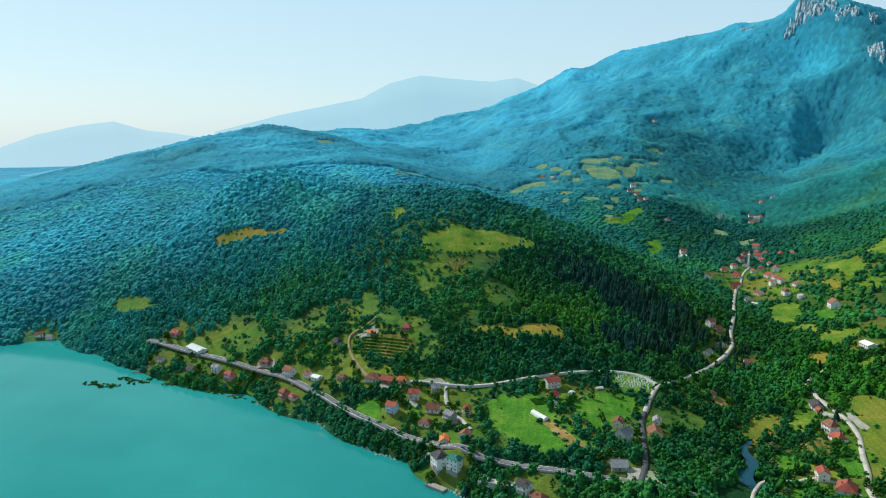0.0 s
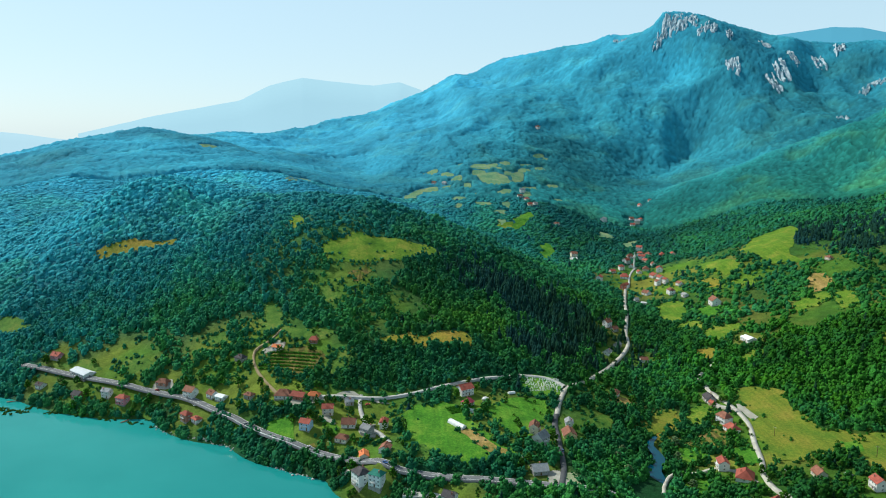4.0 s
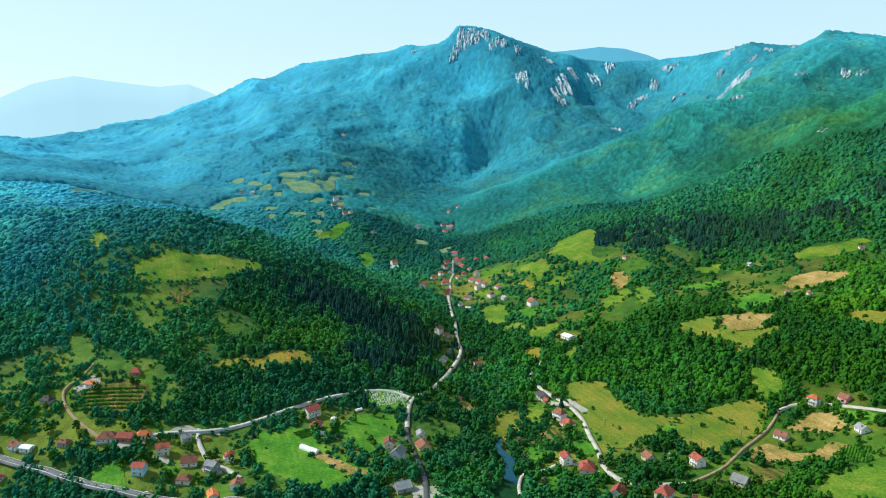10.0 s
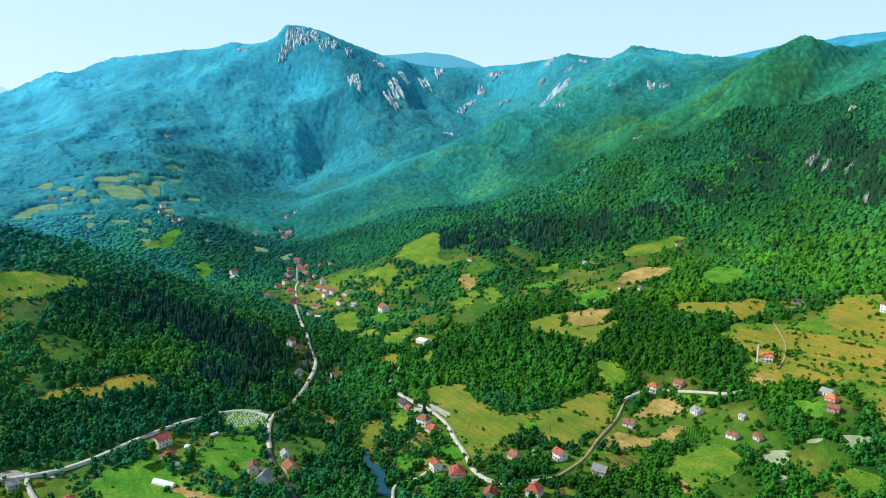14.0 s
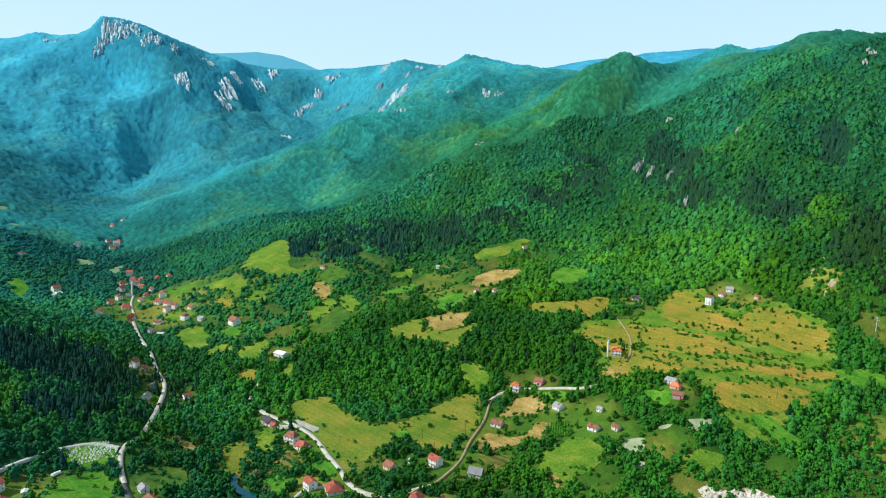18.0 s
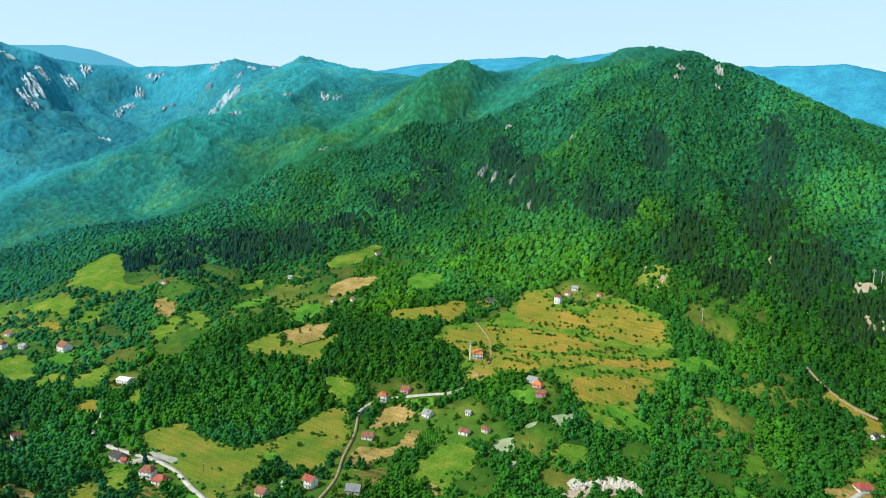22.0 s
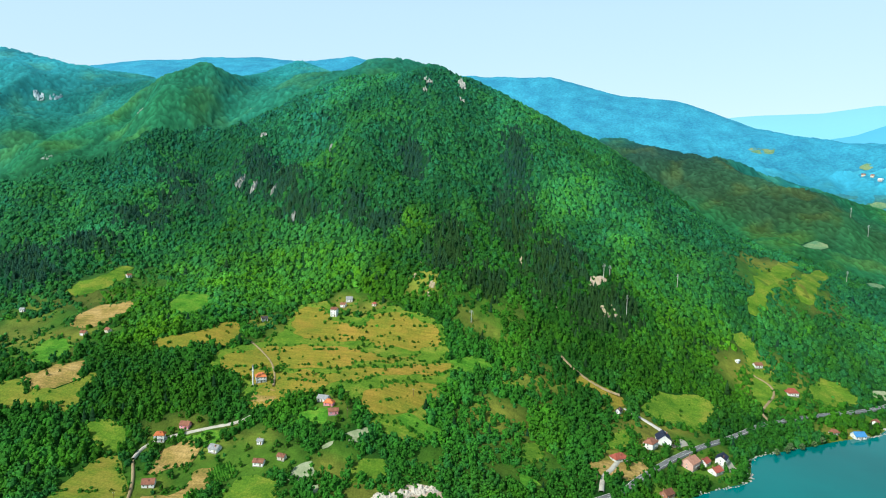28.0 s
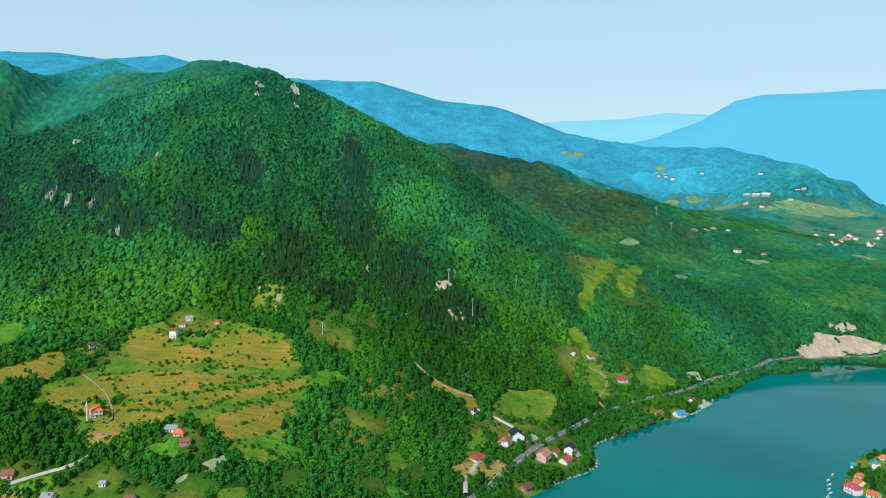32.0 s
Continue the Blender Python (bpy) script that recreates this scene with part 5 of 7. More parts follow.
def scarp(x, y, wide, tall, material, label, name="cliff", proud=3.0, cell=1.6, plates=2):
    """A bare rock face on a slope: broad, cracked plates of stone with a ragged outline, ribbed down the fall line."""
    z0 = float(height(x, y))
    reach = max(6.0, 0.4 * wide)
    gx, gy = float(height(x + reach, y) - height(x - reach, y)), float(height(x, y + reach) - height(x, y - reach))
    down = math.atan2(-gy, -gx)
    c, sn = math.cos(down), math.sin(down)
    ob = thing(name, x, y, z0, math.degrees(down), label, "cliff" if name == "cliff" else "rock", "rock faces")
    for k in range(plates):
        shift_u, shift_v = (rr.uniform(-0.25, 0.25) * tall, ((k + 0.5) / plates - 0.5) * wide + rr.uniform(-0.08, 0.08) * wide)
        half_u, half_v, seed = tall * rr.uniform(0.55, 0.85), wide / plates * rr.uniform(0.55, 0.85), rr.uniform(0, 99)
        nu, nv = max(6, min(26, int(2.4 * half_u / cell))), max(6, min(26, int(2.4 * half_v / cell)))
        bm, verts = bmesh.new(), {}
        for iu in range(nu + 1):
            for iv in range(nv + 1):
                u, v = 1.2 * (2 * iu / nu - 1), 1.2 * (2 * iv / nv - 1)
                rag = 0.30 * noise.noise(Vector((u * 1.6, v * 2.0, seed))) + 0.22 * noise.noise(Vector((u * 4.2, v * 5.0, seed + 7)))
                inside = 1.0 - (u * u + v * v) ** 0.5 - rag
                if inside < -0.12:
                    continue
                block = noise.cell(Vector((u * 2.0 + seed, v * 3.6 + 0.6 * u, 1.0))) + 0.6 * noise.cell(Vector((u * 4.5 + seed, v * 7.5, 4.0)))
                lift = proud * (min(1.0, 3.2 * inside + 0.15) * (0.75 + 0.55 * block) + 0.30 * noise.noise(Vector((u * 3.0, v * 9.0, seed + 3))))
                pu, pv = shift_u + u * half_u + rr.uniform(-0.25, 0.25) * cell, shift_v + v * half_v + rr.uniform(-0.25, 0.25) * cell
                gz = float(height(x + c * pu - sn * pv, y + sn * pu + c * pv)) - z0
                verts[iu, iv] = bm.verts.new((pu + 0.35 * lift, pv, gz + (lift if inside > 0.02 else -1.0)))
        for iu in range(nu):
            for iv in range(nv):
                ring = [verts.get(q) for q in ((iu, iv), (iu + 1, iv), (iu + 1, iv + 1), (iu, iv + 1))]
                if all(ring):
                    bm.faces.new(ring)
        if len(bm.faces) < 4:
            bm.free()
            continue
        loose = [v for v in bm.verts if not v.link_faces]
        bmesh.ops.delete(bm, geom=loose, context="VERTS")
        part("rock_plate", bm, material, ob)
    clear(x, y, 0.42 * min(wide, 1.4 * tall))
    return ob


for x, y, w, h in ((1061, 886, 24, 13), (911, 956, 16, 12), (1096, 688, 8, 7), (892, 614, 10, 23), (885, 589, 9, 16), (881, 555, 7, 13), (940, 487, 6, 7), (1125, 373, 12, 18), (1163, 319, 12, 20), (1099, 373, 7, 8), (1113, 309, 8, 8), (992, 620, 11, 5), (691, 975, 6, 5), (802, 974, 6, 5), (835, 508, 6, 8)):
    scarp(x, y, 0.95 * w, 0.85 * h, ROCK, "grey limestone crag standing out of the wooded slope", proud=4.0)
for x, y, w, h in ((702, 284, 9, 14), (716, 284, 10, 12), (735, 309, 5, 10), (765, 306, 6, 16), (746, 285, 6, 8), (814, 182, 5, 12), (756, 74, 12, 18), (764, 64, 7, 12), (809, 84, 10, 14), (738, 131, 6, 12)):
    scarp(x, y, 0.7 * w, 0.7 * h, ROCK_WARM, "pale bare rock on a scree slope", "rock_outcrop", 0.8, 0.9)
for x, y, w, h in ((754, 2265, 49, 68), (801, 2246, 49, 45), (831, 2192, 45, 37), (885, 2157, 18, 29), (616, 2361, 46, 23), (705, 2244, 26, 48), (861, 2057, 42, 53), (989, 2142, 17, 34), (1047, 2085, 20, 44), (1124, 2090, 32, 53), (1202, 2120, 31, 62), (992, 2025, 39, 61), (949, 1988, 28, 49), (1346, 1991, 46, 31), (1288, 1988, 24, 34), (1212, 1942, 40, 47), (1257, 1824, 23, 35), (1176, 1934, 25, 25), (1416, 1806, 30, 38), (1393, 1682, 21, 31), (1303, 1601, 36, 36), (1292, 1633, 43, 50), (1069, 1349, 27, 19), (1456, 1697, 25, 29), (1515, 1660, 32, 25), (1294, 1278, 20, 29), (1305, 1244, 23, 23), (1211, 1325, 11, 20), (1045, 1806, 26, 20), (1343, 1748, 17, 28)):
    scarp(x, y, 1.05 * w, 0.85 * h, ROCK_HAZED, "pale limestone cliff high on the mountain", proud=7.0, cell=3.0, plates=3)
for x, y, w, h in ((920, -493, 14, 8), (935, -525, 16, 9), (935, -553, 18, 10), (947, -585, 16, 10), (943, -612, 19, 8), (932, -627, 14, 7), (964, -566, 12, 6), (960, -597, 14, 6)):
    scarp(x, y, 0.9 * w, 0.8 * h, ROCK_WARM, "bare pinkish rock of a road cutting", "rock_outcrop", 2.2, 1.2)
WHITE_ROCK = speckled("white_quarry_rock", (0.42, 0.38, 0.32), (0.66, 0.60, 0.53), 4.0, fine=7.0, bump=0.9, rough=0.95)
for x, y, w, h in ((403, 229, 24, 10), (384, 250, 26, 9)):
    scarp(x, y, w, h, WHITE_ROCK, "bright white bare rock outcrop among the trees", "rock_outcrop", 1.7, 0.8)


# ---------------------------------------------------------------- woods
PHI = (1 + 5 ** 0.5) / 2
ICO = np.array([(-1, PHI, 0), (1, PHI, 0), (-1, -PHI, 0), (1, -PHI, 0), (0, -1, PHI), (0, 1, PHI), (0, -1, -PHI), (0, 1, -PHI), (PHI, 0, -1), (PHI, 0, 1), (-PHI, 0, -1), (-PHI, 0, 1)]) / math.hypot(1, PHI)
rng = np.random.default_rng(7)


def hull(points):
    """The faces of the regular solid, found from its edge length."""
    d = np.linalg.norm(points[:, None] - points[None], axis=-1)
    edge = d[d > 0.1].min() * 1.1
    faces = []
    for a in range(12):
        for b in range(a + 1, 12):
            for c in range(b + 1, 12):
                if max(d[a, b], d[b, c], d[a, c]) < edge:
                    n = np.cross(points[b] - points[a], points[c] - points[a])
                    faces.append((a, b, c) if n @ points[a] > 0 else (a, c, b))
    return np.array(faces)


ICO_FACES = hull(ICO)


OCTA = np.array([(1, 0, 0), (-1, 0, 0), (0, 1, 0), (0, -1, 0), (0, 0, 1), (0, 0, -1)], float)
OCTA_FACES = np.array([(0, 2, 4), (2, 1, 4), (1, 3, 4), (3, 0, 4), (2, 0, 5), (1, 2, 5), (3, 1, 5), (0, 3, 5)])


def turned(r):
    """A random turn in space."""
    q, _ = np.linalg.qr(r.normal(size=(3, 3)))
    return q * np.sign(np.linalg.det(q))


def dome(seed):
    """A low ragged crown."""
    r = np.random.default_rng(seed)
    n = 4
    a = np.arange(n) * 2 * math.pi / n
    low = np.c_[np.cos(a), np.sin(a), 0 * a] * r.uniform(0.75, 1.15, (n, 1))
    mid = np.c_[np.cos(a + 0.6) * 0.82, np.sin(a + 0.6) * 0.82, 0 * a + 0.75] * r.uniform(0.78, 1.2, (n, 1))
    faces = []
    for k in range(n):
        j = (k + 1) % n
        faces += [(k, j, n + k), (j, n + j, n + k), (n + k, n + j, 2 * n)]
    return np.r_[low, mid, [(r.uniform(-0.25, 0.25), r.uniform(-0.25, 0.25), 1.02)]], np.array(faces)


def clump(seed, tufts, tall=1.5, size=(0.26, 0.46)):
    """A crown about 1 m in radius, standing on z = 0: a core with ragged tufts of leaves all over it."""
    r = np.random.default_rng(seed)
    v, f = dome(seed + 300)
    verts, faces = [v * (0.85, 0.85, tall * 0.9)], [f]
    at = len(v)
    for k in range(tufts):
        u = (k + 0.6) / tufts
        reach = 0.95 * math.sqrt(1 - (u * 0.98) ** 2) * r.uniform(0.7, 1.08)
        ang = 2.4 * k + r.uniform(-0.4, 0.4)
        o = (OCTA * r.uniform(0.7, 1.35, (6, 1))) @ turned(r) * r.uniform(*size)
        verts.append(o + (math.cos(ang) * reach, math.sin(ang) * reach, tall * (0.28 + 0.72 * u) * r.uniform(0.9, 1.12)))
        faces.append(OCTA_FACES + at)
        at += 6
    return np.concatenate(verts), np.concatenate(faces)


def fir(seed, tiers=3):
    """A narrow conifer 1 m in radius and about 3.4 high, of ragged tiers."""
    r = np.random.default_rng(seed)
    verts, faces = [], []
    for k in range(tiers):
        n, base, top, wide = 6, 0.3 + 0.9 * k, 1.7 + 0.95 * k, 1.0 - 0.27 * k
        ring = [(math.cos(a) * wide * q, math.sin(a) * wide * q, base + r.uniform(-0.15, 0.15)) for a, q in zip(np.arange(n) * 2 * math.pi / n + k, r.uniform(0.75, 1.2, n))]
        at = k * (n + 1)
        verts += ring + [(r.uniform(-0.05, 0.05), r.uniform(-0.05, 0.05), top)]
        faces += [(at + i, at + (i + 1) % n, at + n) for i in range(n)]
    return np.array(verts), np.array(faces)


def planted(name, shapes, places, sizes, heights, tones_, material, label, category):
    """Many trees in one mesh."""
    vs, fs, cs, ns, at = [], [], [], [], 0
    e_ = 9.0
    soft_far = np.clip((np.hypot(places[:, 0] + 68, places[:, 1] - 75) - 450) / 550, 0.15, 1.0) * (1 + 2.6 * np.clip((np.hypot(places[:, 0] + 68, places[:, 1] - 75) - 760) / 450, 0, 1) * np.clip((500 - places[:, 0]) / 250, 0, 1))
    lean_x = (height(places[:, 0] + e_, places[:, 1]) - height(places[:, 0] - e_, places[:, 1])) / (2 * e_)
    lean_y = (height(places[:, 0], places[:, 1] + e_) - height(places[:, 0], places[:, 1] - e_)) / (2 * e_)
    pick = rng.integers(0, len(shapes), len(places))
    for k, (v, f) in enumerate(shapes):
        mine = np.where(pick == k)[0]
        if not len(mine):
            continue
        a = rng.uniform(0, 2 * math.pi, len(mine))
        c, s = np.cos(a)[:, None], np.sin(a)[:, None]
        w = sizes[mine][:, None]
        x = (v[None, :, 0] * c - v[None, :, 1] * s) * w + places[mine, 0:1]
        y = (v[None, :, 0] * s + v[None, :, 1] * c) * w + places[mine, 1:2]
        z = v[None, :, 2] * (w * heights[mine][:, None]) + places[mine, 2:3]
        z = z + 0.8 * (lean_x[mine][:, None] * (x - places[mine, 0:1]) + lean_y[mine][:, None] * (y - places[mine, 1:2]))
        vs.append(np.stack([x, y, z], -1).reshape(-1, 3))
        cs.append(np.repeat(tones_[mine], len(v), 0))
        ns.append(np.repeat((np.c_[-lean_x, -lean_y, np.ones(len(places))] * soft_far[:, None])[mine], len(v), 0))
        fs.append((f[None] + (at + np.arange(len(mine)) * len(v))[:, None, None]).reshape(-1, 3))
        at += len(mine) * len(v)
    if not vs:
        return None
    me = mesh_of(name, np.concatenate(vs), np.concatenate(fs), material)
    me.color_attributes.new("leaf", "FLOAT_COLOR", "POINT").data.foreach_set("color", np.concatenate(cs).ravel().astype(np.float32))
    me.attributes.new("slope", "FLOAT_VECTOR", "POINT").data.foreach_set("vector", np.concatenate(ns).ravel().astype(np.float32))
    return tagged(new(name, me), label, category, kind="stuff")


def leaves(name, dark, light, vary=0.45, gaps=0.55):
    """Foliage: broad changes of tone over a slope, a tone of its own for each clump, and fine mottling that paints the
    shade in leaf gaps.
    """
    m = speckled(name, dark, light, 48.0, rough=0.75, bump=0.0, fine=12.0, spec=0.12, island=vary)
    t = m.node_tree
    b = t.nodes["Principled BSDF"]
    geo = t.nodes.new("ShaderNodeNewGeometry")
    fine = node(t, "ShaderNodeTexNoise", Scale=0.85, Detail=3.0, Roughness=0.7)
    t.links.new(geo.outputs["Position"], fine.inputs["Vector"])
    spots_ = ramp(t, fine.outputs["Fac"], (0.36, (1 - gaps, 1 - gaps, 1 - gaps * 0.9)), (0.62, (1 + gaps * 0.75, 1 + gaps * 0.6, 1 + gaps * 0.3)))
    t.links.new(mix(t, "MULTIPLY", 1.0, b.inputs["Base Color"].links[0].from_socket, spots_), b.inputs["Base Color"])
    n = node(t, "ShaderNodeBump", Strength=0.7, Distance=0.9)
    t.links.new(fine.outputs["Fac"], n.inputs["Height"])
    t.links.new(n.outputs[0], b.inputs["Normal"])
    return m


def canopy(name):
    """Woodland leaves: each tree's colour has haze painted in, with mottling for shaded leaf gaps whose strength is the
    colour's fourth value.
    """
    m, t, b = mat(name, 0.9, spec=0.05)
    own = t.nodes.new("ShaderNodeVertexColor")
    own.layer_name = "leaf"
    geo = t.nodes.new("ShaderNodeNewGeometry")
    fine = node(t, "ShaderNodeTexNoise", Scale=1.1, Detail=3.0, Roughness=0.75)
    t.links.new(geo.outputs["Position"], fine.inputs["Vector"])
    spots_ = ramp(t, fine.outputs["Fac"], (0.36, (0.40, 0.44, 0.50)), (0.64, (1.62, 1.55, 1.3)))
    part_ = ramp(t, geo.outputs["Random Per Island"], (0.0, (0.80, 0.82, 0.86)), (1.0, (1.22, 1.19, 1.10)))
    both = mix(t, "MULTIPLY", 1.0, spots_, part_)
    soft_ = mix(t, "MIX", own.outputs["Alpha"], (1.0, 1.0, 1.0), both)
    t.links.new(mix(t, "MULTIPLY", 1.0, own.outputs["Color"], soft_), b.inputs["Base Color"])
    n = node(t, "ShaderNodeBump", Strength=0.8, Distance=1.2)
    t.links.new(fine.outputs["Fac"], n.inputs["Height"])
    # a crown is no hard ball: loose leaves let it shade partly like the slope that it stands on
    lie_of = t.nodes.new("ShaderNodeAttribute")
    lie_of.attribute_name = "slope"
    own_n, lie_n = (t.nodes.new("ShaderNodeVectorMath") for _ in range(2))
    own_n.operation = "SCALE"
    own_n.inputs["Scale"].default_value = 0.78
    t.links.new(n.outputs[0], own_n.inputs[0])
    lie_n.operation = "ADD"
    t.links.new(own_n.outputs[0], lie_n.inputs[0])
    half_ = t.nodes.new("ShaderNodeVectorMath")
    half_.operation = "SCALE"
    half_.inputs["Scale"].default_value = 0.34
    t.links.new(lie_of.outputs["Vector"], half_.inputs[0])
    t.links.new(half_.outputs[0], lie_n.inputs[1])
    unit = t.nodes.new("ShaderNodeVectorMath")
    unit.operation = "NORMALIZE"
    t.links.new(lie_n.outputs[0], unit.inputs[0])
    t.links.new(unit.outputs[0], b.inputs["Normal"])
    return m


CANOPY = canopy("woodland_leaves")
OAK = leaves("oak_leaves", (0.015, 0.066, 0.003), (0.058, 0.172, 0.007), 0.5)
BEECH = leaves("beech_leaves", (0.011, 0.078, 0.008), (0.040, 0.168, 0.014), 0.45)

# middle of the camera's path; tree spacing and haze go by distance from it
CAMERA_ZONE = np.array((-68.0, 75.0))
FAR_WOOD = 1290.0
bands = ((230, 560, 4.7), (560, 780, 5.2), (780, FAR_WOOD, 5.6))
spots = []
for near, far_, step in bands:
    n = int(2 * far_ / step)
    sx, sy = np.meshgrid(np.arange(n) * step - far_, np.arange(n) * step - far_)
    sx, sy = sx.ravel() + CAMERA_ZONE[0] + rng.uniform(-0.5, 0.5, n * n) * step, sy.ravel() + CAMERA_ZONE[1] + rng.uniform(-0.5, 0.5, n * n) * step
    r = np.hypot(sx - CAMERA_ZONE[0], sy - CAMERA_ZONE[1])
    az = np.degrees(np.arctan2(sx - CAMERA_ZONE[0], sy - CAMERA_ZONE[1]))
    ok = (r >= near) & (r < far_) & (az > -62) & (az < 135)
    spots.append(np.c_[sx[ok], sy[ok], np.full(ok.sum(), step)])
spots = np.concatenate(spots)
sz = height(spots[:, 0], spots[:, 1])
mi, mj = ((spots[:, 0] - MX) / MSTEP).astype(int), ((spots[:, 1] - MY) / MSTEP).astype(int)
on_map = (mi >= 0) & (mi < 620) & (mj >= 0) & (mj < 800)
bare, scant = np.zeros(len(spots), bool), np.zeros(len(spots))
bare[on_map], scant[on_map] = BARE[mj[on_map], mi[on_map]], THIN[mj[on_map], mi[on_map]]
for ring in FIELDS:
    if np.hypot(*(ring.mean(0) - (150, 450))) > 750:
        bare |= inside(spots[:, 0], spots[:, 1], ring)
glade = fbm(spots[:, 0], spots[:, 1], 60, 3, 41)
chance = np.clip(1.0 - 1.05 * scant * (0.6 + 1.2 * (0.62 - glade) * 2), 0.10, 1.0)
plainland = (spots[:, 0] > 1480) & (spots[:, 1] < -560)
lawn = vnoise(spots[:, 0] / 34, spots[:, 1] / 34, 43)
chance = np.where((scant > 0.22) & (lawn < 0.34), 0.13, chance)
low_bush = (scant > 0.22) & (lawn < 0.40)
chance[plainland] *= np.where(glade[plainland] > 0.5, 0.8, 0.12)
stand = (sz > 0.7) & ~bare & (rng.random(len(spots)) < chance) & ~((glade < 0.27) & (scant < 0.1) & (spots[:, 2] < 5.0) & (rng.random(len(spots)) < 0.5))
spots, sz, scant, low_bush = spots[stand], sz[stand], scant[stand], low_bush[stand]
pines = np.zeros(len(spots))
for px, py, rx, ry, turn in ((504, 933, 56, 31, 59), (550, 900, 75, 39, 58), (603, 849, 65, 42, 64), (672, 800, 56, 45, 58), (737, 755, 40, 26, 104), (814, 727, 43, 27, 93), (873, 683, 57, 29, 65),
                             (905, 576, 76, 37, 52), (845, 501, 43, 15, 77), (948, 361, 36, 21, -151), (839, 417, 34, 20, -153), (819, 377, 35, 18, 92), (798, 277, 60, 29, -169), (1040, 209, 67, 23, -170), (909, 200, 86, 32, -174), (812, 141, 65, 45, 171), (752, 75, 58, 34, 143), (741, 224, 42, 22, 160), (936, 730, 42, 25, 88),
                             (1425, -240, 165, 90, 40), (90, 780, 90, 45, -35), (135, 750, 82, 51, -50), (165, 705, 51, 42, 0), (105, 668, 45, 33, 0)):
    c, s = math.cos(radians(turn)), math.sin(radians(turn))
    u, v = (spots[:, 0] - px) * c + (spots[:, 1] - py) * s, -(spots[:, 0] - px) * s + (spots[:, 1] - py) * c
    pines = np.maximum(pines, np.clip(1.5 - 1.05 * np.hypot(u / rx, v / ry), 0, 1))
edge = fbm(spots[:, 0], spots[:, 1], 90, 3, 51)
streaks = vnoise(spots[:, 0] / 55 + 0.4 * edge, spots[:, 1] / 17, 52)
is_pine = rng.random(len(spots)) < np.where(pines > 0.2, np.clip(np.where(spots[:, 0] > 600, pines * (0.72 + 0.45 * edge) + 0.6 * (streaks - 0.45), pines * (0.8 + 0.4 * edge)), 0, 1), np.where((spots[:, 2] > 6) | (spots[:, 0] < -120), 0.0, 0.010))
distance = np.hypot(spots[:, 0] - CAMERA_ZONE[0], spots[:, 1] - CAMERA_ZONE[1])
size = np.where(low_bush, 0.5, 1.0) * spots[:, 2] * rng.uniform(0.40, 0.98, len(spots)) * (1 - 0.35 * np.clip(scant, 0, 1) * rng.random(len(spots)))
tall = rng.uniform(0.62, 1.5, len(spots)) * np.clip(1.0 - (distance - 700) / 1500, 0.34, 1.0) * np.clip(1.3 - (distance - 1500) / 700, 0.25, 1.0)
# far lake-side crowns are widened and flattened to close dark gaps for the camera
closed = np.clip((distance - 740) / 300, 0, 1) * np.clip((250 - spots[:, 0]) / 200, 0, 1)
size = size * (1 + 0.32 * closed)
tall = tall * (1 - 0.42 * closed)
# distance haze is painted into the colours of the woods


def haze_share(x, y, d):
    """How much distance haze is painted into a wood's colour, from warm green to pale blue."""
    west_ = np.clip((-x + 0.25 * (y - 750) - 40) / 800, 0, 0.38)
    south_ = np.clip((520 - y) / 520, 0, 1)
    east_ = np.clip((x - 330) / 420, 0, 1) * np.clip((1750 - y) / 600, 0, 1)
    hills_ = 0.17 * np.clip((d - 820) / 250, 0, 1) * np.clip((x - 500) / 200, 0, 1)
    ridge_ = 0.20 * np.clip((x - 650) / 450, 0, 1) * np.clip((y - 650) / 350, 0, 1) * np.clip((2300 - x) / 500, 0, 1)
    plain_haze_cut = 0.46 * np.clip((x - 1350) / 200, 0, 1) * np.clip((-420 - y) / 200, 0, 1) * np.clip((2700 - x) / 300, 0, 1)
    return -plain_haze_cut + np.maximum(np.clip((d - 680 - 520 * np.maximum(south_, 0.3 * east_)) / 1420, 0, 1.9) - ridge_, hills_) + west_ * np.clip((d - 540) / 330, 0, 1) + 0.20 * np.clip((340 - x) / 330, 0, 1)


# later steps put more blue haze into the leaf colour
HAZE_STEPS = (0.0, 0.26, 0.48, 0.76, 1.12, 1.5)
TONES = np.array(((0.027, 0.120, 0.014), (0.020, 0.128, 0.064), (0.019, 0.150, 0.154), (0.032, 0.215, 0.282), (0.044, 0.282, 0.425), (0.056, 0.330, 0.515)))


def tone_at(haze_):
    """The mean leaf colour of a wood with that much haze painted in."""
    return np.stack([np.interp(haze_, HAZE_STEPS, TONES[:, k]) for k in range(3)], -1)


cool = haze_share(spots[:, 0], spots[:, 1], distance) + 0.16 * (edge - 0.5) + 0.14 * (rng.random(len(spots)) - 0.5)
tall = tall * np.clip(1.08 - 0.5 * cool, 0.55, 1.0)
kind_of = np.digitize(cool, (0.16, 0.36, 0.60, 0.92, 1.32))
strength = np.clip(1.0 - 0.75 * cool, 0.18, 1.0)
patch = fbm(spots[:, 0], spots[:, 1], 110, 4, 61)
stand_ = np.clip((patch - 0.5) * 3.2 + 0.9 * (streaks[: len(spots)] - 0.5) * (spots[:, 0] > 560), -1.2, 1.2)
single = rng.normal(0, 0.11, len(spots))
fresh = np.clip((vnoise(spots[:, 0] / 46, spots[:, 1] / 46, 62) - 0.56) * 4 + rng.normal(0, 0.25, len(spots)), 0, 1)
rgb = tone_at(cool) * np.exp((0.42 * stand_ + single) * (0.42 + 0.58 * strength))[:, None]
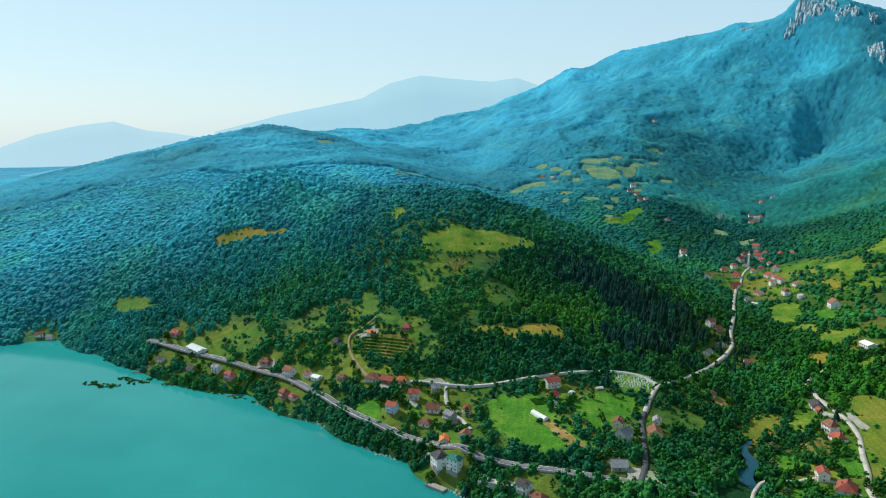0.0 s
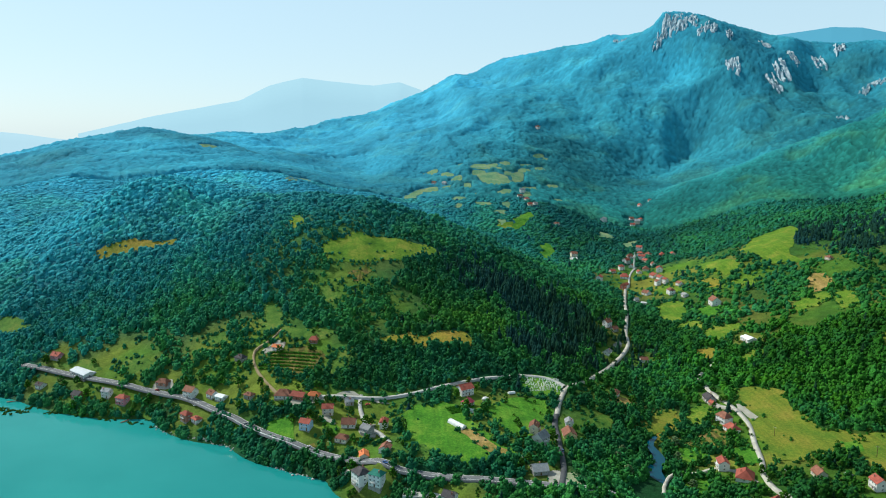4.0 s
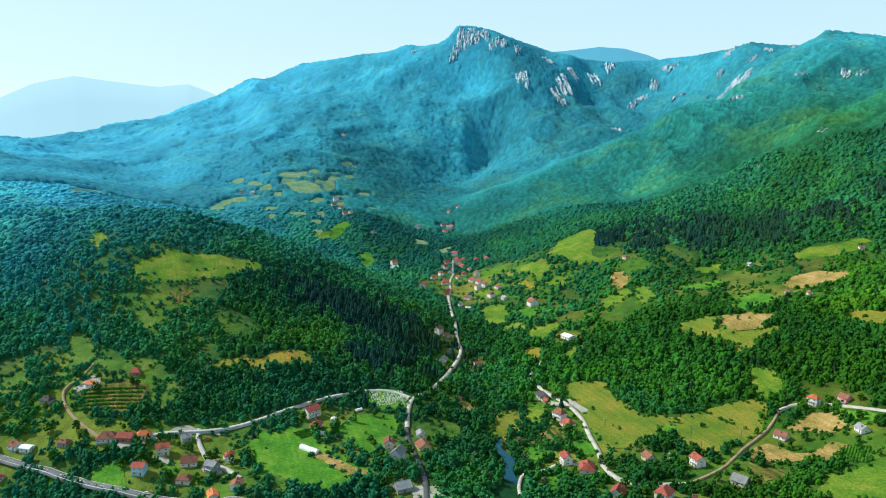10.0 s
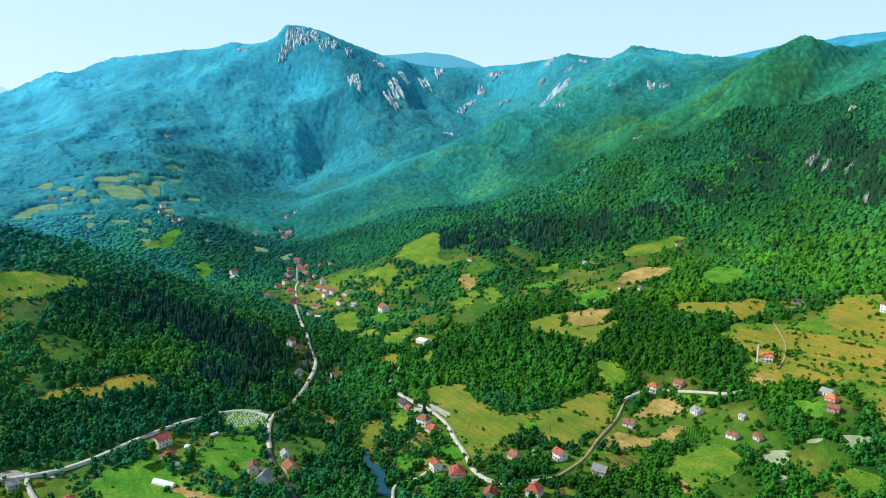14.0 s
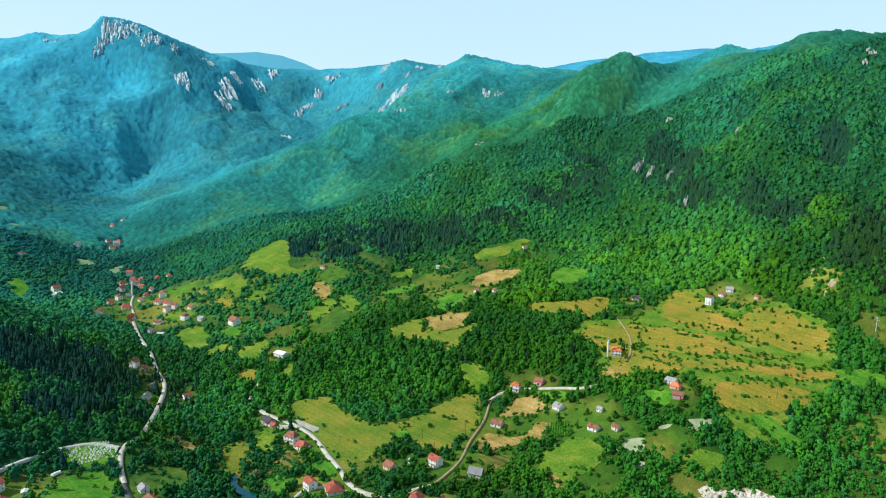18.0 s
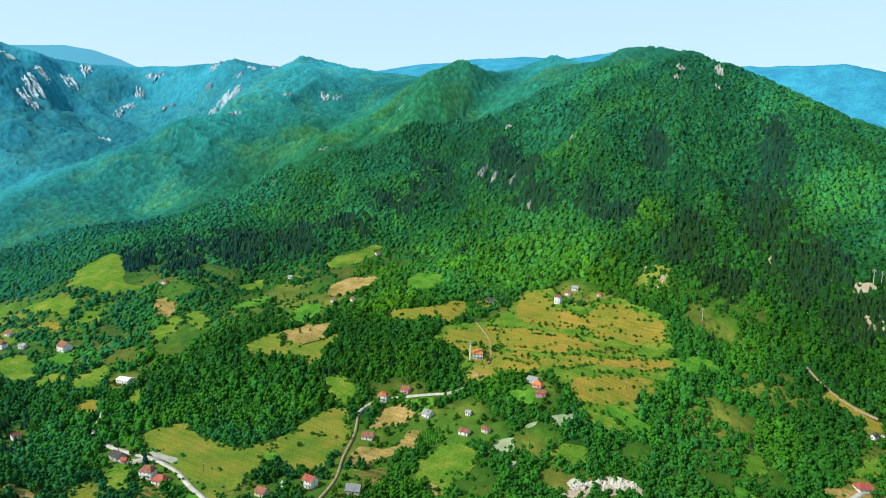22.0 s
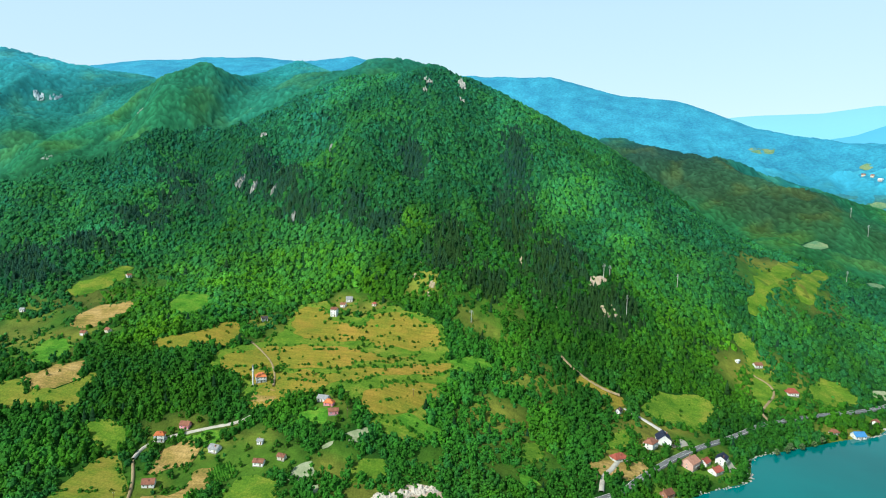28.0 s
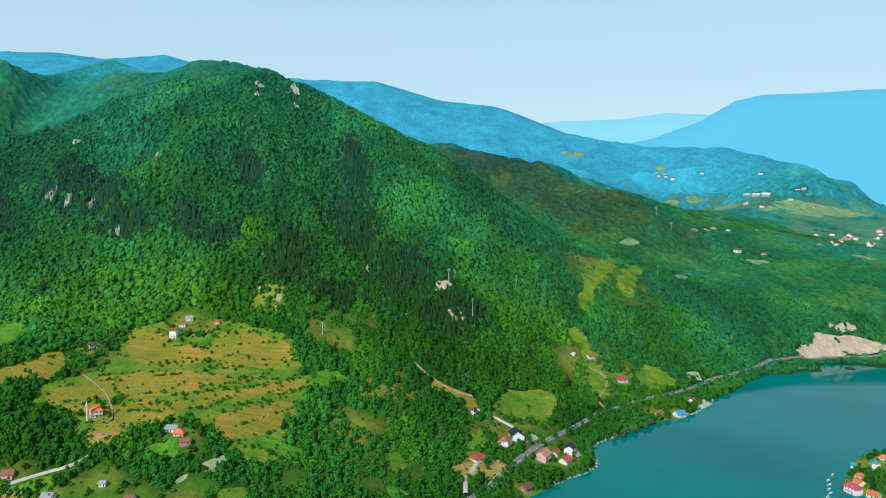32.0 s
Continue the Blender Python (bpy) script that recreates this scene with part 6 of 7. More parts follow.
rgb = rgb * (1 + (fresh * (0.25 + 0.75 * strength))[:, None] * np.array((0.55, 0.28, -0.15)))
# young: warm sunlit patches painted into the leaf colour of some slopes
young = np.zeros(len(spots))
for px, py, rx, ry in ((730, 470, 85, 150), (650, 640, 110, 60), (820, 330, 40, 40), (560, 560, 60, 45), (760, -60, 90, 60), (-60, 700, 80, 60), (20, 690, 60, 45)):
    young = np.maximum(young, np.clip(1.5 - 1.2 * np.hypot((spots[:, 0] - px) / rx, (spots[:, 1] - py) / ry), 0, 1))
young = np.clip(young * (0.45 + 1.1 * vnoise(spots[:, 0] / 40, spots[:, 1] / 40, 64)), 0, 1)
rgb = rgb * (1 + young[:, None] * np.array((0.95, 0.45, -0.2)))
# haze towards the lake side is painted in as a paler leaf colour
haze_lift = 0.44 * np.clip((distance - 640) / 360, 0, 1) * np.clip((260 - spots[:, 0]) / 250, 0, 1) + 0.30 * np.clip((-60 - spots[:, 0]) / 260, 0, 1) * np.clip((distance - 600) / 300, 0, 1)
rgb = rgb * (1 + haze_lift[:, None])
tint_ = np.c_[rgb, 0.25 + 0.75 * strength]
needles = tone_at(cool) * (1 + 0.6 * haze_lift[:, None]) * np.where(spots[:, :1] > 600, np.array((0.62, 0.44, 0.62)), np.array((0.38, 0.36, 0.62))) + np.array((0.002, 0.0, 0.006))
needles = np.c_[needles * np.exp(0.8 * single)[:, None], np.full(len(spots), 0.6)]
places = np.c_[spots[:, :2], sz - 0.5]
near_shapes = [clump(k, 7) for k in range(14)]
lush_shapes = [clump(80 + k, 5) for k in range(12)]
plain_shapes = [clump(20 + k, 2, 1.15, (0.4, 0.6)) for k in range(14)]
fir_shapes = [fir(60 + k) for k in range(7)]
WOODS = (("oak_wood", "dense sunlit green broadleaf woodland canopy"), ("beech_wood", "deep green broadleaf woodland on the slopes"),
         ("hill_wood", "green woodland on the valley sides, cooled by painted haze"),
         ("mountain_wood", "mountain woodland on steep slopes, blue-green with painted haze"), ("far_wood", "woodland on high slopes, pale blue-green with painted haze"), ("rim_wood", "woodland on the farthest ridge, blue with painted haze"))
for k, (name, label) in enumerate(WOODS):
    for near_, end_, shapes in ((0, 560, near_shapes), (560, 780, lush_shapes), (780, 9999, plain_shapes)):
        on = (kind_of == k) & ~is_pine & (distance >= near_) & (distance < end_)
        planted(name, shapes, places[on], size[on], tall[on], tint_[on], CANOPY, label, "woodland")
close = np.where(is_pine & (pines > 0.35))[0]
beside = places[close] + np.c_[rng.normal(0, 2.4, (len(close), 2)), np.zeros(len(close))]
beside[:, 2] = height(beside[:, 0], beside[:, 1]) - 0.5
planted("pine_wood", fir_shapes, np.r_[places[is_pine], beside], np.r_[size[is_pine], size[close] * 0.9] * 0.72, np.r_[tall[is_pine], tall[close]] * 0.92, np.r_[needles[is_pine], needles[close] * (1.12, 1.12, 1.1, 1)], CANOPY, "dark green pine stand", "woodland")

# far woods: one closed canopy of crown tops, uneven in height and tone, over every slope that the camera sees
def in_sight(x, y, z):
    """Whether a place can be seen from points on the camera's path."""
    seen_ = np.zeros(len(x), bool)
    for ex, ey, ez in ((-20.0, 10.0, 240.0), (-110.0, 90.0, 258.0), (-120.0, 160.0, 276.0)):
        ang, far__ = np.radians(np.arange(-75, 140, 0.25)), np.arange(150, 3000, 12.0)
        ga, gr = np.meshgrid(ang, far__, indexing="ij")
        rise_ = (np.maximum(height(ex + np.sin(ga) * gr, ey + np.cos(ga) * gr), 0) - ez) / gr
        rise_ = np.maximum.accumulate(rise_, axis=1)
        a_, r_ = np.arctan2(x - ex, y - ey), np.hypot(x - ex, y - ey)
        ka = np.clip(np.round((a_ - ang[0]) / (ang[1] - ang[0])).astype(int), 0, len(ang) - 1)
        kr = np.clip(((r_ - 60 - far__[0]) / 12).astype(int), 0, len(far__) - 1)
        seen_ |= (z + 10 - ez) / r_ > rise_[ka, kr]
    return seen_


def far_canopy(label, azimuth_a, azimuth_b, near_, end_, step):
    """A sheet of crown tops between two distances from the camera's path."""
    xs = np.arange(-end_, end_, step)
    x, y = np.meshgrid(xs, xs)
    x = x + CAMERA_ZONE[0] + rng.uniform(-0.38, 0.38, x.shape) * step
    y = y + CAMERA_ZONE[1] + rng.uniform(-0.38, 0.38, y.shape) * step
    d, az_ = np.hypot(x - CAMERA_ZONE[0], y - CAMERA_ZONE[1]), np.degrees(np.arctan2(x - CAMERA_ZONE[0], y - CAMERA_ZONE[1]))
    ok = (d > near_) & (d < end_) & (az_ > azimuth_a) & (az_ < azimuth_b)
    z = np.where(ok, 0.0, -50.0)
    z[ok] = height(x[ok], y[ok])
    ok &= z > 1.0
    ok[ok] = in_sight(x[ok], y[ok], z[ok])
    for ring in FIELDS:
        near_ring = ok & (np.hypot(x - ring.mean(0)[0], y - ring.mean(0)[1]) < np.ptp(ring, axis=0).max())
        ok[near_ring] &= ~inside(x[near_ring], y[near_ring], ring)
    for hx, hy in HOUSES:
        ok &= (x - hx) ** 2 + (y - hy) ** 2 > 110
    open_ = (x > 1480) & (y < -560) & (z < 230) & (fbm(x, y, 70, 3, 44) < 0.50)
    ok &= ~open_
    full = ok[:-1, :-1] & ok[1:, :-1] & ok[:-1, 1:] & ok[1:, 1:]
    ids = np.arange(x.size).reshape(x.shape)
    faces = np.stack([ids[:-1, :-1], ids[:-1, 1:], ids[1:, 1:], ids[1:, :-1]], -1)[full]
    around = np.zeros(x.shape, int)
    around[:-1, :-1] += full
    around[1:, :-1] += full
    around[:-1, 1:] += full
    around[1:, 1:] += full
    used, back = np.unique(faces, return_inverse=True)
    rim = around.ravel()[used] < 4
    x, y, z, d = x.ravel()[used], y.ravel()[used], z.ravel()[used], d.ravel()[used]
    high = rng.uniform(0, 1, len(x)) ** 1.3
    gx_, gy_ = (height(x + 12, y) - height(x - 12, y)) / 24, (height(x, y + 12) - height(x, y - 12)) / 24
    # the canopy colour takes the same painted distance haze
    haze_ = haze_share(x, y, d) + 0.10 * (fbm(x, y, 90, 3, 51) - 0.5)
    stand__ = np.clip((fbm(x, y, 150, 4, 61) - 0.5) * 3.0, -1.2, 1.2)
    # shade is painted in: high crown tops lighter, hollows between them darker
    tone_ = tone_at(haze_) * np.exp(0.34 * stand__ + (0.75 * (high - 0.45) + rng.normal(0, 0.10, len(x))) * np.clip(1.25 - 0.7 * haze_, 0.4, 1.2))[:, None]
    warm_ = np.clip((fbm(x, y, 60, 3, 62) - 0.52) * 5, 0, 1)[:, None] * np.array((0.9, 0.16, -0.18)) * np.clip(1.25 - haze_, 0.25, 1)[:, None]
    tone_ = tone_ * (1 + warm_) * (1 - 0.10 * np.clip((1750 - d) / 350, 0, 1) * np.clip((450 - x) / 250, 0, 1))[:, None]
    along, across = (x - 1500) * 0.68 + (y + 210) * 0.73, -(x - 1500) * 0.73 + (y + 210) * 0.68
    dark_ = np.clip(2.2 - 1.7 * np.hypot(along / 330, across / 125) + 0.9 * (fbm(x, y, 60, 3, 66) - 0.5), 0, 1)[:, None]
    tone_ = tone_ * (1 - dark_ + dark_ * np.array((1.25, 0.58, 0.62)))
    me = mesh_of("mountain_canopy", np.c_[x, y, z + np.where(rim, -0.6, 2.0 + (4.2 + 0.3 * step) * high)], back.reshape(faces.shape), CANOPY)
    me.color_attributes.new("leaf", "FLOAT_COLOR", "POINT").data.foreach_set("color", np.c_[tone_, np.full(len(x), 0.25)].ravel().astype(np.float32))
    me.attributes.new("slope", "FLOAT_VECTOR", "POINT").data.foreach_set("vector", np.c_[-gx_, -gy_, np.ones(len(x))].ravel().astype(np.float32))
    tagged(new("mountain_canopy", me), label, "woodland", kind="stuff")


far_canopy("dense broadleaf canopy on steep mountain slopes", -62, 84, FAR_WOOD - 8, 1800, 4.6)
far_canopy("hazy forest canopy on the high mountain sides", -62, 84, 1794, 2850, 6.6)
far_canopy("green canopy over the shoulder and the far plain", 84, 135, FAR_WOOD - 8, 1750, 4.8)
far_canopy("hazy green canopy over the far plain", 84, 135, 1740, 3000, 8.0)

# bushes along the edges of the fields and on the banks between the terraces
bx, by = [], []
for ring in FIELDS:
    if math.hypot(*(ring.mean(0) - CAMERA_ZONE)) > 950:
        continue
    rim = np.concatenate([ring + (q - ring) * f_ for q, f_ in ((np.roll(ring, -1, 0), 0.0), (np.roll(ring, -1, 0), 0.5))])
    keep_ = rng.random(len(rim)) < 0.15 + 0.75 * (vnoise(rim[:, 0] / 16, rim[:, 1] / 16, 71) > 0.45)
    rim = rim[keep_] + rng.normal(0, 2.2, (keep_.sum(), 2))
    spread_ = np.ptp(ring, axis=0)
    inner = ring.min(0) + rng.random((int(spread_[0] * spread_[1] / 9), 2)) * spread_
    step_ = height(inner[:, 0], inner[:, 1]) % 7.5
    good = inside(inner[:, 0], inner[:, 1], ring) & (((step_ < 0.5) & (vnoise(inner[:, 0] / 15, inner[:, 1] / 15, 72) > 0.58)) | (rng.random(len(inner)) < 0.004))
    bx.append(np.r_[rim, inner[good]])
# loose shrubs over the rough grass above the lakeside village
wild = np.c_[rng.uniform(-340, 130, 5200), rng.uniform(440, 760, 5200)]
wi_, wj_ = ((wild[:, 0] - MX) / MSTEP).astype(int), ((wild[:, 1] - MY) / MSTEP).astype(int)
bx.append(wild[(THIN[wj_, wi_] > 0.25) & ~BARE[wj_, wi_] & (vnoise(wild[:, 0] / 14, wild[:, 1] / 14, 77) > 0.42)][:1500])
bx = np.concatenate(bx)
bi_, bj_ = ((bx[:, 0] - MX) / MSTEP).astype(int), ((bx[:, 1] - MY) / MSTEP).astype(int)
bx = bx[~PAVED[np.clip(bj_, 0, 799), np.clip(bi_, 0, 619)]]
bd = np.hypot(*(bx - CAMERA_ZONE).T)
btone = tone_at(haze_share(bx[:, 0], bx[:, 1], bd)) * np.exp(rng.normal(0, 0.3, len(bx)))[:, None] * np.array((1.25, 1.1, 1.0))
planted("bushes", near_shapes, np.c_[bx, height(bx[:, 0], bx[:, 1]) + 0.1], rng.uniform(0.7, 2.0, len(bx)), rng.uniform(0.7, 1.1, len(bx)), np.c_[btone, np.full(len(bx), 0.9)], CANOPY, "low green bushes along field edges and terrace banks", "bushes")

# soil beneath and between the trees, tree shade and distance haze painted in
gd = np.hypot(gxx - CAMERA_ZONE[0], gyy - CAMERA_ZONE[1])
ground_haze = haze_share(gxx, gyy, gd)
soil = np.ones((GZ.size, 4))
tree_shade = np.clip(0.55 + (ground_haze - 0.2) * 0.65, 0.55, 0.9)
soil[:, :3] = tone_at(ground_haze.ravel()) * tree_shade.ravel()[:, None]
gi_, gj_ = np.clip(((gxx - MX) / MSTEP).astype(int), 0, 619), np.clip(((gyy - MY) / MSTEP).astype(int), 0, 799)
grass = np.where((gxx > MX) & (gxx < MX + 1857) & (gyy > MY) & (gyy < MY + 2397), THIN[gj_, gi_], 0)
grass = np.clip(1.7 * grass * (0.5 + fbm(gxx, gyy, 66, 3, 42)), 0, 1).ravel()[:, None]
lakeside = (np.clip((150 - gxx) / 120, 0, 1) * np.clip((gyy - 330) / 90, 0, 1)).ravel()[:, None]
dry_ = np.clip((fbm(gxx, gyy, 48, 4, 46).ravel() - 0.40) * 4.5, 0, 1)[:, None] * (1 - 0.45 * lakeside)
soil[:, :3] = soil[:, :3] * (1 - grass) + (np.array((0.085, 0.180, 0.018)) * (1 - dry_) + np.array((0.205, 0.215, 0.034)) * dry_) * grass
plain_ = (np.clip((gxx - 1450) / 120, 0, 1) * np.clip((-540 - gyy) / 120, 0, 1) * np.clip((250 - GZ) / 60, 0, 1)).ravel()[:, None]
soil[:, :3] = soil[:, :3] * (1 - plain_) + np.array((0.070, 0.20, 0.125)) * plain_
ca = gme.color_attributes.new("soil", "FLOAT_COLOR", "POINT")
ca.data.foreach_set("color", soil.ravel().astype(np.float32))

# rows of crops and young fruit trees in the gardens
def crop_rows(x, y, turn, long, wide, gap, size, label):
    c, q = math.cos(radians(turn)), math.sin(radians(turn))
    u, w_ = np.meshgrid(np.arange(-long / 2, long / 2, size * 1.7), np.arange(-wide / 2, wide / 2, gap))
    u, w_ = u.ravel() + rng.normal(0, 0.15, u.size), w_.ravel() + rng.normal(0, 0.1, u.size)
    px, py = x + c * u - q * w_, y + q * u + c * w_
    tone_ = np.tile((0.035, 0.15, 0.012, 0.8), (len(px), 1)) * np.exp(rng.normal(0, 0.18, (len(px), 1)))
    planted("crop_rows", lush_shapes, np.c_[px, py, height(px, py) + 0.5], np.full(len(px), size) * rng.uniform(0.75, 1.2, len(px)), np.full(len(px), 0.8), tone_, CANOPY, label, "crops")


crop_rows(380, 389, 35, 24, 17, 2.0, 0.6, "bright green vegetable rows in a hillside garden")
crop_rows(-138, 613, -10, 46, 30, 5.0, 1.1, "rows of young fruit trees in a terraced garden")
crop_rows(192, 515, 30, 16, 10, 1.8, 0.55, "green vegetable rows beside a farmhouse")
crop_rows(10, 545, 20, 24, 12, 2.2, 0.6, "rows of green crops on the lush field")

# ---------------------------------------------------------------- single trees
BARK = speckled("brown_bark", (0.045, 0.03, 0.02), (0.12, 0.085, 0.055), 0.6, fine=8.0, bump=0.6)
LEAF_LIGHT = leaves("garden_leaves", (0.020, 0.085, 0.006), (0.060, 0.165, 0.014), 0.5)
LEAF_SILVER = leaves("willow_leaves", (0.060, 0.120, 0.050), (0.13, 0.20, 0.10), 0.4)


def leafy(seed, balls, wide, base, top):
    """A crown of many small ragged leaf clumps round a few limbs, with gaps."""
    r = np.random.default_rng(seed)
    vs, fs = [], []
    for k in range(balls):
        u = (k + 0.5) / balls
        lift = base + (top - base) * u
        reach = wide * math.sin(math.pi * (0.18 + 0.80 * u)) * r.uniform(0.45, 1.0)
        a = 2.399 * k + r.uniform(-0.4, 0.4)
        size = wide * r.uniform(0.24, 0.42)
        v = ICO * r.uniform(0.6, 1.3, (12, 1)) * size * (1, 1, 0.8) + (math.cos(a) * reach, math.sin(a) * reach, lift)
        vs.append(v)
        fs.append(ICO_FACES + 12 * k)
    return np.concatenate(vs), np.concatenate(fs)


def trunk_bm(seed, tall, thick):
    r = random.Random(seed)
    bm = bmesh.new()
    tube(bm, 0, 0, -1.0, 0.1, 0, tall * 0.55, thick, thick * 0.6, 7)
    for k in range(4):
        a = k * 1.6 + r.uniform(-0.3, 0.3)
        tube(bm, 0.08, 0, tall * (0.34 + 0.05 * k), math.cos(a) * tall * 0.22, math.sin(a) * tall * 0.22, tall * (0.62 + 0.05 * k), thick * 0.45, thick * 0.12, 5)
    return bm


TREE_KINDS = []
for k, (wide, base, top, balls, material, words) in enumerate(((2.4, 1.4, 5.6, 20, LEAF_LIGHT, "round light green garden tree"), (3.2, 1.8, 7.6, 26, OAK, "broad dark green deciduous tree"), (2.0, 1.2, 8.6, 24, LEAF_LIGHT, "tall slender green tree"),
                                                                 (1.6, 0.5, 3.0, 12, OAK, "low green bush on the grass"), (3.0, 1.4, 6.4, 24, LEAF_SILVER, "silvery willow tree by the water"), (2.8, 1.6, 6.8, 24, BEECH, "full green fruit tree"))):
    v, f = leafy(200 + k, balls, wide, base, top)
    crown = mesh_of("crown", v, f, material)
    trunk = bpy.data.meshes.new("trunk")
    bm = trunk_bm(k, top, 0.10 * wide)
    bm.to_mesh(trunk)
    bm.free()
    TREE_KINDS.append((crown, trunk, words))


def tree(kind, x, y, scale=1.0):
    crown, trunk, words = TREE_KINDS[kind]
    ob = thing("bush" if kind == 3 else "tree", x, y, float(max(height(x, y), 0.2)) + 0.1, rr.uniform(0, 360), words, "bush" if kind == 3 else "tree", "single trees and bushes")
    ob.scale = (scale,) * 3
    piece("trunk", trunk, BARK, ob, "brown tapered trunk")
    piece("crown", crown, None, ob, "ragged leafy crown")
    return ob


def open_spot(x, y, radius=2.0):
    return all((x - a) ** 2 + (y - b) ** 2 > (6.5 + radius) ** 2 for a, b in HOUSES)


lone = 0
for hx, hy in HOUSES:
    if math.hypot(hx + 60, hy - 75) > 800 or lone > 330:
        continue
    for _ in range(4):
        a, d = rr.uniform(0, 6.28), rr.uniform(9, 19)
        x, y = hx + d * math.cos(a), hy + d * math.sin(a)
        if open_spot(x, y) and height(x, y) > 0.8 and np.min(np.hypot(*(mr_line - (x, y)).T)) > 6:
            tree(rr.choice((0, 0, 1, 2, 3, 5)), x, y, rr.uniform(0.75, 1.2))
            lone += 1
# hedges and bushes between the hay terraces and over the meadows
for line in (((507, 435), (528, 410), (549, 357), (600, 324), (627, 258)), ((498, 402), (528, 357), (558, 309), (608, 258)), ((597, 393), (606, 336), (615, 300)), ((518, 294), (540, 267), (552, 252))):
    for x, y in course(line, 6.5):
        if rr.random() < 0.75:
            tree(3 if rr.random() < 0.8 else 0, x + rr.uniform(-1.5, 1.5), y + rr.uniform(-1.5, 1.5), rr.uniform(0.6, 1.0))
for cx, cy, rx, ry, n in ((638, 352, 27, 52, 16), (525, 322, 21, 27, 6), (312, 483, 51, 24, 9), (562, 495, 33, 27, 6), (645, 0, 21, 21, 2), (960, -202, 33, 30, 5), (450, 592, 24, 24, 3), (30, 525, 21, 24, 6), (68, 548, 15, 18, 5), (450, 262, 15, 21, 3)):
    for _ in range(n):
        tree(rr.choice((3, 3, 0)), cx + rr.uniform(-rx, rx), cy + rr.uniform(-ry, ry), rr.uniform(0.6, 1.0))
for x, y in ((117, 477), (126, 495), (168, 495), (174, 518), (162, 450), (120, 458), (135, 518), (630, -132), (618, -117), (606, -99), (597, -87), (615, -105), (642, -144)):
    tree(4, x, y, rr.uniform(0.9, 1.25))


# ---------------------------------------------------------------- poles and pylons
def pole(x, y, tall, label="weathered wooden utility pole with a cross-arm", material=None):
    ob = thing("utility_pole", x, y, float(height(x, y)) - 0.3, rr.uniform(0, 180), label, "utility pole", "utility poles")
    mast = bmesh.new()
    tube(mast, 0, 0, 0, 0, 0, tall, 0.19, 0.11, 8)
    part("mast", mast, material or WOOD, ob)
    part("cross_arm", boxed(-1.1, -0.08, tall - 0.75, 1.1, 0.08, tall - 0.6), STEEL, ob)
    for u in (-0.95, 0.0, 0.95):
        cap = bmesh.new()
        tube(cap, u, 0, tall - 0.6, u, 0, tall - 0.3, 0.07, 0.05, 6)
        part("insulator", cap, FRAME, ob, "pale ceramic insulator")


def pylon(x, y, tall):
    ob = thing("pylon", x, y, float(height(x, y)) - 0.5, rr.uniform(0, 90), "pale concrete power pylon with steel arms on the wooded slope", "pylon", "power pylons")
    mast = bmesh.new()
    tube(mast, 0, 0, 0, 0, 0, tall, 0.42, 0.24, 8)
    part("mast", mast, CONCRETE, ob)
    for k, (z, w) in enumerate(((tall - 3.4, 2.4), (tall - 1.9, 1.9), (tall - 0.5, 1.4))):
        part("arm", boxed(-w, -0.1, z, w, 0.1, z + 0.22), STEEL, ob)
        for u in (-w + 0.15, w - 0.15):
            string = bmesh.new()
            tube(string, u, 0, z, u, 0, z - 0.9, 0.08, 0.06, 6)
            part("insulator", string, FRAME, ob)


for x, y, h in ((759, 48, 26), (814, 74, 19), (820, 66, 18), (861, -26, 22), (1056, -309, 20), (1304, -432, 27), (1332, -410, 24), (666, 228, 15)):
    pylon(x, y, h)
for x, y in ((249, 513), (294, 448), (664, 226), (526, 240), (513, 262), (300, 468), (90, 518), (45, 450), (-15, 454), (-90, 495), (-150, 543), (-240, 597), (225, 450), (465, 93), (510, 51), (558, 18), (615, -36), (675, -99), (453, 308), (333, 450), (177, 630), (18, 528)):
    pole(x, y, rr.uniform(8, 10))

# ---------------------------------------------------------------- minarets, greenhouses, cemetery, boats, lakeside things
STONE_WHITE = speckled("white_stone", (0.60, 0.60, 0.57), (0.78, 0.78, 0.75), 1.5, bump=0.2)
LEAD, t, b = mat("grey_lead_sheet", 0.5, 0.3)
b.inputs["Base Color"].default_value = (0.22, 0.25, 0.27, 1)


def minaret(x, y, tall, thick):
    ob = thing("minaret", x, y, float(height(x, y)) - 0.5, 0, "slender white stone minaret with a pointed grey cap", "minaret", "minarets")
    shaft = bmesh.new()
    tube(shaft, 0, 0, 0, 0, 0, tall * 0.66, thick, thick * 0.86, 12)
    part("shaft", shaft, STONE_WHITE, ob)
    gallery = bmesh.new()
    tube(gallery, 0, 0, tall * 0.64, 0, 0, tall * 0.68, thick * 0.9, thick * 1.5, 12)
    tube(gallery, 0, 0, tall * 0.68, 0, 0, tall * 0.72, thick * 1.5, thick * 1.5, 12)
    part("gallery", gallery, STONE_WHITE, ob)
    upper = bmesh.new()
    tube(upper, 0, 0, tall * 0.68, 0, 0, tall * 0.84, thick * 0.75, thick * 0.7, 12)
    part("upper_shaft", upper, STONE_WHITE, ob)
    cap = bmesh.new()
    tube(cap, 0, 0, tall * 0.84, 0, 0, tall, thick * 0.85, 0.02, 12)
    part("cap", cap, LEAD, ob, "pointed grey cap")


minaret(296, 1041, 27, 1.4)
minaret(495, 414, 22, 0.8)
FOIL = speckled("milky_greenhouse_film", (0.66, 0.68, 0.68), (0.80, 0.82, 0.82), 2.0, bump=0.1, rough=0.4)


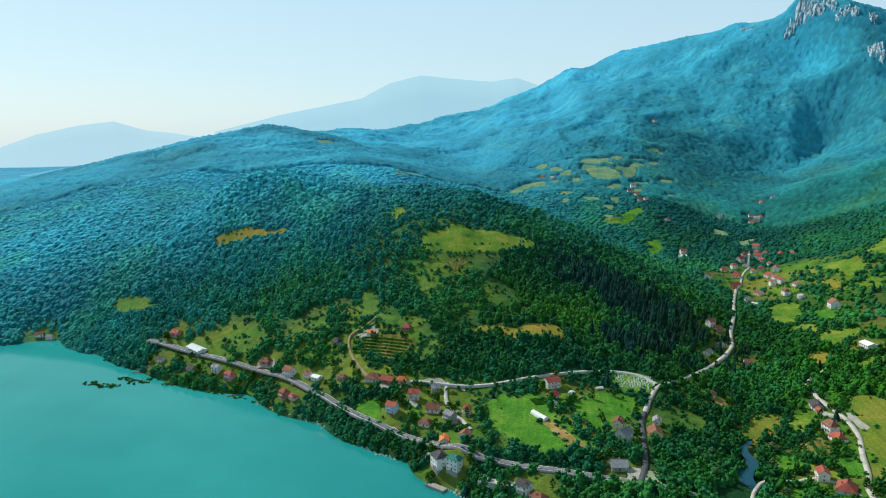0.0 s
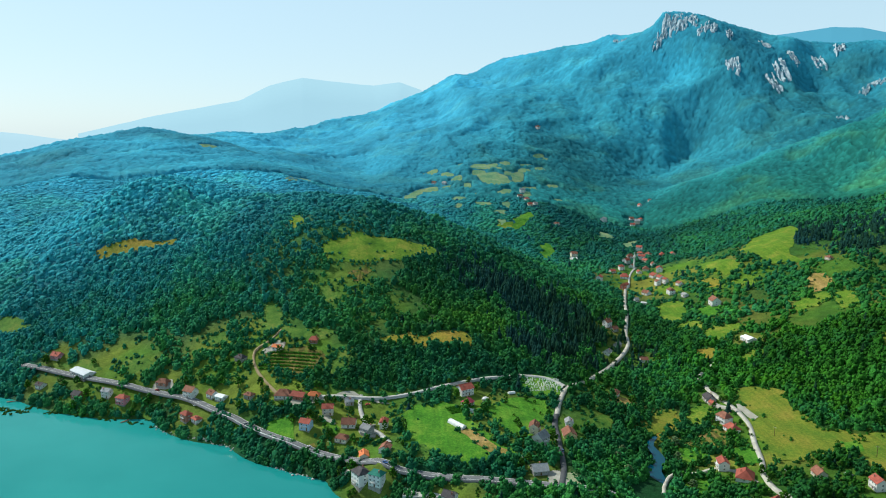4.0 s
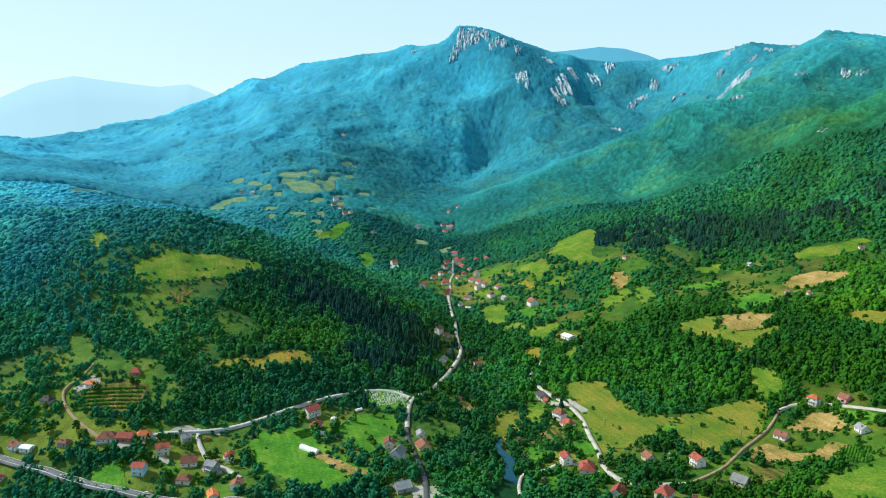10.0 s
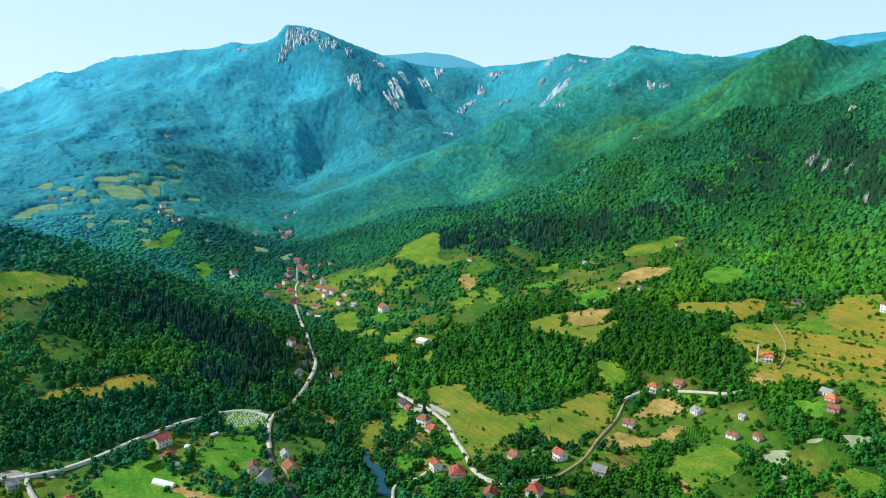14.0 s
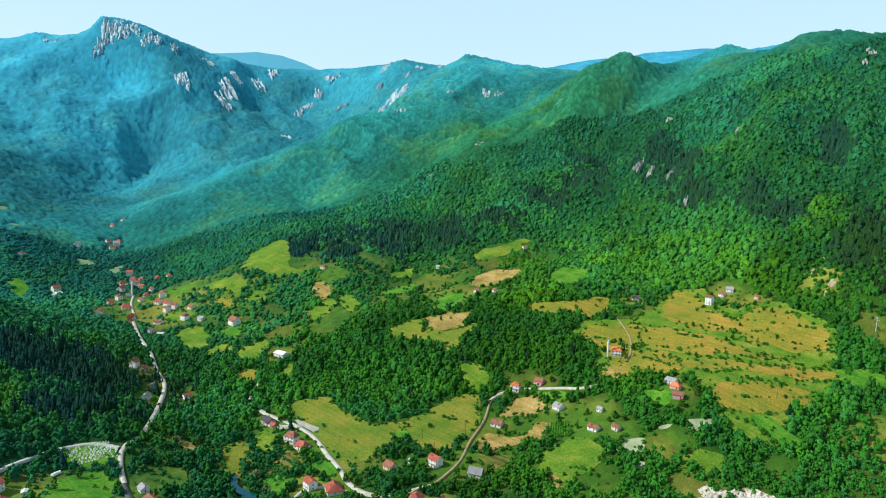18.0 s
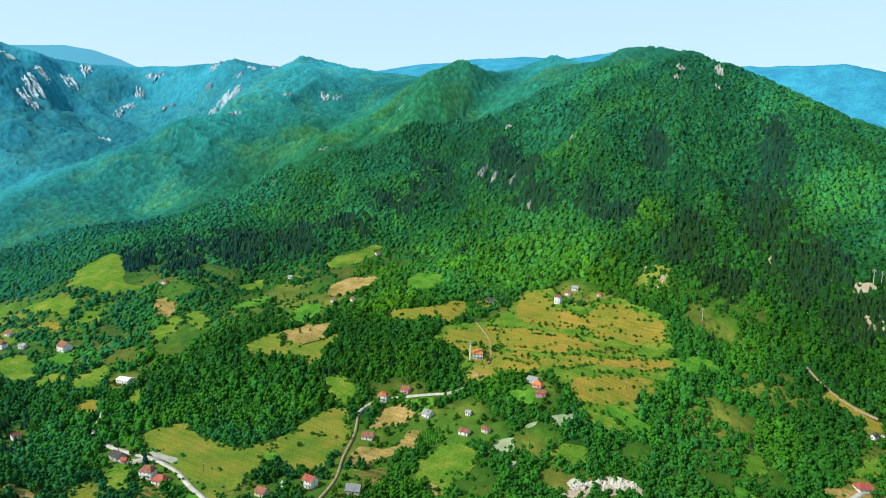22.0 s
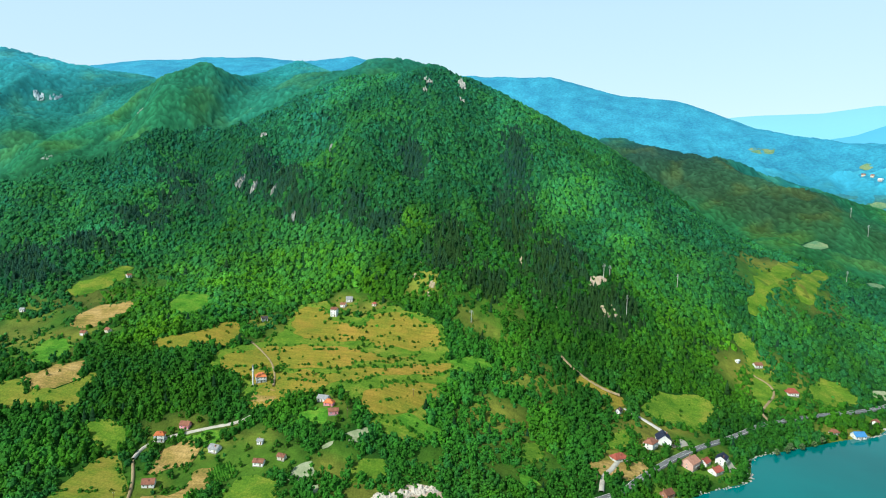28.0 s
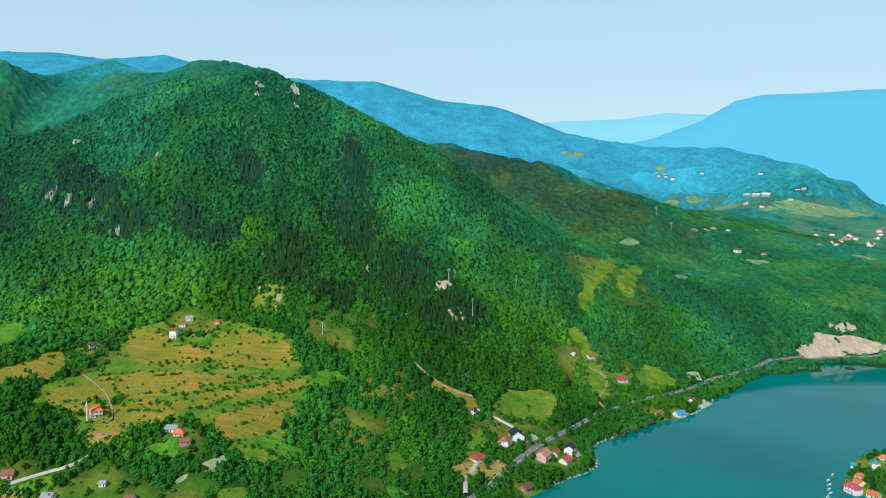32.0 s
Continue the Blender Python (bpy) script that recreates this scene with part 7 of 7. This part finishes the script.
def tunnel(x, y, turn, long, wide):
    ob = thing("greenhouse", x, y, float(height(x, y)) + 0.35, turn, "white plastic film tunnel greenhouse in a field", "greenhouse", "tunnel greenhouses")
    n, m = 10, 12
    v = [(-long / 2 + long * k / m, math.cos(math.pi * j / n) * wide / 2, math.sin(math.pi * j / n) * wide * 0.55) for k in range(m + 1) for j in range(n + 1)]
    f = [(k * (n + 1) + j, k * (n + 1) + j + 1, (k + 1) * (n + 1) + j + 1, (k + 1) * (n + 1) + j) for k in range(m) for j in range(n)]
    f += [tuple(range(n + 1)), tuple(m * (n + 1) + j for j in range(n + 1))]
    part("film", faced(v, f), FOIL, ob)
    for k in range(5):
        u = -long / 2 + long * k / 4
        hoop = bmesh.new()
        for j in range(n):
            tube(hoop, u, math.cos(math.pi * j / n) * (wide / 2 + 0.03), math.sin(math.pi * j / n) * (wide * 0.55 + 0.03), u, math.cos(math.pi * (j + 1) / n) * (wide / 2 + 0.03), math.sin(math.pi * (j + 1) / n) * (wide * 0.55 + 0.03), 0.05, 0.05, 5)
        part("hoop", hoop, STEEL, ob)


tunnel(4.5, 514, -53, 17, 5.2)
tunnel(18, 541, -50, 8, 3.6)
tunnel(54, 579, 20, 6, 3.2)

grave_me = shared("gravestone", box(boxed(-0.45, -0.14, -0.3, 0.45, 0.14, 1.25, bevel=0.06), -0.6, -0.22, -0.3, 0.6, 1.5, 0.18))
for k in range(15):
    for j in range(9):
        u, v = k / 14, j / 8
        x = 69 + 30 * u + 1.0 * rr.uniform(-0.5, 0.5)
        y = 583 + 21 * v + 1.2 * rr.uniform(-0.5, 0.5) + 4.5 * (0.5 - abs(u - 0.5))
        if rr.random() < 0.8:
            ob = tagged(new("gravestone", grave_me), "white upright gravestone in a hillside cemetery", "gravestone", "gravestones of the cemetery")
            ob.matrix_basis = pose(x, y, float(height(x, y)) + 0.45, 0, 0, rr.uniform(-12, 12))
grave_me.materials.append(STONE_WHITE)

HULL = speckled("white_boat_hull", (0.62, 0.64, 0.66), (0.80, 0.81, 0.82), 1.0, bump=0.0, rough=0.35)


def boat(x, y, turn, long=6.0):
    ob = thing("motor_boat", x, y, 0.0, turn, "small white motor boat moored at a jetty", "boat", "moored boats")
    a, w = long / 2, long * 0.17
    ring = [(-a, -w * 0.8), (0, -w), (a * 0.6, -w * 0.75), (a, 0), (a * 0.6, w * 0.75), (0, w), (-a, w * 0.8)]
    low, high = [(u * 0.92, v * 0.6, -0.25) for u, v in ring], [(u, v, 0.65) for u, v in ring]
    inner, floor_ = [(u * 0.9, v * 0.8, 0.65) for u, v in ring], [(u * 0.85, v * 0.65, 0.2) for u, v in ring]
    n = 7
    f = [tuple(range(n))] + [(k, (k + 1) % n, n + (k + 1) % n, n + k) for k in range(n)] + [(n + k, n + (k + 1) % n, 2 * n + (k + 1) % n, 2 * n + k) for k in range(n)]
    f += [(2 * n + k, 2 * n + (k + 1) % n, 3 * n + (k + 1) % n, 3 * n + k) for k in range(n)] + [tuple(3 * n + k for k in range(n))]
    part("hull", faced(low + high + inner + floor_, f), HULL, ob)
    part("bench", boxed(-0.25 * a, -w * 0.7, 0.35, -0.05 * a, w * 0.7, 0.45), WOOD, ob, "brown wooden bench")
    part("windscreen", boxed(0.28 * a, -w * 0.6, 0.6, 0.34 * a, w * 0.6, 1.05), GLASS, ob)


for x, y, a in ((483, -252, 130), (474, -247, 120), (465, -241, 128), (457, -237, 118), (495, -264, 135), (450, -230, 125)):
    boat(x, y, a)


def jetty(x, y, turn, long):
    ob = thing("jetty", x, y, 0.0, turn, "narrow grey timber jetty over the lake", "jetty", "jetties")
    for k in range(int(long / 0.6)):
        part("plank", boxed(k * 0.6, -0.8, 0.55, k * 0.6 + 0.54, 0.8, 0.63), WOOD, ob)
    for k in range(3):
        for v in (-0.7, 0.7):
            leg = bmesh.new()
            tube(leg, k * long / 2.2 + 0.3, v, -2.5, k * long / 2.2 + 0.3, v, 0.6, 0.1, 0.1, 6)
            part("leg", leg, WOOD, ob)


jetty(477, -264, 135, 14)
jetty(459, -252, 130, 14)
jetty(-381, 618, 200, 9)
jetty(-267, 576, 235, 8)


def slab(name, x, y, turn, long, wide, tall, material, label, category):
    z = float(max(height(x, y), 0.3))
    ob = thing(name, x, y, z, turn, label, category)
    part("deck", boxed(-long / 2, -wide / 2, -2.0, long / 2, wide / 2, tall, bevel=0.05), material, ob)
    rim = bmesh.new()
    box(rim, -long / 2, -wide / 2, tall, long / 2, -wide / 2 + 0.25, tall + 0.6)
    box(rim, -long / 2, -wide / 2 + 0.25, tall, -long / 2 + 0.25, wide / 2, tall + 0.6)
    part("parapet", rim, material, ob)
    clear(x, y, max(long, wide) * 0.6)
    return ob


slab("terrace", -21, 433, -8, 26, 12, 1.4, CONCRETE, "pale concrete yard with ruined foundation walls", "terrace")
slab("quay", 705, -237, -50, 20, 9, 1.3, CONCRETE, "pale concrete lakeside quay below the road", "quay")
slab("quay", 670, -192, -50, 17, 8, 1.2, CONCRETE, "stone-walled lakeside terrace round a house", "quay")
slab("terrace", -63, 436, -30, 15, 6, 1.0, PLINTH, "stone boat terrace below the tall houses", "terrace")

CARS = [speckled(f"car_paint_{k}", c, tuple(min(1, v * 1.15) for v in c), 2.0, bump=0.0, rough=0.3, spec=0.5) for k, c in (("white", (0.7, 0.7, 0.7)), ("red", (0.45, 0.04, 0.03)), ("grey", (0.18, 0.19, 0.2)), ("blue", (0.05, 0.12, 0.35)))]
RUBBER = speckled("black_rubber", (0.015, 0.015, 0.015), (0.03, 0.03, 0.03), 1.0, bump=0.0)
WORDS = ("white", "red", "dark grey", "blue")


def car(x, y, z, turn, paint):
    ob = thing("car", x, y, z, turn, f"small {WORDS[paint]} hatchback car on the asphalt", "car", "parked cars")
    body = bmesh.new()
    box(body, -2.0, -0.85, 0.35, 2.0, 0.85, 0.95, bevel=0.12)
    part("body", body, CARS[paint], ob)
    part("cabin", faced([(-1.5, -0.8, 0.93), (0.9, -0.8, 0.93), (0.9, 0.8, 0.93), (-1.5, 0.8, 0.93), (-1.1, -0.65, 1.45), (0.3, -0.65, 1.45), (0.3, 0.65, 1.45), (-1.1, 0.65, 1.45)], [(0, 1, 5, 4), (1, 2, 6, 5), (2, 3, 7, 6), (3, 0, 4, 7), (4, 5, 6, 7), (3, 2, 1, 0)]), GLASS, ob, "dark glass cabin")
    part("roof", boxed(-1.08, -0.64, 1.45, 0.3, 0.64, 1.5), CARS[paint], ob)
    for u in (-1.25, 1.25):
        for v in (-0.8, 0.8):
            w = bmesh.new()
            tube(w, u, v - 0.1, 0.32, u, v + 0.1, 0.32, 0.32, 0.32, 12)
            part("wheel", w, RUBBER, ob)
    for v in (-0.55, 0.55):
        part("headlight", boxed(1.97, v - 0.18, 0.62, 2.03, v + 0.18, 0.8), FRAME, ob)


def on_road(k, off, paint, back=False):
    a = mr_line[min(k + 1, len(mr_line) - 1)] - mr_line[k]
    x, y = mr_line[k] + mr_side[k] * off
    car(x, y, mr_z[k] + 0.02, math.degrees(math.atan2(a[1], a[0])) + (180 if back else 0), paint)


for k, off, paint in ((12, -1.6, 0), (30, 1.6, 1), (52, -1.6, 2), (64, 1.6, 0), (78, -1.6, 3), (160, 1.6, 0), (178, -1.6, 2)):
    on_road(min(k, len(mr_line) - 2), off, paint, off > 0)
for x, y, a, p in ((579, 18, 40, 2), (585, 24, 60, 0), (-210, 572, 30, 0), (-150, 560, 10, 2), (78, 477, 80, 3), (228, 561, 70, 0), (-66, 552, 20, 1)):
    car(x, y, float(height(x, y)) + 0.6, a, p)

reeds = []
for cx, cy, n, rad in ((-408, 582, 26, 7), (-390, 578, 30, 8), (-386, 598, 26, 7), (-370, 592, 30, 8), (-360, 602, 22, 6), (-258, 570, 14, 5), (-309, 586, 16, 6), (-285, 576, 12, 6), (-338, 592, 18, 6), (-240, 562, 10, 4)):
    for _ in range(n):
        a, d = rr.uniform(0, 6.28), rad * rr.random() ** 0.5
        reeds.append((cx + 1.5 * d * math.cos(a), cy + 0.7 * d * math.sin(a), -0.4))
reeds = np.array(reeds)
planted("reed_bed", lush_shapes, reeds, rng.uniform(0.7, 1.6, len(reeds)), rng.uniform(0.5, 0.9, len(reeds)), np.tile((0.035, 0.10, 0.012, 0.8), (len(reeds), 1)), CANOPY, "low green reed islets in the shallow lake", "reeds")

# stones along the water's edge
stones = []
for name in ("shore_village", "shore_point"):
    for x, y in course([p[:2] for p in LAND[name]], 1.6):
        if vnoise(np.array([x / 22]), np.array([y / 22]), 91)[0] > 0.42:
            stones.append((x + rr.gauss(0, 1.1), y + rr.gauss(0, 1.1)))
stones = np.array(stones)
planted("shore_stones", [(ICO * np.random.default_rng(400 + k).uniform(0.7, 1.3, (12, 1)) * (1, 0.8, 0.6), ICO_FACES) for k in range(6)], np.c_[stones, np.maximum(height(stones[:, 0], stones[:, 1]), 0.05)],
        rng.uniform(0.4, 1.3, len(stones)), np.ones(len(stones)), np.ones((len(stones), 4)), ROCK, "grey stones along the lake shore", "stones")
